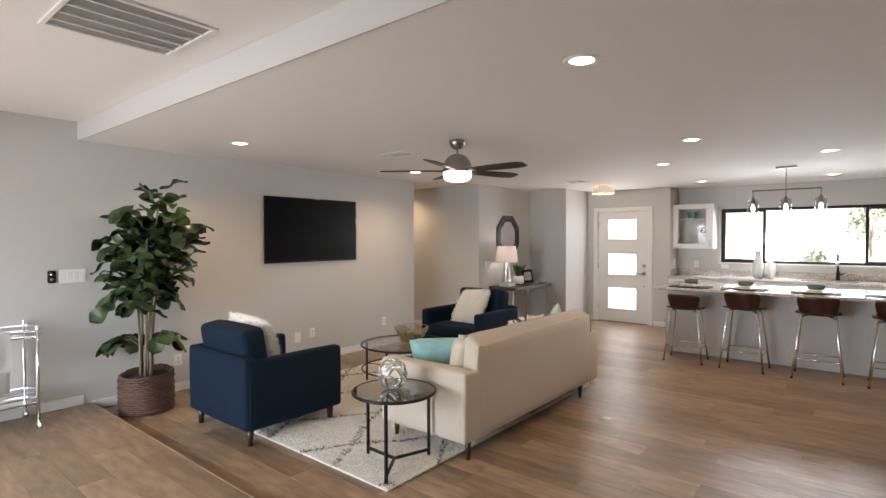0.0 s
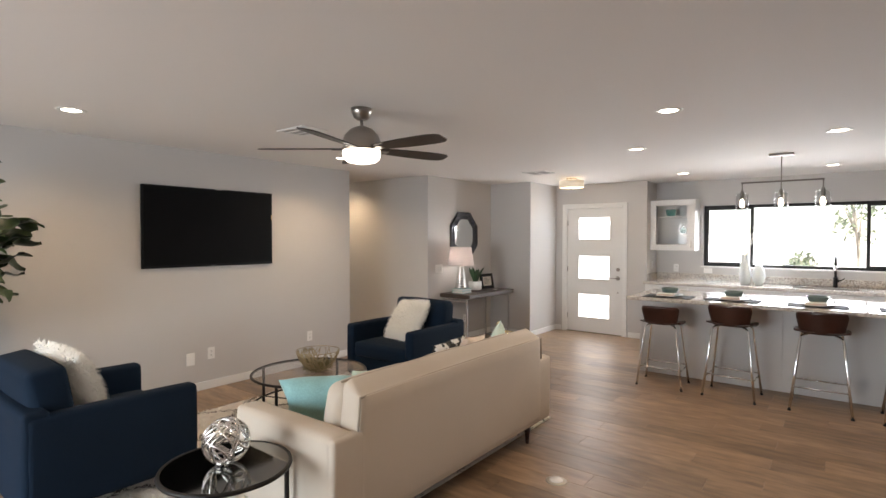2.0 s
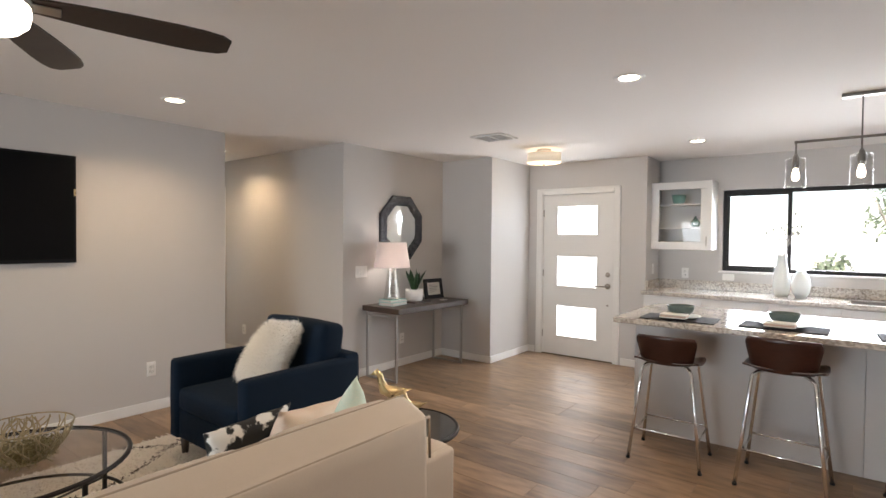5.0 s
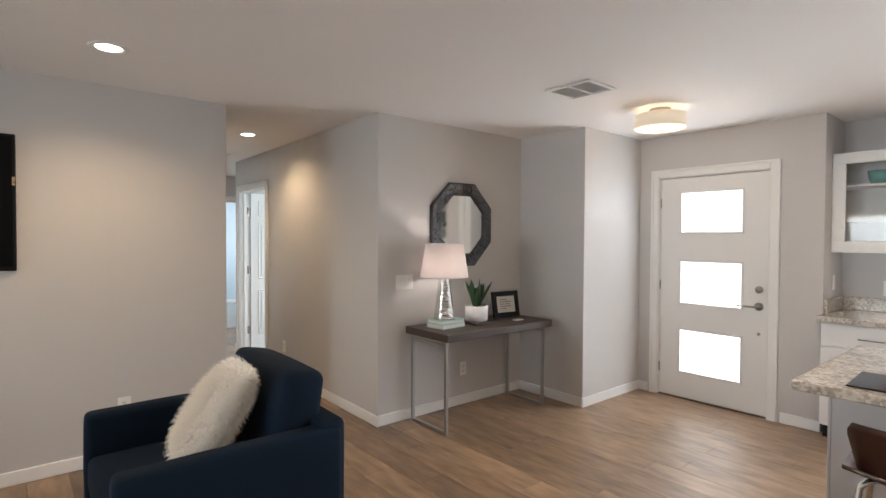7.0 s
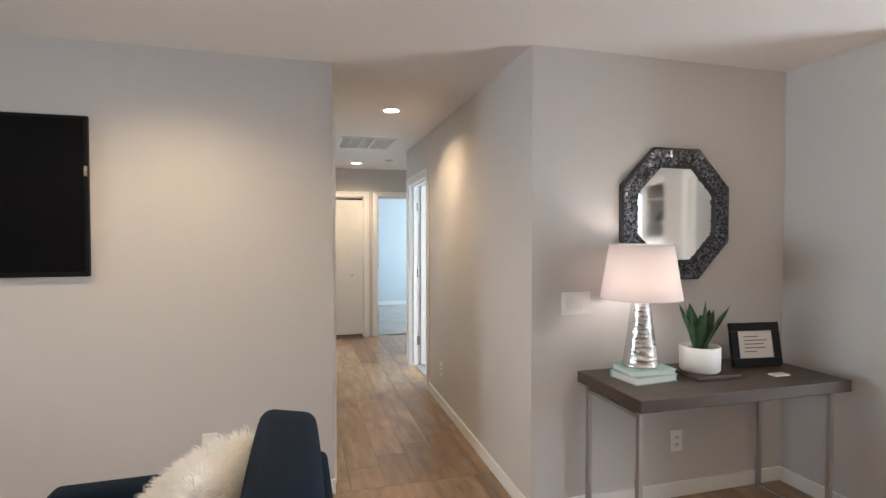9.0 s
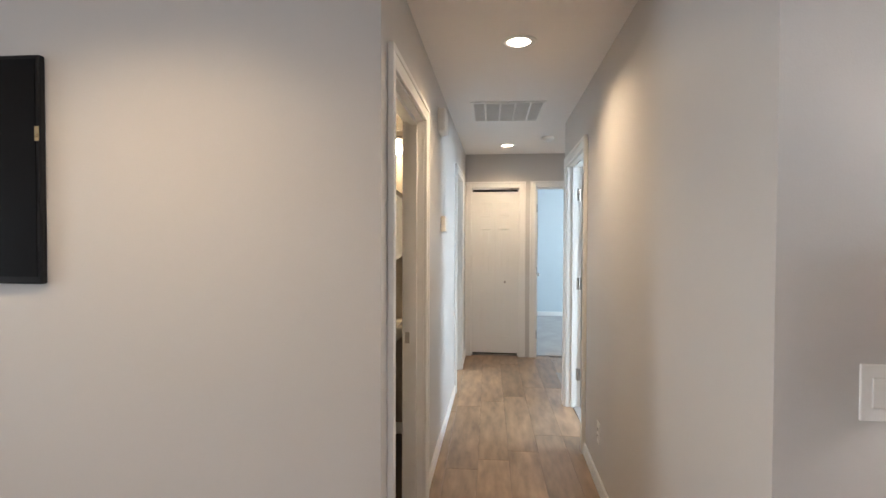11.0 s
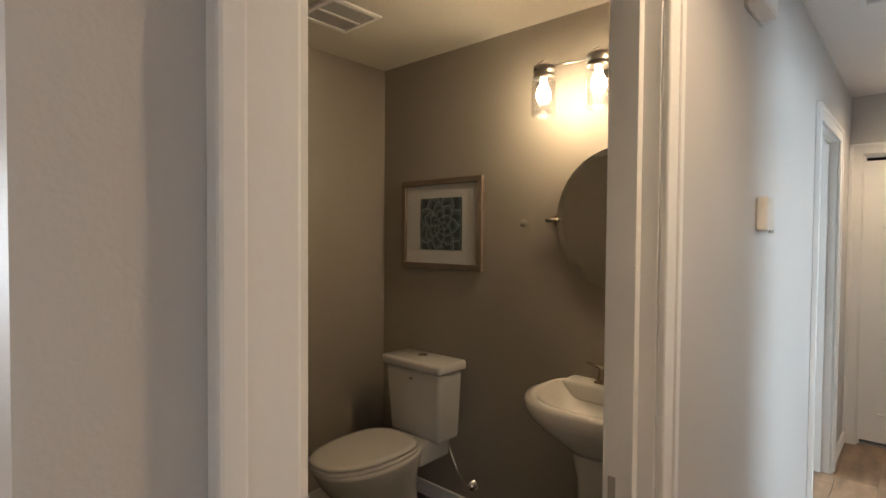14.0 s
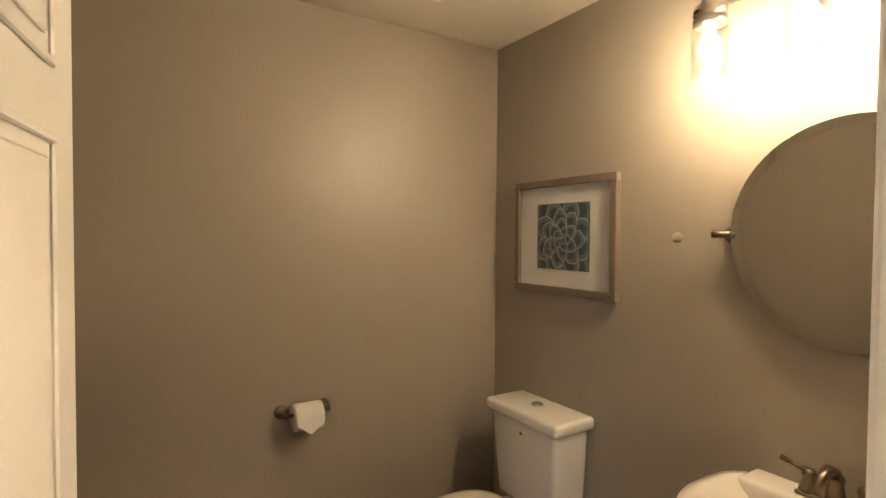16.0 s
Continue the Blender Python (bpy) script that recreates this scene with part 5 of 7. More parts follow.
def rug():
    x0, x1, y0, y1 = -4.33, -1.84, 2.56, 5.70
    b = tagged(new("rug"), "shaggy cream rug with dark brown diamond lines", "rug")
    b.location = ((x0 + x1) / 2, (y0 + y1) / 2, 0)
    w, d = (x1 - x0) / 2, (y1 - y0) / 2
    bm = bmesh.new()
    put_box(bm, -w, w, -d, d, 0.001, 0.016, 0.005, 1)
    mesh_ob("backing", bm, RUG_PALE, b)

    def dark(p):
        """True on the hand-drawn diamond lines."""
        q = Vector((p[0], p[1], 0)) + 0.05 * noise.noise_vector(Vector((p[0] * 2.3, p[1] * 2.3, 1)))
        u, v = q.x / 0.80 + q.y / 1.25 + 0.3, q.x / 0.80 - q.y / 1.25 + 0.3
        n = min(abs(u - round(u)), abs(v - round(v)))
        return n < 0.028 + 0.006 * noise.noise(Vector((p[0] * 6, p[1] * 6, 0)))
    rng = random.Random(12)
    tufts = {True: ([], []), False: ([], [])}
    for i in range(52000):
        p = (rng.uniform(-w, w), rng.uniform(-d, d))
        verts, faces = tufts[dark(p)]
        h = rng.uniform(0.007, 0.014)
        a = rng.uniform(0, 6.28)
        wid = rng.uniform(0.004, 0.008)
        lean = (rng.gauss(0, 0.016), rng.gauss(0, 0.016))
        k = len(verts)
        verts += [(p[0] - wid * math.cos(a), p[1] - wid * math.sin(a), 0.014), (p[0] + wid * math.cos(a), p[1] + wid * math.sin(a), 0.014), (p[0] + lean[0] + 0.5 * wid * math.cos(a), p[1] + lean[1] + 0.5 * wid * math.sin(a), 0.012 + h), (p[0] + lean[0] - 0.5 * wid * math.cos(a), p[1] + lean[1] - 0.5 * wid * math.sin(a), 0.012 + h)]
        faces.append((k, k + 1, k + 2, k + 3))
    for key, name, mat in ((False, "pale_pile", RUG_PALE), (True, "dark_pile", RUG_DARK)):
        me = bpy.data.meshes.new(name)
        me.from_pydata(tufts[key][0], [], tufts[key][1])
        me.materials.append(mat)
        ob = new(name, me)
        ob.parent = b
        tagged(ob, kind="stuff")


rug()


def fig_leaf_mesh(seed):
    """A fiddle-leaf: broad, waisted, wavy at the rim, folded along its midrib."""
    rng = random.Random(seed)
    bm = bmesh.new()
    rows = []
    widths = (0.012, 0.036, 0.044, 0.042, 0.054, 0.066, 0.066, 0.048, 0.008)
    n = len(widths) - 1
    for i, wd in enumerate(widths):
        t = i / n
        y = 0.20 * t
        sag = -0.05 * t * t + 0.012 * math.sin(9 * t + seed)
        rows.append([bm.verts.new((s * wd, y, sag + abs(s) * 0.016 + (0.008 * math.sin(11 * t + s * 2 + seed) if abs(s) == 1 else 0))) for s in (-1, -0.5, 0, 0.5, 1)])
    for a, c in zip(rows, rows[1:]):
        for j in range(4):
            bm.faces.new((a[j], a[j + 1], c[j + 1], c[j]))
    me = bpy.data.meshes.new("leaf")
    bm.to_mesh(me)
    bm.free()
    me.materials.append(LEAF)
    for p in me.polygons:
        p.use_smooth = True
    return me


def fig_tree():
    b = base("potted_fig_tree", sized(pose(-4.65, 2.255, 0), 1.03, 1.03, 1.015), "tall fiddle-leaf fig tree in a brown wicker basket", "potted plant")
    rng = random.Random(21)
    # basket: woven rounds over upright stakes, with an uneven rim
    lathe("basket", WICKER, [(0, 0.004), (0.195, 0.004), (0.205, 0.02), (0.212, 0.18), (0.205, 0.335), (0.19, 0.335), (0.196, 0.18), (0.19, 0.03), (0, 0.03)], parent=b, sides=40)
    bm = bmesh.new()
    for k in range(17):
        z = 0.018 + 0.0195 * k
        r = 0.209 + 0.004 * math.sin(k * 1.9)
        pts = []
        for i in range(72):
            a = 2 * math.pi * i / 72
            w = 0.005 * math.sin(18 * a + math.pi * k)
            lift = (0.022 * max(0, math.sin(a - 0.6)) if k > 14 else 0)
            pts.append(((r + w) * math.cos(a), (r + w) * math.sin(a), z + 0.004 * math.sin(5 * a + k) + lift))
        put_tube(bm, pts, 0.0095, 6, True)
    tagged(mesh_ob("weave", bm, WICKER, b, True), kind="stuff")
    lathe("soil", SOIL, [(0, 0.31), (0.19, 0.305), (0.19, 0.29), (0, 0.29)], parent=b, sides=32)
    stems = []
    bm = bmesh.new()
    for i in range(6):
        a = i * 1.05 + 0.3
        lean = rng.uniform(0.08, 0.21) if i else 0.03
        top = rng.uniform(1.45, 1.85) if i else 1.95
        pts = []
        for k in range(8):
            t = k / 7
            pts.append(Vector((0.035 * math.cos(a) + lean * t ** 1.6 * math.cos(a) + 0.012 * math.sin(5 * t + i), 0.035 * math.sin(a) + lean * t ** 1.6 * math.sin(a) + 0.012 * math.cos(4 * t + i), 0.29 + (top - 0.29) * t)) + Vector((0.55, 0.83, 0)) * 0.10 * t * t)
        put_tube(bm, pts, [0.013 - 0.008 * k / 7 for k in range(8)], 8)
        stems.append(pts)
    low = []
    for a, z in ((3.7, 0.66), (4.0, 0.64), (0.6, 0.70), (3.9, 1.08)):
        pts = [Vector((0.02 * math.cos(a), 0.02 * math.sin(a), z - 0.1)), Vector((0.12 * math.cos(a), 0.12 * math.sin(a), z)), Vector((0.2 * math.cos(a), 0.2 * math.sin(a), z - 0.01))]
        put_tube(bm, pts, 0.004, 6)
        low.append(pts)
    tagged(mesh_ob("stems", bm, BARK, b, True), kind="stuff")
    meshes = [fig_leaf_mesh(s) for s in (1, 2, 3, 4, 5)]

    def place(p, a, up, size, roll=0):
        ob = new("leaf", rng.choice(meshes))
        ob.parent = b
        ob.matrix_basis = Matrix.Translation(p) @ Matrix.Rotation(a - math.pi / 2, 4, "Z") @ Matrix.Rotation(up, 4, "X") @ Matrix.Rotation(roll, 4, "Y") @ Matrix.Diagonal((size, size, size, 1))
    for i, pts in enumerate(stems):
        count = 42 if i else 46
        for k in range(count):
            t = 0.46 + 0.54 * ((k + rng.random()) / count) ** 0.85
            f = t * 7
            j = min(int(f), 6)
            p = pts[j].lerp(pts[j + 1], f - j)
            a = k * 2.4 + i + rng.uniform(-0.4, 0.4)
            out = rng.uniform(0.0, 0.19) * (1 if t < 0.95 else 0.3)
            p = p + Vector((math.cos(a) * out, math.sin(a) * out, rng.uniform(-0.02, 0.03)))
            if (p.x ** 2 + p.y ** 2) ** 0.5 > 0.40:
                continue
            place(p, a, rng.uniform(-0.75, 1.0), rng.uniform(0.65, 1.15), rng.uniform(-0.8, 0.8))
    for pts in low:
        for k in range(6):
            d = pts[2] - pts[1]
            a = math.atan2(d.y, d.x)
            place(pts[1].lerp(pts[2], k / 5), a + (k - 2.5) * 0.5, rng.uniform(-0.9, -0.1), rng.uniform(0.9, 1.25), rng.uniform(-0.4, 0.4))


fig_tree()


def bar_cart():
    b = base("bar_cart", sized(pose(-4.78, 1.09, STEP), 1.03, 1.03, 1.06), "chrome and glass rolling bar cart with a white towel", "bar cart")
    lx, ly = 0.20, 0.34
    for x in (-lx, lx):
        for y in (-ly, ly):
            tube("post", CHROME, [(x, y, 0.07), (x, y, 0.735)], 0.011, b, 10)
            lathe("caster", CHROME, [(0, -0.011), (0.026, -0.011), (0.03, -0.004), (0.03, 0.004), (0.026, 0.011), (0, 0.011)], parent=b, sides=20).matrix_basis = pose(x + 0.012, y, 0.032, 90, 0, 25)
            tube("caster_fork", CHROME, [(x, y, 0.075), (x + 0.006, y, 0.055), (x + 0.012, y, 0.032)], 0.006, b, 8)
            lathe("finial", CHROME, [(0.011, 0), (0.014, 0.006), (0.008, 0.014), (0.013, 0.024), (0.006, 0.036), (0, 0.04)], centre=(x, y, 0.735), parent=b, sides=14)
    for z in (0.20, 0.69):
        pts = [(-lx, -ly, z), (-lx, ly, z), (-lx * 0.5, ly + 0.05, z), (lx * 0.5, ly + 0.05, z), (lx, ly, z), (lx, -ly, z), (lx * 0.5, -ly - 0.05, z), (-lx * 0.5, -ly - 0.05, z)]
        tube("rail", CHROME, pts, 0.008, b, 8, True)
        tube("rail", CHROME, [(p[0], p[1], z + 0.04) for p in pts], 0.006, b, 8, True)
        shelf = box("shelf", MIRROR if z < 0.3 else TABLE_GLASS, -lx + 0.004, lx - 0.004, -ly, ly, z - 0.004, z + 0.004, parent=b)
    # towel folded over the top rail
    bm = bmesh.new()
    n = 10
    rows = []
    for i, (x, z) in enumerate(((lx - 0.03, 0.30), (lx - 0.02, 0.5), (lx - 0.012, 0.69), (lx - 0.004, 0.738), (lx + 0.008, 0.742), (lx + 0.018, 0.73), (lx + 0.02, 0.68), (lx + 0.024, 0.56), (lx + 0.026, 0.46))):
        rows.append([bm.verts.new((x + 0.004 * math.sin(j * 1.7 + i * 0.4), -0.12 + 0.30 * j / n, z)) for j in range(n + 1)])
    for a, c in zip(rows, rows[1:]):
        for j in range(n):
            bm.faces.new((a[j], a[j + 1], c[j + 1], c[j]))
    bmesh.ops.solidify(bm, geom=bm.faces[:], thickness=0.006)
    t = mesh_ob("towel", bm, TOWEL, None, True)
    t.matrix_world = sized(pose(-4.78, 1.09, STEP), 1.03, 1.03, 1.06)
    tagged(t, "white folded towel over the bar cart's rail", "towel")


bar_cart()


# ---- console nook ----
SATIN_STEEL = material("satin steel", (0.50, 0.49, 0.48), 0.38, 1.0, vary=0.04, grain=120, patch=4, bump=0.02)


def console():
    b = base("console_table", pose(-4.20, 8.08, 0), "console table, dark wood top on square satin steel frames", "console table")
    x0, x1, y0, y1 = -0.262, 0.262, -0.605, 0.60
    box("top", TABLE_WOOD, x0, x1, y0, y1, 0.705, 0.762, 0.004, b)
    t = 0.012
    for y in (y0 + 0.052, y1 - 0.037):
        bm = bmesh.new()
        for x in (x0 + 0.032, x1 - 0.077):
            put_box(bm, x - t, x + t, y - t, y + t, 0.0, 0.705, 0.002, 1)
        put_box(bm, x0 + 0.044, x1 - 0.089, y - t, y + t, 0.0, 0.022, 0.002, 1)
        mesh_ob("end_frame", bm, SATIN_STEEL, b)
        box("top_rail", SATIN_STEEL, x0 + 0.044, x1 - 0.089, y - t, y + t, 0.655, 0.675, 0.002, b)
    box("long_rail", SATIN_STEEL, x0 + 0.02, x0 + 0.04, y0 + 0.057, y1 - 0.042, 0.68, 0.704, 0.002, b)


console()


def table_lamp():
    b = base("table_lamp", pose(-4.255, 7.705, 0.826), "hammered silver table lamp with a white shade, lit", "table lamp")
    prof = [(0, 0.0), (0.088, 0.0), (0.09, 0.012)]
    for i in range(44):
        t = i / 43
        prof.append((0.084 - 0.042 * t + 0.0012 * math.sin(i * 2.1), 0.014 + 0.31 * t))
    prof += [(0.03, 0.33), (0.012, 0.335), (0.012, 0.36), (0, 0.36)]
    bm = bmesh.new()
    put_lathe(bm, prof, sides=40)
    for v in bm.verts:
        r = math.hypot(v.co.x, v.co.y)
        if 0.014 < v.co.z < 0.325 and r > 0.02:
            k = 1 + 0.085 * noise.noise(Vector((v.co.x * 48, v.co.y * 48, v.co.z * 75)))
            v.co.x *= k
            v.co.y *= k
    bmesh.ops.recalc_face_normals(bm, faces=bm.faces)
    mesh_ob("lamp_body", bm, SILVER, b, True)
    shade = lathe("shade", LIT_SHADE, [(0.194, 0.335), (0.152, 0.602), (0.150, 0.602), (0.192, 0.335)], parent=b, sides=56)
    bm = bmesh.new()
    put_tube(bm, ring_points(0.193, 0.336, count=48), 0.003, 6, True)
    put_tube(bm, ring_points(0.151, 0.601, count=48), 0.003, 6, True)
    mesh_ob("shade_wire", bm, TOWEL, b, True)
    tube("harp", NICKEL, [(0, 0, 0.35), (0, 0.05, 0.42), (0, 0.045, 0.53), (0, 0, 0.585), (0, -0.045, 0.53), (0, -0.05, 0.42), (0, 0, 0.35)], 0.003, b, 6)
    lamp("table_lamp_bulb", "POINT", pose(-4.255, 7.705, 0.826 + 0.47), 1.15, (1.0, 0.88, 0.78), soft=0.035)


def translucent(name, colour):
    m = bpy.data.materials.new(name)
    m.use_nodes = True
    n, link = m.node_tree.nodes, m.node_tree.links.new
    a, c, mix, tex, ramp = n.new("ShaderNodeBsdfDiffuse"), n.new("ShaderNodeBsdfTranslucent"), n.new("ShaderNodeMixShader"), n.new("ShaderNodeTexNoise"), n.new("ShaderNodeMixRGB")
    tex.inputs["Scale"].default_value = 400
    ramp.inputs[1].default_value, ramp.inputs[2].default_value = (*colour, 1), (*[v * 0.9 for v in colour], 1)
    link(tex.outputs[0], ramp.inputs[0])
    link(ramp.outputs[0], a.inputs[0])
    link(ramp.outputs[0], c.inputs[0])
    mix.inputs[0].default_value = 0.45
    link(a.outputs[0], mix.inputs[1])
    link(c.outputs[0], mix.inputs[2])
    link(mix.outputs[0], n["Material Output"].inputs[0])
    return m


LIT_SHADE = translucent("white lampshade fabric", (0.86, 0.80, 0.78))
table_lamp()


def book(name, x0, x1, y0, y1, z0, z1, turn, where, label):
    b = base(name, pose(*where, 0, 0, turn), label, "book", "stacked books")
    box("pages", PAPER, x0 + 0.004, x1 - 0.006, y0 + 0.006, y1 - 0.006, z0 + 0.003, z1 - 0.003, parent=b)
    for a, c in ((z0, z0 + 0.003), (z1 - 0.003, z1)):
        box("cover", BOOK_MINT, x0, x1, y0, y1, a, c, 0.001, b)
    box("spine", BOOK_MINT, x0 - 0.002, x0 + 0.003, y0, y1, z0, z1, 0.001, b)


book("book", -0.088, 0.098, -0.128, 0.128, 0.0, 0.034, 6, (-4.245, 7.715, 0.7625), "mint cloth hardback book under the lamp")
book("book", -0.084, 0.094, -0.122, 0.122, 0.0, 0.028, -4, (-4.245, 7.715, 0.7970), "mint cloth hardback book under the lamp")


def snake_plant():
    b = base("snake_plant", pose(-4.235, 8.045, 0.782), "snake plant in a white ceramic pot", "potted plant")
    lathe("pot", CERAMIC, [(0, 0), (0.088, 0), (0.096, 0.01), (0.098, 0.125), (0.094, 0.128), (0.088, 0.122), (0.086, 0.09), (0, 0.09)], parent=b, sides=40)
    lathe("soil", SOIL, [(0, 0.108), (0.087, 0.104), (0.087, 0.095), (0, 0.095)], parent=b, sides=24)
    rng = random.Random(2)
    for i in range(12):
        a = i * 2.4
        lean = rng.uniform(0.04, 0.13) if i else 0.01
        h = rng.uniform(0.16, 0.265)
        bm = bmesh.new()
        rows = []
        for k in range(8):
            t = k / 7
            c = Vector(((0.025 + lean * t ** 1.4) * math.cos(a), (0.025 + lean * t ** 1.4) * math.sin(a), 0.10 + h * t))
            w = 0.027 * (0.65 + 1.3 * t - 1.95 * t ** 3) + 0.001
            side = Vector((-math.sin(a + 0.5 * t), math.cos(a + 0.5 * t), 0)) * max(w, 0.001)
            out = Vector((math.cos(a), math.sin(a), 0)) * 0.007
            rows.append([bm.verts.new(c - side), bm.verts.new(c + out * (1 - t)), bm.verts.new(c + side), bm.verts.new(c - out * 0.4 * (1 - t))])
        for p, q in zip(rows, rows[1:]):
            for j in range(4):
                bm.faces.new((p[j], p[(j + 1) % 4], q[(j + 1) % 4], q[j]))
        mesh_ob("leaf", bm, SNAKE_LEAF, b, True)
    tagged(box("wood_tray", TABLE_WOOD, -4.355, -4.115, 7.925, 8.195, 0.7625, 0.7815, 0.003), "small dark wood tray under the plant pot", "tray")


snake_plant()


def photo_frame():
    b = base("photo_frame", pose(-4.28, 8.465, 0.763, -10, 0, 84), "black photo frame with a printed card on the console", "picture frame")
    w, h, r = 0.30, 0.235, 0.045
    for x0, x1, z0, z1 in ((-w / 2, w / 2, 0, r), (-w / 2, w / 2, h - r, h), (-w / 2, -w / 2 + r, r, h - r), (w / 2 - r, w / 2, r, h - r)):
        box("moulding", BLACK_PLASTIC, x0, x1, -0.012, 0.010, z0, z1, 0.003, b)
    box("card", PAPER, -w / 2 + r - 0.004, w / 2 - r + 0.004, -0.004, 0.0, r - 0.004, h - r + 0.004, parent=b)
    bm = bmesh.new()
    for i, (a, c) in enumerate(((-0.07, 0.02), (-0.07, 0.07), (-0.07, 0.05), (-0.07, 0.06), (-0.07, 0.0))):
        z = h - r - 0.03 - 0.02 * i
        put_box(bm, a, c, -0.0055, -0.0045, z - 0.003, z + 0.002)
    tagged(mesh_ob("print", bm, VENT_DARK, b), kind="stuff")
    box("stand", BLACK_PLASTIC, -0.03, 0.03, 0.010, 0.015, 0.0, 0.18, 0.001, b, turn=Matrix.Rotation(radians(-22), 4, "X"))
    tagged(box("business_cards", PAPER, -4.13, -4.08, 8.37, 8.46, 0.7625, 0.770, 0.001), "small stack of white cards on the console", "cards")


photo_frame()


def octagon_mirror():
    b = base("octagon_mirror", pose(NOOK_X + 0.003, 8.08, 1.59, 0, 0, 90), "octagonal wall mirror in a dark mosaic frame", "mirror")
    w, h = 0.352, 0.362

    def ring(k, cut=0.42):
        a, c = w - k, h - k
        return [(a * cut, c), (a, c * cut), (a, -c * cut), (a * cut, -c), (-a * cut, -c), (-a, -c * cut), (-a, c * cut), (-a * cut, c)]
    bm = bmesh.new()
    loops = []
    for k, y in ((0, 0.0), (0, -0.022), (0.012, -0.03), (0.095, -0.026), (0.11, -0.012), (0.11, 0.0)):
        loops.append([bm.verts.new((x, y, z)) for x, z in ring(k)])
    for p, q in zip(loops, loops[1:]):
        for j in range(8):
            bm.faces.new((p[j], p[(j + 1) % 8], q[(j + 1) % 8], q[j]))
    bmesh.ops.recalc_face_normals(bm, faces=bm.faces)
    mesh_ob("frame", bm, MOSAIC_BED, b)
    bm = bmesh.new()
    front, rear = [[bm.verts.new((x, y, z)) for x, z in ring(0.105)] for y in (-0.010, -0.004)]
    bm.faces.new(front)
    bm.faces.new(rear[::-1])
    for j in range(8):
        bm.faces.new((front[j], rear[j], rear[(j + 1) % 8], front[(j + 1) % 8]))
    bmesh.ops.recalc_face_normals(bm, faces=bm.faces)
    mesh_ob("glass", bm, MIRROR, b)
    rng = random.Random(31)
    tiles = {0: bmesh.new(), 1: bmesh.new()}
    for _ in range(5200):
        x, z = rng.uniform(-w, w), rng.uniform(-h, h)

        def inside(k):
            a, c = w - k, h - k
            return abs(x) < a and abs(z) < c and (abs(x) / a - 0.42) + (abs(z) / c - 0.42) < 0.58
        if inside(0.012) and not inside(0.098):
            t = tiles[0 if rng.random() < 0.72 else 1]
            s = rng.uniform(0.004, 0.008)
            m = Matrix.Translation((x, -0.0285 - 0.001 * rng.random(), z)) @ Euler((rng.gauss(0, 0.12), rng.uniform(0, 3), rng.gauss(0, 0.12))).to_matrix().to_4x4()
            put_box(t, -s, s, -0.0015, 0.0015, -s * 0.6, s * 0.6, turn=m)
    for key, mat in ((0, MOSAIC_DARK), (1, MOSAIC_LIGHT)):
        tagged(mesh_ob("mosaic", tiles[key], mat, b), kind="stuff")


MOSAIC_BED = material("dark mosaic bed", (0.03, 0.03, 0.034), 0.5, vary=0.1, grain=90, patch=6)
MOSAIC_DARK = material("smoky mosaic glass", (0.055, 0.055, 0.07), 0.15, 0.35, vary=0.3, grain=60, patch=9, bump=0.05)
MOSAIC_LIGHT = material("silver mosaic glass", (0.42, 0.43, 0.48), 0.15, 0.7, vary=0.2, grain=60, patch=9, bump=0.05)
octagon_mirror()


def floor_outlet():
    b = base("floor_outlet", pose(-1.295, 4.66, 0), "round pale floor outlet cover", "floor outlet")
    lathe("cover", material("pale brass", (0.55, 0.5, 0.42), 0.4, 0.7, vary=0.06, grain=50, patch=6), [(0, 0.006), (0.058, 0.006), (0.068, 0.001), (0.068, 0.0), (0, 0)], parent=b, sides=36)
    lathe("lid", TRIM, [(0, 0.009), (0.042, 0.009), (0.044, 0.006), (0, 0.006)], parent=b, sides=30)


floor_outlet()


# ---- kitchen ----
def island():
    b = base("kitchen_island", pose(0, 0, 0), "pale grey kitchen island with a speckled granite top", "kitchen island")
    x0, x1, y0, y1 = -1.735, 1.40, 7.855, 8.43
    box("body", ISLAND, x0, x1, y0 + 0.012, y1, 0.0, 0.88, parent=b)
    cuts = (x0, -0.33, 0.66, x1)
    for a, c in zip(cuts, cuts[1:]):
        box("panel", ISLAND, a + 0.0015, c - 0.0015, y0, y0 + 0.012, 0.0, 0.88, 0.002, b)
    box("end_panel", ISLAND, x0 - 0.012, x0, y0, y1, 0.0, 0.88, 0.002, b)
    box("countertop", GRANITE, -1.765, 1.52, 7.40, 8.46, 0.88, 0.92, 0.006, b)


island()


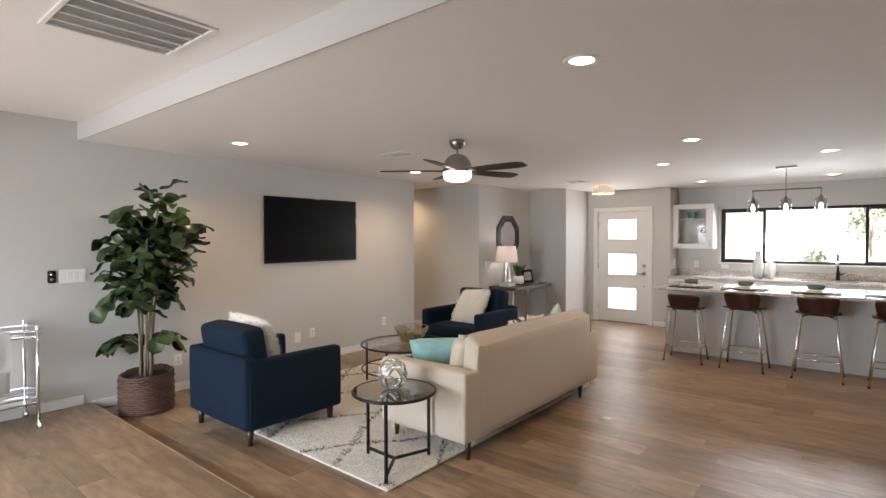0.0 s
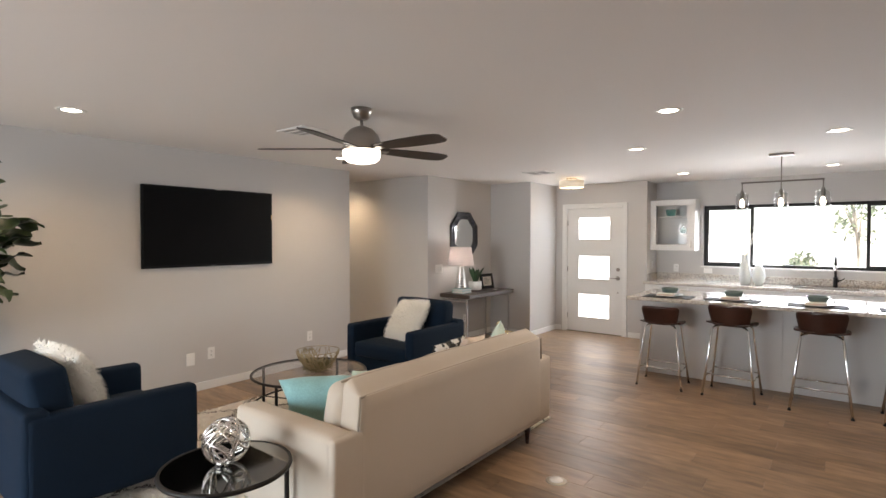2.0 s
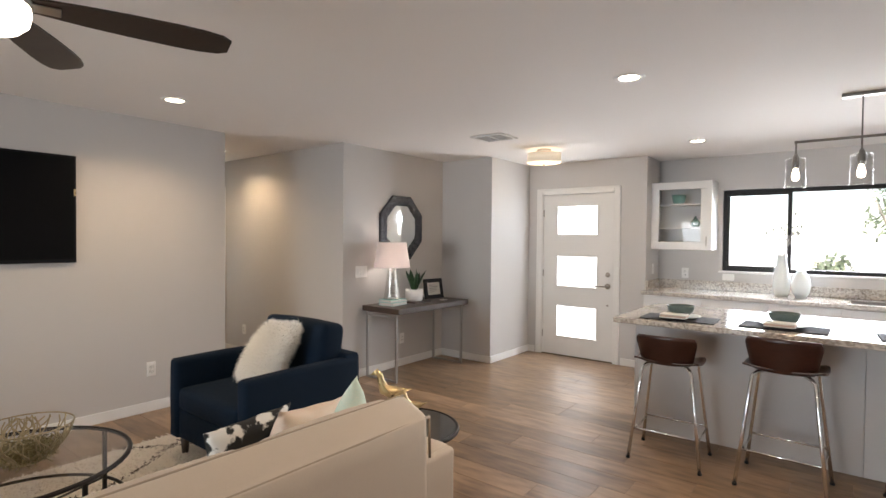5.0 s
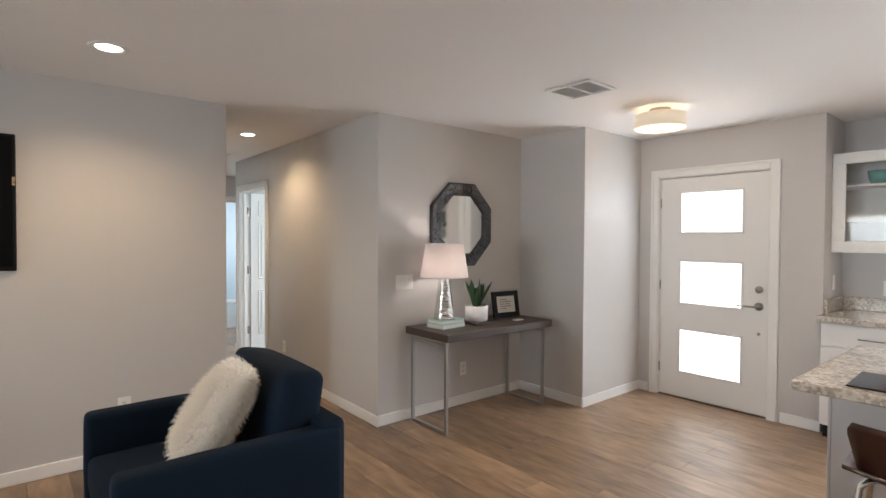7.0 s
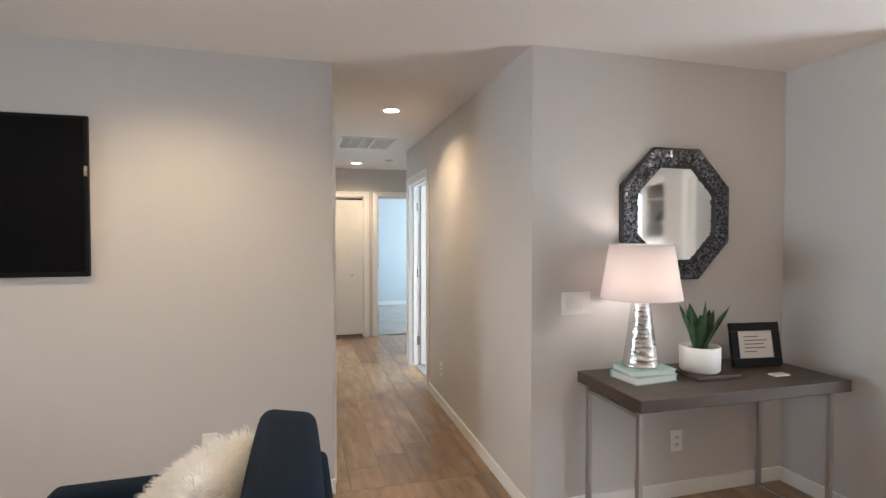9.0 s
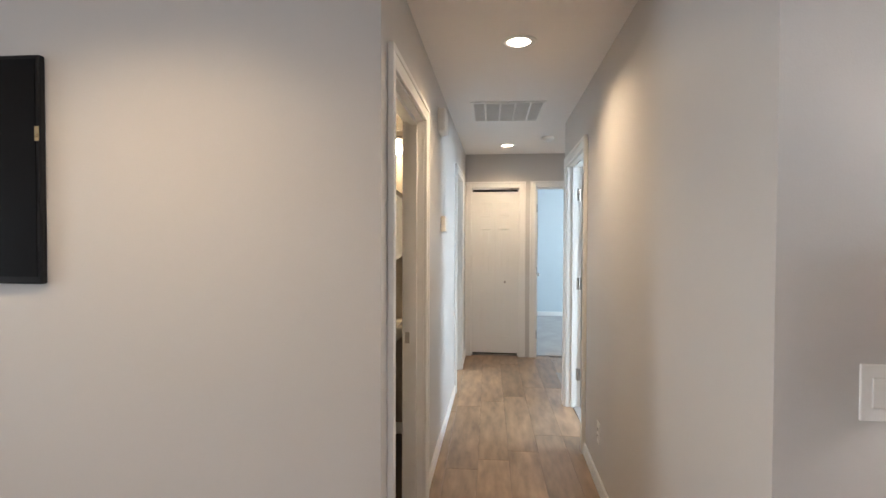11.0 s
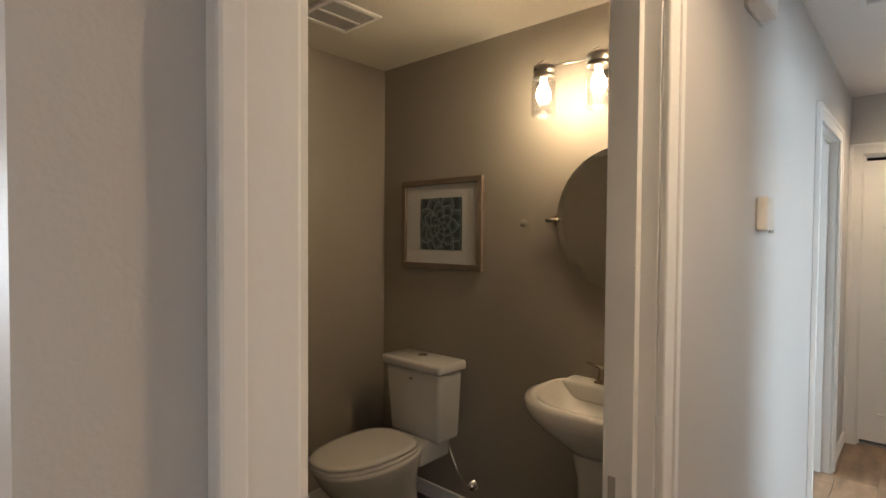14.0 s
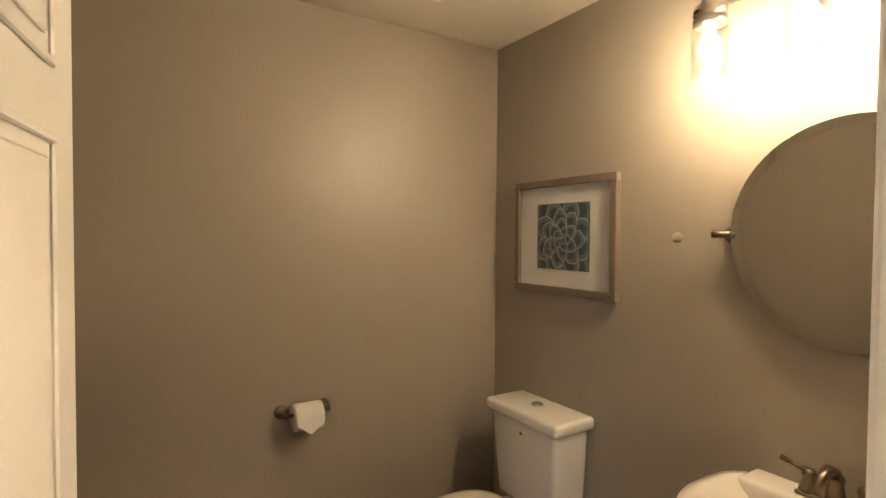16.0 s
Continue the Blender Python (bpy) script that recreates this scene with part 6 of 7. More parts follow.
def back_counter():
    b = base("kitchen_counter", pose(0, 0, 0), "white base cabinets with a speckled granite counter and sink", "kitchen counter")
    y0, y1, x0, x1 = 9.645, KITCHEN_Y, KITCHEN_X + 0.002, EAST_X
    sink = (-0.40, 0.32)
    # counter with the sink cut out
    for a, c, u, v in ((x0 - 0.0, sink[0], 9.61, y1), (sink[1], x1, 9.61, y1), (sink[0], sink[1], 9.61, 9.69), (sink[0], sink[1], 10.10, y1)):
        box("countertop", GRANITE, a, c, u, v, 0.872, 0.912, 0.0 if a != x0 else 0.003, b)
    box("backsplash", GRANITE, x0 + 0.001, x1, y1 - 0.02, y1 - 0.001, 0.912, 1.015, 0.003, b)
    box("side_splash", GRANITE, x0, x0 + 0.02, DOOR_Y + 0.02, y1 - 0.02, 0.912, 1.015, 0.003, b)
    box("carcass", CABINET, x0 + 0.02, x1, y0 + 0.02, y1 - 0.01, 0.10, 0.66, parent=b)
    box("carcass_top", CABINET, x0 + 0.02, sink[0] - 0.03, y0 + 0.02, y1 - 0.01, 0.66, 0.871, parent=b)
    box("carcass_top", CABINET, sink[1] + 0.03, x1, y0 + 0.02, y1 - 0.01, 0.66, 0.871, parent=b)
    box("toe_kick", BLACK_PLASTIC, x0 + 0.03, x1, y0 + 0.07, y1 - 0.02, 0.0, 0.10, parent=b)
    x, k = x0 + 0.02, 0
    for wd in (0.60, 0.60, 0.56, 0.72, 0.60, 0.60, 0.60, 0.60, 0.40):
        if x + wd > x1:
            break
        box("drawer_front", CABINET, x + 0.003, x + wd - 0.003, y0, y0 + 0.02, 0.70, 0.86, 0.003, b)
        for e in (0, 1):
            a, c = x + 0.003 + e * wd / 2, x + wd / 2 - 0.002 + e * (wd / 2 - 0.002)
            bm = bmesh.new()
            put_box(bm, a, c, y0 + 0.006, y0 + 0.02, 0.11, 0.683)
            for u, v, p, q in ((a, c, 0.11, 0.17), (a, c, 0.623, 0.683), (a, a + 0.055, 0.17, 0.623), (c - 0.055, c, 0.17, 0.623)):
                put_box(bm, u, v, y0, y0 + 0.006, p, q, 0.0015, 1)
            mesh_ob("door", bm, CABINET, b)
        tube("pull", NICKEL, [(x + wd / 2 - 0.07, y0 - 0.002, 0.77), (x + wd / 2 - 0.07, y0 - 0.028, 0.77), (x + wd / 2 + 0.07, y0 - 0.028, 0.77), (x + wd / 2 + 0.07, y0 - 0.002, 0.77)], 0.005, b, 8)
        x += wd
    # steel sink with a rim
    bm = bmesh.new()
    put_box(bm, sink[0] - 0.012, sink[1] + 0.012, 9.678, 9.692, 0.907, 0.918, 0.003, 1)
    put_box(bm, sink[0] - 0.012, sink[1] + 0.012, 10.098, 10.112, 0.907, 0.918, 0.003, 1)
    put_box(bm, sink[0] - 0.012, sink[0] + 0.002, 9.692, 10.098, 0.907, 0.918, 0.003, 1)
    put_box(bm, sink[1] - 0.002, sink[1] + 0.012, 9.692, 10.098, 0.907, 0.918, 0.003, 1)
    mesh_ob("sink_rim", bm, CHROME, b)
    box("sink_bowl", NICKEL, sink[0] + 0.003, sink[1] - 0.003, 9.693, 10.097, 0.70, 0.71, parent=b)
    for u, v, p, q in ((sink[0] + 0.001, sink[0] + 0.006, 9.693, 10.097), (sink[1] - 0.006, sink[1] - 0.001, 9.693, 10.097), (sink[0], sink[1], 9.69, 9.694), (sink[0], sink[1], 10.096, 10.10)):
        box("sink_side", NICKEL, u, v, p, q, 0.70, 0.91, parent=b)


back_counter()


def faucet():
    b = base("kitchen_faucet", pose(0.065, 10.19, 0.912), "dark bronze pull-down kitchen faucet", "faucet")
    lathe("foot", BLACK_METAL, [(0, 0), (0.03, 0), (0.03, 0.012), (0.024, 0.016), (0.022, 0.11), (0.026, 0.115), (0.022, 0.14), (0, 0.14)], parent=b, sides=24)
    tube("spout", BLACK_METAL, [(0, 0, 0.12), (0, 0, 0.33), (0, -0.02, 0.385), (0, -0.07, 0.41), (0, -0.12, 0.385), (0, -0.14, 0.34), (0, -0.142, 0.30)], [0.014, 0.014, 0.014, 0.014, 0.014, 0.016, 0.019], b, 14)
    lathe("spray_head", CHROME, [(0, 0), (0.018, 0), (0.021, 0.01), (0.019, 0.07), (0, 0.07)], centre=(0, -0.142, 0.225), parent=b, sides=20)
    tube("lever", BLACK_METAL, [(0.022, 0, 0.085), (0.055, 0, 0.095), (0.10, -0.01, 0.125)], [0.012, 0.008, 0.006], b, 10)


faucet()


def wall_cabinet():
    b = base("wall_cabinet", pose(0, 0, 0), "white glass-door wall cabinet holding a few dishes", "cabinet")
    x0, x1, y0, y1, z0, z1 = -2.243, -1.603, 9.965, KITCHEN_Y - 0.002, 1.376, 2.142
    t = 0.018
    box("side", CABINET, x0, x0 + t, y0 + 0.02, y1, z0, z1, parent=b)
    box("side", CABINET, x1 - t, x1, y0 + 0.02, y1, z0, z1, parent=b)
    box("bottom", CABINET, x0 + t, x1 - t, y0 + 0.02, y1, z0, z0 + t, parent=b)
    box("top", CABINET, x0 + t, x1 - t, y0 + 0.02, y1, z1 - t, z1, parent=b)
    box("back", CABINET, x0 + t, x1 - t, y1 - 0.008, y1, z0 + t, z1 - t, parent=b)
    for z in (1.615, 1.882):
        box("shelf", CABINET, x0 + t, x1 - t, y0 + 0.03, y1 - 0.009, z, z + 0.016, parent=b)
    f = 0.085
    bm = bmesh.new()
    for u, v, p, q in ((x0, x1, z0, z0 + f), (x0, x1, z1 - f, z1), (x0, x0 + f, z0 + f, z1 - f), (x1 - f - 0.03, x1, z0 + f, z1 - f)):
        put_box(bm, u, v, y0, y0 + 0.02, p, q, 0.003, 1)
    mesh_ob("door_frame", bm, CABINET, b)
    pane = box("door_glass", PANE, x0 + f, x1 - f - 0.03, y0 + 0.008, y0 + 0.012, z0 + f, z1 - f, parent=b)
    pane.visible_shadow = False
    tube("pull", NICKEL, [(x1 - 0.05, y0 - 0.002, 1.42), (x1 - 0.05, y0 - 0.022, 1.42), (x1 - 0.05, y0 - 0.022, 1.52), (x1 - 0.05, y0 - 0.002, 1.52)], 0.004, b, 8)
    # dishes inside
    jar = base("green_jar", pose(-1.80, 10.12, 1.6315), "small dark green lidded jar in the cabinet", "jar")
    lathe("body", GREEN_GLAZE, [(0, 0), (0.03, 0), (0.052, 0.03), (0.05, 0.06), (0.03, 0.085), (0.022, 0.09), (0, 0.09)], parent=jar, sides=28)
    lathe("stopper", GREEN_GLAZE, [(0.02, 0.09), (0.024, 0.10), (0.008, 0.11), (0.012, 0.125), (0, 0.13)], parent=jar, sides=20)
    box_ob = base("teal_bowl", pose(-1.98, 10.12, 1.8985), "deep teal glazed bowl in the cabinet", "bowl")
    lathe("body", AQUA_GLAZE, [(0, 0.0), (0.052, 0.0), (0.056, 0.006), (0.07, 0.05), (0.078, 0.105), (0.074, 0.105), (0.066, 0.05), (0.045, 0.012), (0, 0.01)], parent=box_ob, sides=36)
    # white plates and cups added in place of a bright reflection low in the pane
    white = base("dinner_plates", pose(-2.03, 10.12, 1.3945), "stack of white plates added for the door glass's bright reflection", "plates")
    for i in range(6):
        lathe("plate", CERAMIC, [(0, 0.002), (0.06, 0.002), (0.105, 0.013), (0.107, 0.016), (0.06, 0.008), (0, 0.007)], centre=(0, 0, 0.012 * i), parent=white, sides=36)
    for x in (-1.88, -1.79):
        cup = base("white_cup", pose(x, 10.11, 1.3945), "white porcelain cup added for the door glass's bright reflection", "cup", "cabinet cups")
        lathe("bowl", CERAMIC, [(0, 0), (0.026, 0), (0.038, 0.03), (0.041, 0.075), (0.038, 0.075), (0.034, 0.03), (0, 0.008)], parent=cup, sides=26)
        tube("handle", CERAMIC, [(0.039, 0, 0.06), (0.06, 0, 0.055), (0.06, 0, 0.03), (0.037, 0, 0.022)], 0.005, cup, 8)


GREEN_GLAZE = material("dark green glaze", (0.03, 0.10, 0.08), 0.15, vary=0.1, grain=20, patch=8, bump=0.0, coat=0.4)
AQUA_GLAZE = material("pale teal glaze", (0.18, 0.42, 0.38), 0.2, vary=0.08, grain=20, patch=8, bump=0.0, coat=0.3)
wall_cabinet()


def vases():
    tall = base("vase", pose(-0.958, 10.03, 0.912), "tall milky glass vase with a few bare stems", "vase", "counter vases")
    lathe("body", VASE, [(0, 0), (0.05, 0), (0.068, 0.03), (0.078, 0.11), (0.07, 0.22), (0.05, 0.33), (0.042, 0.40), (0.05, 0.43), (0.046, 0.43), (0.038, 0.40), (0.046, 0.33), (0.066, 0.2), (0.06, 0.04), (0, 0.02)], parent=tall, sides=36)
    rng = random.Random(8)
    bm = bmesh.new()
    for i in range(6):
        a, l = rng.uniform(0, 6.28), rng.uniform(0.06, 0.2)
        top = Vector((l * math.cos(a), l * math.sin(a) * 0.5, rng.uniform(0.62, 0.92)))
        mid = Vector((l * 0.25 * math.cos(a + 0.4), 0.02, 0.5))
        put_tube(bm, [(0, 0, 0.05), mid, mid.lerp(top, 0.5) + Vector((0.02, 0, 0)), top], [0.0035, 0.003, 0.0025, 0.0015], 6)
        for k in range(3):
            p = mid.lerp(top, 0.3 + 0.25 * k)
            q = p + Vector((rng.uniform(-0.08, 0.08), rng.uniform(-0.03, 0.03), rng.uniform(0.03, 0.09)))
            put_tube(bm, [p, q], [0.0022, 0.001], 5)
            bmesh.ops.create_icosphere(bm, subdivisions=1, radius=0.011, matrix=Matrix.Translation(q) @ Matrix.Diagonal((1, 1, 1.6, 1)))
    tagged(mesh_ob("stems", bm, PALE_STEM, tall, True), kind="stuff")
    low = base("vase", pose(-0.79, 10.02, 0.912), "round milky glass vase on the counter", "vase", "counter vases")
    lathe("body", VASE, [(0, 0), (0.045, 0), (0.075, 0.05), (0.085, 0.12), (0.074, 0.2), (0.05, 0.245), (0.04, 0.262), (0.046, 0.272), (0.04, 0.27), (0.036, 0.255), (0.07, 0.19), (0.078, 0.12), (0.068, 0.05), (0, 0.02)], parent=low, sides=36)


PALE_STEM = material("pale dried stem", (0.55, 0.52, 0.48), 0.8, vary=0.2, grain=60, patch=8)
vases()


def bar_stool(m):
    b = base("bar_stool", m, "bar stool with a mahogany bentwood seat on chrome legs", "bar stool", "bar stools at the island")
    # the seat faces +y; the low back stands towards -y
    bm = bmesh.new()
    nx, ny, th = 12, 10, 0.011
    grid = []
    for s in (1, -1):
        rows = []
        for j in range(ny + 1):
            v = j / ny
            y = 0.19 - 0.36 * v
            row = []
            for i in range(nx + 1):
                u = 2 * i / nx - 1
                half = 0.19 + 0.012 * math.sin(v * math.pi) - 0.03 * max(0, 0.25 - v) * 4 * abs(u)
                z = 0.618 + 0.016 * u * u - 0.01 * math.sin(v * math.pi) - (0.022 * ((0.2 - v) / 0.2) ** 2 if v < 0.2 else 0) + 0.02 * max(0, v - 0.8) * 5 * 0.4
                row.append(bm.verts.new((u * half, y, z + s * th / 2)))
            rows.append(row)
        grid.append(rows)
    for s, rows in enumerate(grid):
        for j in range(ny):
            for i in range(nx):
                q = (rows[j][i], rows[j][i + 1], rows[j + 1][i + 1], rows[j + 1][i])
                bm.faces.new(q if s else q[::-1])
    rim = [(0, i) for i in range(nx + 1)] + [(j, nx) for j in range(1, ny + 1)] + [(ny, i) for i in range(nx - 1, -1, -1)] + [(j, 0) for j in range(ny - 1, 0, -1)]
    for k in range(len(rim)):
        (j, i), (l, n) = rim[k], rim[(k + 1) % len(rim)]
        bm.faces.new((grid[0][j][i], grid[0][l][n], grid[1][l][n], grid[1][j][i]))
    bmesh.ops.recalc_face_normals(bm, faces=bm.faces)
    mesh_ob("seat", bm, STOOL_WOOD, b, True)
    # curved back: flared top with rounded ends, waisted at the foot
    bm = bmesh.new()
    grid = []
    for s in (1, -1):
        rows = []
        for j in range(9):
            v = j / 8
            half = 0.152 + 0.038 * v - (0.022 if j == 8 else 0.005 if j == 7 else 0.012 if j == 0 else 0)
            row = []
            for i in range(15):
                u = 2 * i / 14 - 1
                x = u * half
                y = -0.165 - 0.045 * v + 0.055 * u * u - s * th / 2
                z = 0.612 + 0.175 * v + 0.006 * (1 - u * u) * v
                row.append(bm.verts.new((x, y, z)))
            rows.append(row)
        grid.append(rows)
    for s, rows in enumerate(grid):
        for j in range(8):
            for i in range(14):
                bm.faces.new((rows[j][i], rows[j][i + 1], rows[j + 1][i + 1], rows[j + 1][i]))
    rim = [(0, i) for i in range(15)] + [(j, 14) for j in range(1, 9)] + [(8, i) for i in range(13, -1, -1)] + [(j, 0) for j in range(7, 0, -1)]
    for k in range(len(rim)):
        (j, i), (l, n) = rim[k], rim[(k + 1) % len(rim)]
        bm.faces.new((grid[0][j][i], grid[0][l][n], grid[1][l][n], grid[1][j][i]))
    bmesh.ops.recalc_face_normals(bm, faces=bm.faces)
    mesh_ob("backrest", bm, STOOL_WOOD, b, True)
    feet = {}
    for sx in (-1, 1):
        for sy in (-1, 1):
            foot, knee, top = Vector((0.215 * sx, 0.185 * sy, 0.0)), Vector((0.148 * sx, 0.125 * sy, 0.575)), Vector((0.10 * sx, 0.085 * sy, 0.602))
            tube("leg", CHROME, [foot, foot.lerp(knee, 0.5), knee, knee.lerp(top, 0.45) + Vector((0, 0, 0.008)), top], 0.0105, b, 10)
            lathe("foot_cap", BLACK_PLASTIC, [(0, 0), (0.013, 0), (0.013, 0.012), (0, 0.012)], centre=tuple(foot), parent=b, sides=12)
            feet[sx, sy] = foot.lerp(knee, 0.33)
    for a, c in (((-1, -1), (1, -1)), ((-1, 1), (1, 1)), ((-1, -1), (-1, 1)), ((1, -1), (1, 1))):
        lift = Vector((0, 0, 0.0 if a[1] == c[1] else -0.02))
        tube("footrest", CHROME, [feet[a] + lift, feet[c] + lift], 0.007, b, 8)
    for sx in (-1, 1):
        tube("seat_bar", CHROME, [(0.10 * sx, -0.085, 0.602), (0.09 * sx, 0, 0.600), (0.10 * sx, 0.085, 0.602)], 0.009, b, 8)
    return b


STOOL = bar_stool(sized(pose(-1.37, 7.42, 0, 0, 0, 2), 1.03, 1.03, 1.075))
for x, y, a in ((-0.715, 7.425, -2), (0.0, 7.435, 1), (0.67, 7.44, 0)):
    copy_thing(STOOL, sized(pose(x, y, 0, 0, 0, a), 1.03, 1.03, 1.075))


BLUSH = material("blush linen", (0.62, 0.45, 0.38), 0.9, vary=0.06, grain=260, patch=8, bump=0.2)


def place_setting(x, y, a):
    mat_ob = box("placemat", NAPKIN, -0.24, 0.24, -0.15, 0.15, 0.0, 0.007, 0.003)
    mat_ob.matrix_world = pose(x, y, 0.9205, 0, 0, a)
    tagged(mat_ob, "charcoal linen placemat on the granite", "placemat", "placemats")
    p = base("dinner_plate", pose(x, y + 0.02, 0.9278), "white dinner plate on a placemat", "plate", "plates on the island")
    lathe("plate", CERAMIC, [(0, 0.0), (0.075, 0.0), (0.132, 0.014), (0.135, 0.018), (0.128, 0.017), (0.075, 0.006), (0, 0.005)], parent=p, sides=40)
    n = base("napkin", pose(x - 0.01, y - 0.105, 0.9405, 0, 0, a), "pale striped folded napkin on a plate", "napkin", "napkins")
    for i in range(3):
        box("fold", TOWEL if i % 2 == 0 else BLUSH, -0.085 + 0.002 * i, 0.085 - 0.001 * i, -0.06, 0.055, 0.009 * i, 0.009 * i + 0.0088, 0.003, n)
    c = base("stone_bowl", pose(x, y + 0.035, 0.9338), "grey-green stoneware bowl on a plate", "bowl", "bowls on the island")
    lathe("bowl", STONE_BOWL, [(0, 0.0), (0.044, 0.0), (0.048, 0.008), (0.078, 0.035), (0.092, 0.078), (0.089, 0.08), (0.085, 0.076), (0.068, 0.035), (0.035, 0.014), (0, 0.013)], parent=c, sides=40)


for x, y, a in ((-1.365, 7.615, 2), (-0.75, 7.665, -2), (-0.042, 7.65, 3), (0.65, 7.70, 0)):
    place_setting(x, y, a)


# ---- bathroom ----
def toilet():
    b = base("toilet", sized(pose(BATH_X, 4.755, 0.003), 1, 1, 1.03), "white two-piece toilet with its lid down", "toilet")
    # tank: tapered, with an overhanging lid
    bm = bmesh.new()
    put_box(bm, 0.02, 0.205, -0.2, 0.2, 0.385, 0.735, 0.025, 4)
    for v in bm.verts:
        k = (v.co.z - 0.385) / 0.35
        v.co.y *= 0.88 + 0.12 * k
        v.co.x = 0.02 + (v.co.x - 0.02) * (0.88 + 0.12 * k)
    mesh_ob("tank", bm, PORCELAIN, b, True)
    bm = bmesh.new()
    put_box(bm, 0.008, 0.222, -0.216, 0.216, 0.735, 0.785, 0.016, 4)
    for v in bm.verts:
        v.co.z += 0.008 * (1 - (v.co.y / 0.216) ** 2) * (1 if v.co.z > 0.76 else 0)
    mesh_ob("tank_lid", bm, PORCELAIN, b, True)
    lathe("flush_button", CHROME, [(0, 0.006), (0.022, 0.005), (0.026, 0.0), (0, 0)], centre=(0.115, 0, 0.792), parent=b, sides=28)
    lathe("tank_bolt", BRONZE, [(0, 0.004), (0.006, 0.002), (0.007, 0), (0, 0)], parent=b, sides=12).matrix_basis = pose(0.204, 0.0, 0.69, 0, 90, 0)
    # bowl and foot
    bm = bmesh.new()
    rings = []
    for z, x0, x1, w in ((0.0, 0.16, 0.60, 0.105), (0.03, 0.16, 0.60, 0.105), (0.10, 0.18, 0.585, 0.098), (0.20, 0.20, 0.65, 0.125), (0.30, 0.20, 0.73, 0.168), (0.37, 0.19, 0.77, 0.187), (0.392, 0.185, 0.776, 0.189)):
        ring = []
        for j in range(36):
            a = 2 * math.pi * j / 36
            ring.append(bm.verts.new(((x0 + x1) / 2 + (x1 - x0) / 2 * math.copysign(abs(math.cos(a)) ** 0.85, math.cos(a)), w * math.copysign(abs(math.sin(a)) ** 0.9, math.sin(a)), z)))
        rings.append(ring)
    for p, q in zip(rings, rings[1:]):
        for j in range(36):
            bm.faces.new((p[j], p[(j + 1) % 36], q[(j + 1) % 36], q[j]))
    bm.faces.new(rings[-1])
    mesh_ob("bowl", bm, PORCELAIN, b, True)
    soft_box("bowl_deck", PORCELAIN, 0.03, 0.26, -0.12, 0.12, 0.28, 0.392, 0.02, b, 0.0)
    for name, z0, z1, grow in (("seat", 0.394, 0.412, 0.004), ("lid", 0.414, 0.434, 0.0)):
        bm = bmesh.new()
        loops = []
        for k, z in ((-0.006, z0), (0, z0 + 0.004), (0, z1 - 0.007), (-0.006, z1 - 0.002), (-0.03, z1)):
            loop = []
            for j in range(40):
                a = 2 * math.pi * j / 40
                r = 0.298 + grow + k
                x = 0.485 + r * math.cos(a) if math.cos(a) > 0 else 0.485 + (0.235 + k) * math.copysign(abs(math.cos(a)) ** 0.6, math.cos(a))
                loop.append(bm.verts.new((x, (0.186 + grow + k) * math.copysign(abs(math.sin(a)) ** 0.85, math.sin(a)), z)))
            loops.append(loop)
        for p, q in zip(loops, loops[1:]):
            for j in range(40):
                bm.faces.new((p[j], p[(j + 1) % 40], q[(j + 1) % 40], q[j]))
        bm.faces.new(loops[-1])
        bm.faces.new(loops[0][::-1])
        mesh_ob(name, bm, PORCELAIN, b, True)
    tube("supply_line", CHROME, [(0.012, 0.26, 0.16), (0.05, 0.26, 0.16), (0.08, 0.22, 0.24), (0.10, 0.16, 0.39)], 0.006, b, 8)
    lathe("shutoff_valve", CHROME, [(0, 0.03), (0.02, 0.028), (0.022, 0.01), (0.03, 0.004), (0.03, 0), (0, 0)], parent=b, sides=20).matrix_basis = pose(0.002, 0.26, 0.16, 0, 90, 0)


toilet()


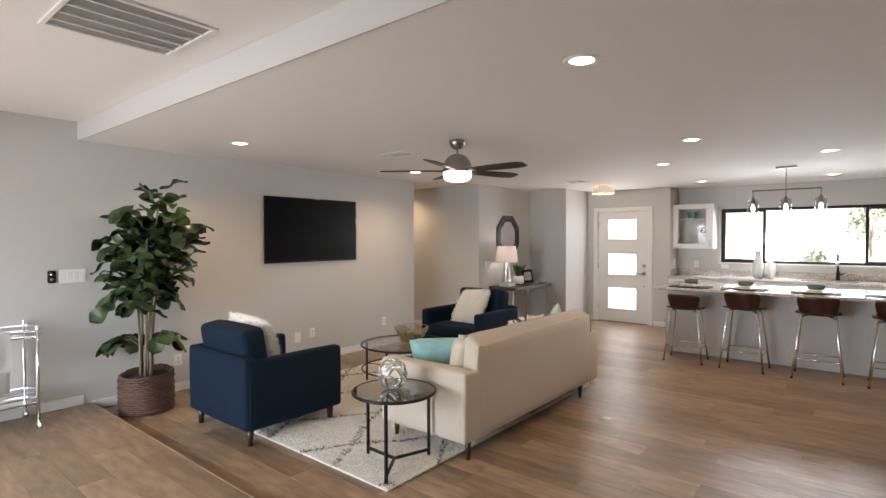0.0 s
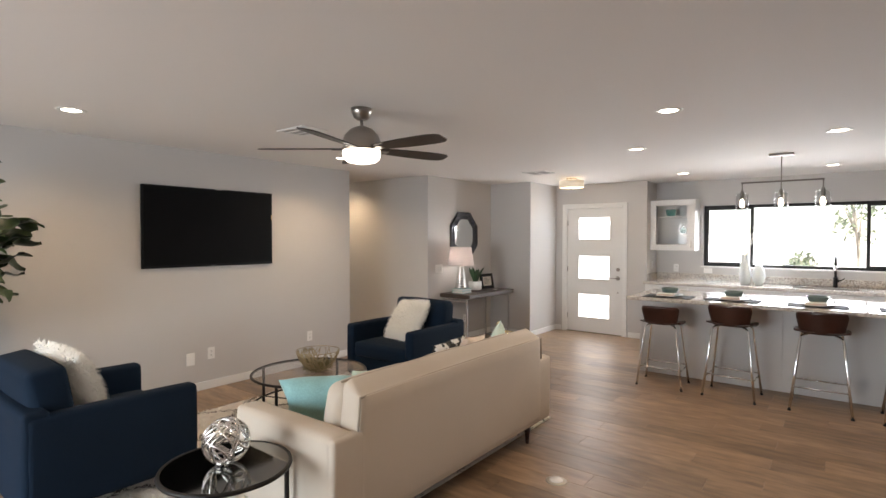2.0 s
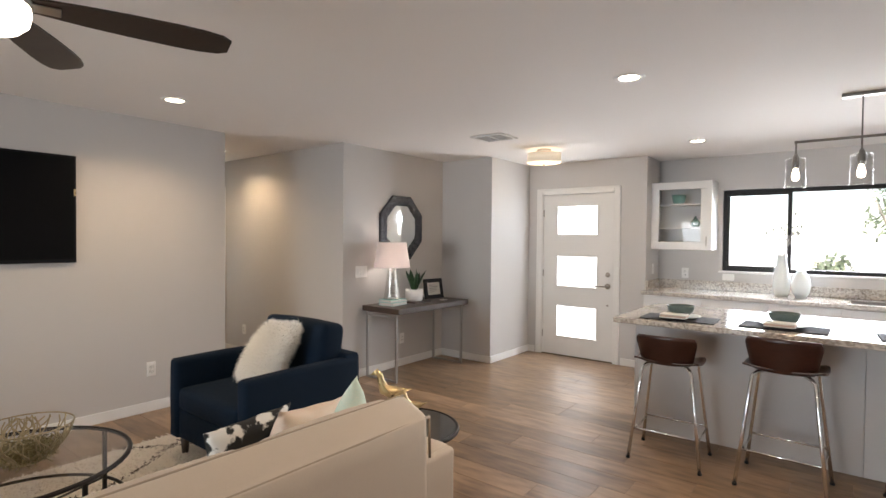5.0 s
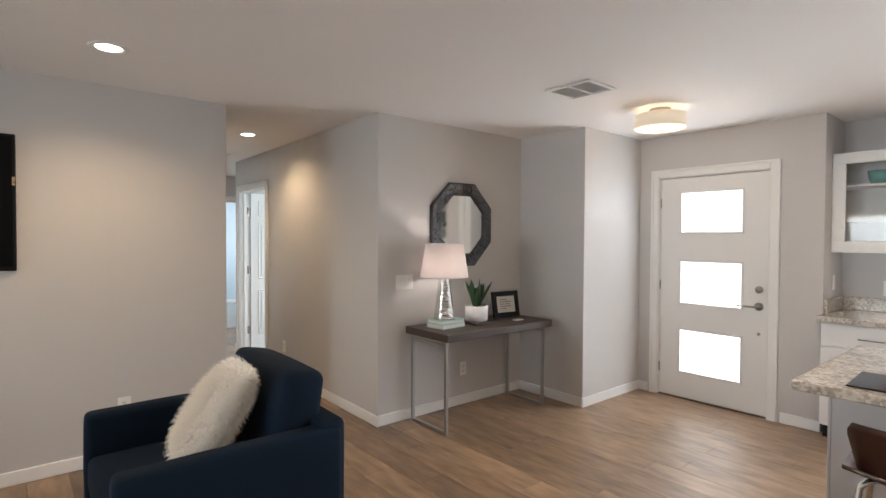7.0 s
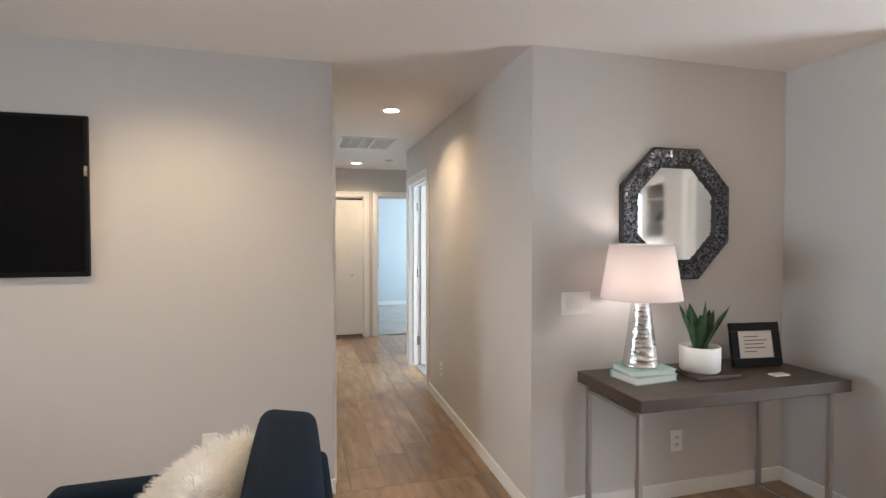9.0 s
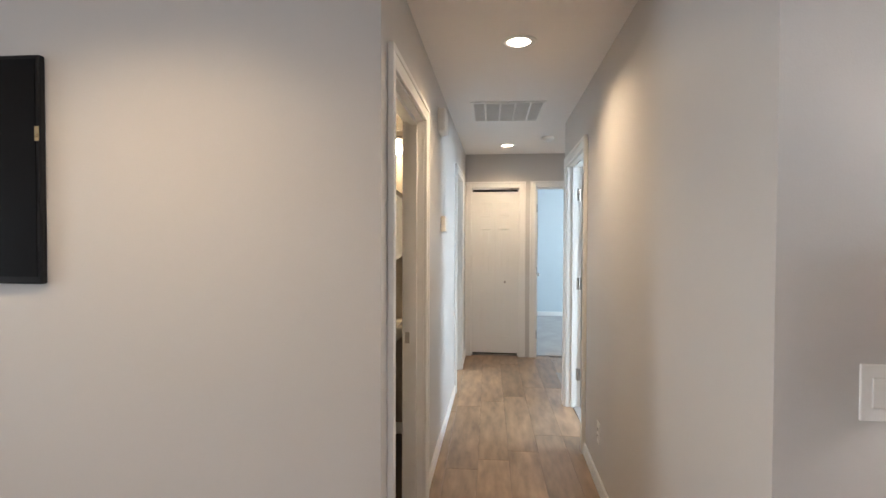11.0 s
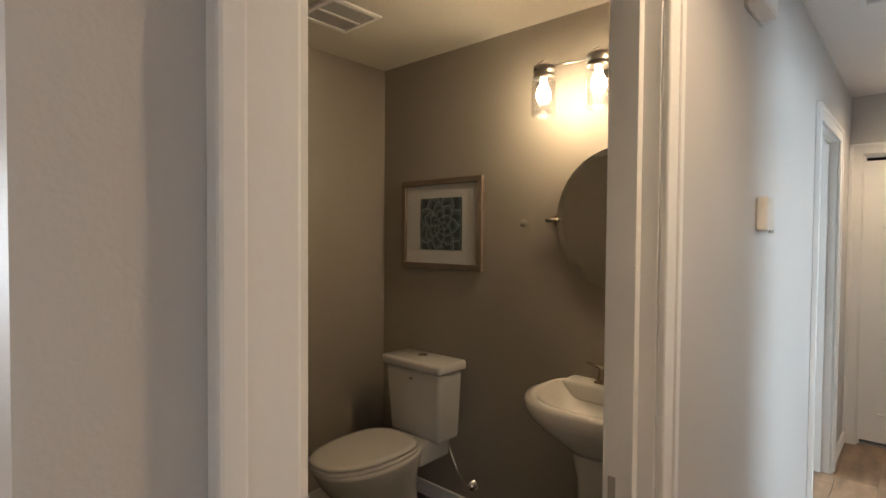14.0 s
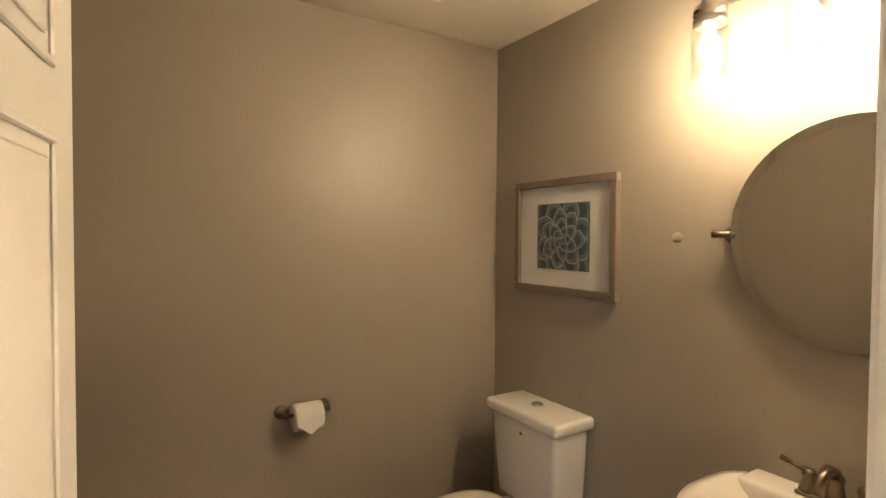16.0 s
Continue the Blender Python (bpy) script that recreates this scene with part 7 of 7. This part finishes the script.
def pedestal_sink():
    b = base("pedestal_sink", pose(BATH_X, 5.79, 0.003), "white porcelain pedestal sink", "sink")
    # basin outline: flat at the wall, bowed in front
    def outline(grow, n=48):
        pts = []
        for j in range(n):
            a = 2 * math.pi * j / n
            c, s = math.cos(a), math.sin(a)
            if c > 0:
                x = 0.23 + (0.252 + grow) * c
            else:
                x = 0.23 + (0.226 + min(grow, 0)) * math.copysign(abs(c) ** 0.45, c)
            y = (0.275 + grow) * math.copysign(abs(s) ** (0.8 if c > 0 else 0.55), s)
            pts.append((x, y))
        return pts
    bm = bmesh.new()
    prof = ((-0.17, 0.63), (-0.14, 0.66), (-0.07, 0.715), (-0.02, 0.765), (-0.002, 0.80), (0.0, 0.825), (-0.006, 0.838), (-0.03, 0.842), (-0.05, 0.836), (-0.075, 0.80), (-0.11, 0.745), (-0.17, 0.715))
    loops = [[bm.verts.new((max(x, 0.002), y, z)) for x, y in outline(g)] for g, z in prof]
    for p, q in zip(loops, loops[1:]):
        for j in range(48):
            bm.faces.new((p[j], p[(j + 1) % 48], q[(j + 1) % 48], q[j]))
    bm.faces.new(loops[-1])
    bm.faces.new(loops[0][::-1])
    bmesh.ops.recalc_face_normals(bm, faces=bm.faces)
    mesh_ob("basin", bm, PORCELAIN, b, True)
    soft_box("faucet_deck", PORCELAIN, 0.003, 0.115, -0.22, 0.22, 0.77, 0.847, 0.015, b, 0.0)
    lathe("pedestal", PORCELAIN, [(0, 0), (0.115, 0), (0.118, 0.02), (0.10, 0.07), (0.082, 0.16), (0.076, 0.34), (0.082, 0.52), (0.11, 0.63), (0.14, 0.69), (0, 0.69)], centre=(0.21, 0, 0), parent=b, sides=36, squash=(0.9, 1.0))
    f = base("sink_faucet", pose(BATH_X + 0.062, 5.79, 0.850), "aged nickel two-handle bathroom faucet", "faucet")
    soft_box("deck_plate", BRONZE, -0.025, 0.025, -0.085, 0.085, 0.0, 0.012, 0.005, f, 0.0)
    lathe("spout_base", BRONZE, [(0, 0), (0.024, 0), (0.02, 0.02), (0.016, 0.05), (0.02, 0.056), (0.014, 0.066), (0, 0.066)], centre=(0, 0, 0.01), parent=f, sides=24)
    tube("spout", BRONZE, [(0, 0, 0.05), (0.01, 0, 0.085), (0.045, 0, 0.10), (0.085, 0, 0.085), (0.10, 0, 0.05)], [0.014, 0.014, 0.013, 0.012, 0.013], f, 14)
    for s in (-1, 1):
        lathe("handle_base", BRONZE, [(0, 0), (0.024, 0), (0.022, 0.012), (0.014, 0.035), (0.018, 0.045), (0.012, 0.058), (0, 0.06)], centre=(0, 0.06 * s, 0.01), parent=f, sides=20)
        tube("handle", BRONZE, [(0, 0.06 * s, 0.062), (0.004, 0.085 * s, 0.068), (0.008, 0.125 * s, 0.078)], [0.009, 0.006, 0.008], f, 10)


pedestal_sink()


PIVOT = material("aged bronze", (0.20, 0.165, 0.13), 0.34, 1.0, vary=0.1, grain=120, patch=4, bump=0.02)


def round_mirror():
    b = base("round_mirror", pose(BATH_X + 0.035, 5.795, 1.525), "round frameless wall mirror held by two bronze pivots", "mirror")
    ob = lathe("glass", MIRROR, [(0, 0.003), (0.272, 0.003), (0.298, 0.0), (0.298, -0.003), (0, -0.003)], parent=b, sides=72, smooth=False)
    ob.matrix_basis = Matrix.Rotation(radians(1.5), 4, "Y") @ Matrix.Rotation(radians(90), 4, "Y")
    for s in (-1, 1):
        y = s * 0.312
        lathe("pivot_rose", PIVOT, [(0, 0.012), (0.018, 0.011), (0.024, 0.006), (0.026, 0), (0, 0)], parent=b, sides=20).matrix_basis = pose(-0.035, y, 0, 0, 90, 0)
        tube("pivot_post", PIVOT, [(-0.03, y, 0), (0.010, y, 0)], 0.010, b, 12)
        tube("pivot_pin", PIVOT, [(0.006, y + s * 0.036, 0), (0.006, y + s * 0.02, 0), (0.006, y - s * 0.018, 0)], [0.012, 0.010, 0.011], b, 12)


round_mirror()


def vanity_light():
    b = base("vanity_light", pose(BATH_X, 5.745, 2.165), "bronze vanity light with three clear glass shades, lit", "wall lamp")
    soft_box("backplate", NICKEL, 0.0, 0.022, -0.09, 0.09, -0.055, 0.055, 0.008, b, 0.0)
    tube("arm", NICKEL, [(0.02, 0, 0), (0.09, 0, 0.005), (0.12, 0, 0.0)], 0.009, b, 10)
    tube("bar", NICKEL, [(0.12, -0.30, 0.02), (0.12, -0.24, 0.012), (0.12, 0, 0.0), (0.12, 0.24, 0.012), (0.12, 0.30, 0.02)], 0.0055, b, 8)
    for y in (-0.245, 0.0, 0.245):
        lathe("cap", NICKEL, [(0, 0.025), (0.02, 0.025), (0.042, 0.018), (0.045, 0.012), (0.045, -0.006), (0.041, -0.009), (0.041, -0.018), (0.045, -0.02), (0.045, -0.034), (0, -0.034)], centre=(0.165, y, -0.02), parent=b, sides=32)
        tube("bail", NICKEL, [(0.165, y - 0.047, -0.03), (0.165, y - 0.052, 0.0), (0.165, y - 0.03, 0.02), (0.165, y, 0.028)], 0.003, b, 6)
        tube("stem", NICKEL, [(0.12, y, 0.008), (0.165, y, 0.006)], 0.006, b, 8)
        shade = lathe("glass_shade", CLEAR, [(0.042, -0.05), (0.05, -0.062), (0.051, -0.07), (0.051, -0.205), (0.047, -0.21), (0.047, -0.07), (0.040, -0.055)], centre=(0.165, y, 0), parent=b, sides=32)
        shade.visible_shadow = False
        lathe("bulb", BULB_GLOW, [(0, -0.055), (0.013, -0.058), (0.014, -0.075), (0.028, -0.105), (0.03, -0.125), (0.022, -0.148), (0, -0.158)], centre=(0.165, y, 0), parent=b, sides=20)
        lamp("vanity_bulb", "POINT", pose(BATH_X + 0.165, 5.745 + y, 2.165 - 0.19), 0.82, BULB, soft=0.03)


vanity_light()


def succulent_print():
    b = base("framed_print", sized(pose(BATH_X + 0.002, 4.78, 1.515, 0, 0, 90), 0.965, 1, 0.98), "framed print of a blue-green succulent rosette", "picture")
    w, h, r = 0.60, 0.495, 0.032
    for x0, x1, z0, z1 in ((-w / 2, w / 2, -h / 2, -h / 2 + r), (-w / 2, w / 2, h / 2 - r, h / 2), (-w / 2, -w / 2 + r, -h / 2 + r, h / 2 - r), (w / 2 - r, w / 2, -h / 2 + r, h / 2 - r)):
        box("moulding", FRAME_GREY, x0, x1, -0.026, 0, z0, z1, 0.004, b)
    box("mat_board", PAPER, -w / 2 + r, w / 2 - r, -0.008, -0.003, -h / 2 + r, h / 2 - r, parent=b)
    iw, ih = 0.31, 0.285
    box("picture_ground", PRINT_DARK, -iw / 2, iw / 2, -0.0095, -0.008, -ih / 2, ih / 2, parent=b)
    # rosette: flat printed petals in rounds, the inner ones over the outer
    rng = random.Random(17)
    tones = (PRINT_PETAL, PRINT_PETAL_DEEP, PRINT_SHADE)
    meshes = [bmesh.new(), bmesh.new(), bmesh.new()]
    order = 0
    for ring, (rad, count, size) in enumerate(((0.15, 8, 0.10), (0.11, 8, 0.085), (0.078, 7, 0.068), (0.05, 6, 0.052), (0.028, 5, 0.036), (0.012, 4, 0.022))):
        for k in range(count):
            a = 2 * math.pi * (k + 0.5 * (ring % 2)) / count + rng.uniform(-0.08, 0.08)
            for layer, s in ((1, 1.0), (0, 0.90), (2, 0.55)):
                order += 1
                pts = []
                for u, v in ((-0.36, -0.9), (-0.60, -0.2), (-0.58, 0.32), (-0.34, 0.62), (0.0, 0.84), (0.34, 0.62), (0.58, 0.32), (0.60, -0.2), (0.36, -0.9)):
                    x = (rad + size * v * s) * math.cos(a) - size * u * s * math.sin(a)
                    z = (rad + size * v * s) * math.sin(a) + size * u * s * math.cos(a)
                    pts.append((min(max(x, -iw / 2), iw / 2), -0.0097 - 0.000012 * order, min(max(z - 0.01, -ih / 2), ih / 2)))
                bm = meshes[layer]
                bm.faces.new([bm.verts.new(p) for p in pts])
    for bm, mat in zip(meshes, tones):
        tagged(mesh_ob("printed_petals", bm, mat, b), kind="stuff")
    pane = box("glass", PANE, -w / 2 + r, w / 2 - r, -0.017, -0.015, -h / 2 + r, h / 2 - r, parent=b)
    pane.visible_shadow = False


FRAME_GREY = material("grey-brown frame wood", (0.22, 0.17, 0.13), 0.4, 0.3, vary=0.1, grain=40, patch=6, stretch=(1, 1, 1))
PRINT_DARK = material("dark printed green", (0.03, 0.045, 0.045), 0.6, vary=0.3, grain=20, patch=9, bump=0)
PRINT_PETAL = material("printed blue-green petal", (0.14, 0.185, 0.19), 0.6, vary=0.22, grain=24, patch=14, bump=0, second=(0.08, 0.115, 0.12))
PRINT_SHADE = material("printed petal heart", (0.06, 0.085, 0.09), 0.6, vary=0.2, grain=24, patch=14, bump=0)
PRINT_PETAL_DEEP = material("printed petal edge", (0.36, 0.41, 0.41), 0.6, vary=0.15, grain=24, patch=14, bump=0)
succulent_print()


def paper_holder():
    b = base("toilet_paper_holder", pose(-6.08, BATH_Y, 0.82), "bronze toilet paper holder with a white roll", "paper holder")
    for s in (-1, 1):
        lathe("rose", BRONZE, [(0, 0.014), (0.014, 0.013), (0.026, 0.006), (0.028, 0), (0, 0)], parent=b, sides=24).matrix_basis = pose(s * 0.085, 0, 0, -90, 0, 0)
        tube("post", BRONZE, [(s * 0.085, 0.008, 0), (s * 0.085, 0.06, 0)], [0.009, 0.011], b, 12)
    tube("rod", BRONZE, [(-0.09, 0.06, 0), (0.09, 0.06, 0)], 0.006, b, 10)
    bm = bmesh.new()
    put_lathe(bm, [(0.02, -0.055), (0.052, -0.055), (0.053, -0.05), (0.053, 0.05), (0.052, 0.055), (0.02, 0.055), (0.02, -0.055)], sides=40)
    bmesh.ops.recalc_face_normals(bm, faces=bm.faces)
    roll = mesh_ob("paper_roll", bm, TOWEL, b, True)
    roll.matrix_basis = pose(0, 0.06, -0.012, 0, 90, 0)
    bm = bmesh.new()
    bm.faces.new([bm.verts.new(p) for p in ((-0.05, 0.1145, -0.01), (0.05, 0.1145, -0.01), (0.05, 0.1155, -0.03), (0.0, 0.117, -0.066), (-0.05, 0.1155, -0.03))])
    bmesh.ops.solidify(bm, geom=bm.faces[:], thickness=0.001)
    mesh_ob("folded_sheet", bm, TOWEL, b)


paper_holder()
FILLER = material("faint filler", (0.38, 0.345, 0.30), 0.7, vary=0.1, grain=60, patch=8)
patch = base("wall_anchor", pose(BATH_X, 5.30, 1.515, 0, 90, 0), "small white filler patch on the bathroom wall", "wall patch")
lathe("cover", FILLER, [(0, 0.0035), (0.014, 0.003), (0.02, 0.001), (0.021, 0), (0, 0)], parent=patch, sides=20, squash=(0.8, 1))
latch = base("strike_plate", HALL_TURN @ pose(-6.0455, HALL_Y - 0.084, 0.90), "brushed nickel strike plate on the bathroom door jamb", "strike plate")
box("plate", NICKEL, 0, 0.003, -0.014, 0.014, -0.03, 0.03, 0.001, latch)


# ---- floor planks, last ----
def lay_planks():
    width, full = 0.20, 1.20
    shared = {}

    def data(length):
        key = round(length, 2)
        if key not in shared:
            shared[key] = plank_mesh("plank", key, width)
        return shared[key]
    rng = random.Random(7)
    spare = {"floor": bmesh.new(), "raised": bmesh.new()}
    areas = (("floor", FLOOR, TV_X, EAST_X, STEP_Y + 0.012, KITCHEN_Y, 0.0), ("floor", FLOOR, END_X - 0.06, TV_X, HALL_Y - 0.06, HALL_Y2 + 0.13, 0.0), ("floor", FLOOR, END_X, -7.97, HALL_Y2 + 0.13, 8.05, 0.0), ("raised", RAISED, TV_X, EAST_X, SOUTH_Y, STEP_Y - 0.003, STEP))
    for key, owner, x0, x1, y0, y1, z in areas:
        rows = int(math.ceil((y1 - y0) / width - 1e-6))
        for r in range(rows):
            cy = y1 - width * (r + 0.5)
            w = min(width, y1 - width * r - y0)
            x = x0 - rng.choice((0.0, 0.15, 0.3, 0.45, 0.6, 0.75, 0.9, 1.05))
            while x < x1:
                lo, hi = max(x, x0), min(x + full, x1)
                x += full
                if hi - lo < 0.04:
                    continue
                length, cx = round(hi - lo, 2), (lo + hi) / 2
                near = (key == "floor" and ((cx > TV_X and cy < 8.3 and -4.6 < cx < 1.3) or (cx < TV_X and cx > -9))) or (key == "raised" and cx < -1.2 and cy > 0.4)
                if near and w > width - 0.01:
                    ob = new("plank", data(length))
                    ob.parent = owner
                    ob.location = (cx, cy, z)
                else:
                    put_box(spare[key], lo + 0.0012, hi - 0.0012, y1 - width * r - w + 0.0012, y1 - width * r - 0.0012, z - 0.01, z)
    for key, owner in (("floor", FLOOR), ("raised", RAISED)):
        ob = mesh_ob("planks_beyond", spare[key], PLANK, owner)
        tagged(ob, kind="stuff")


lay_planks()
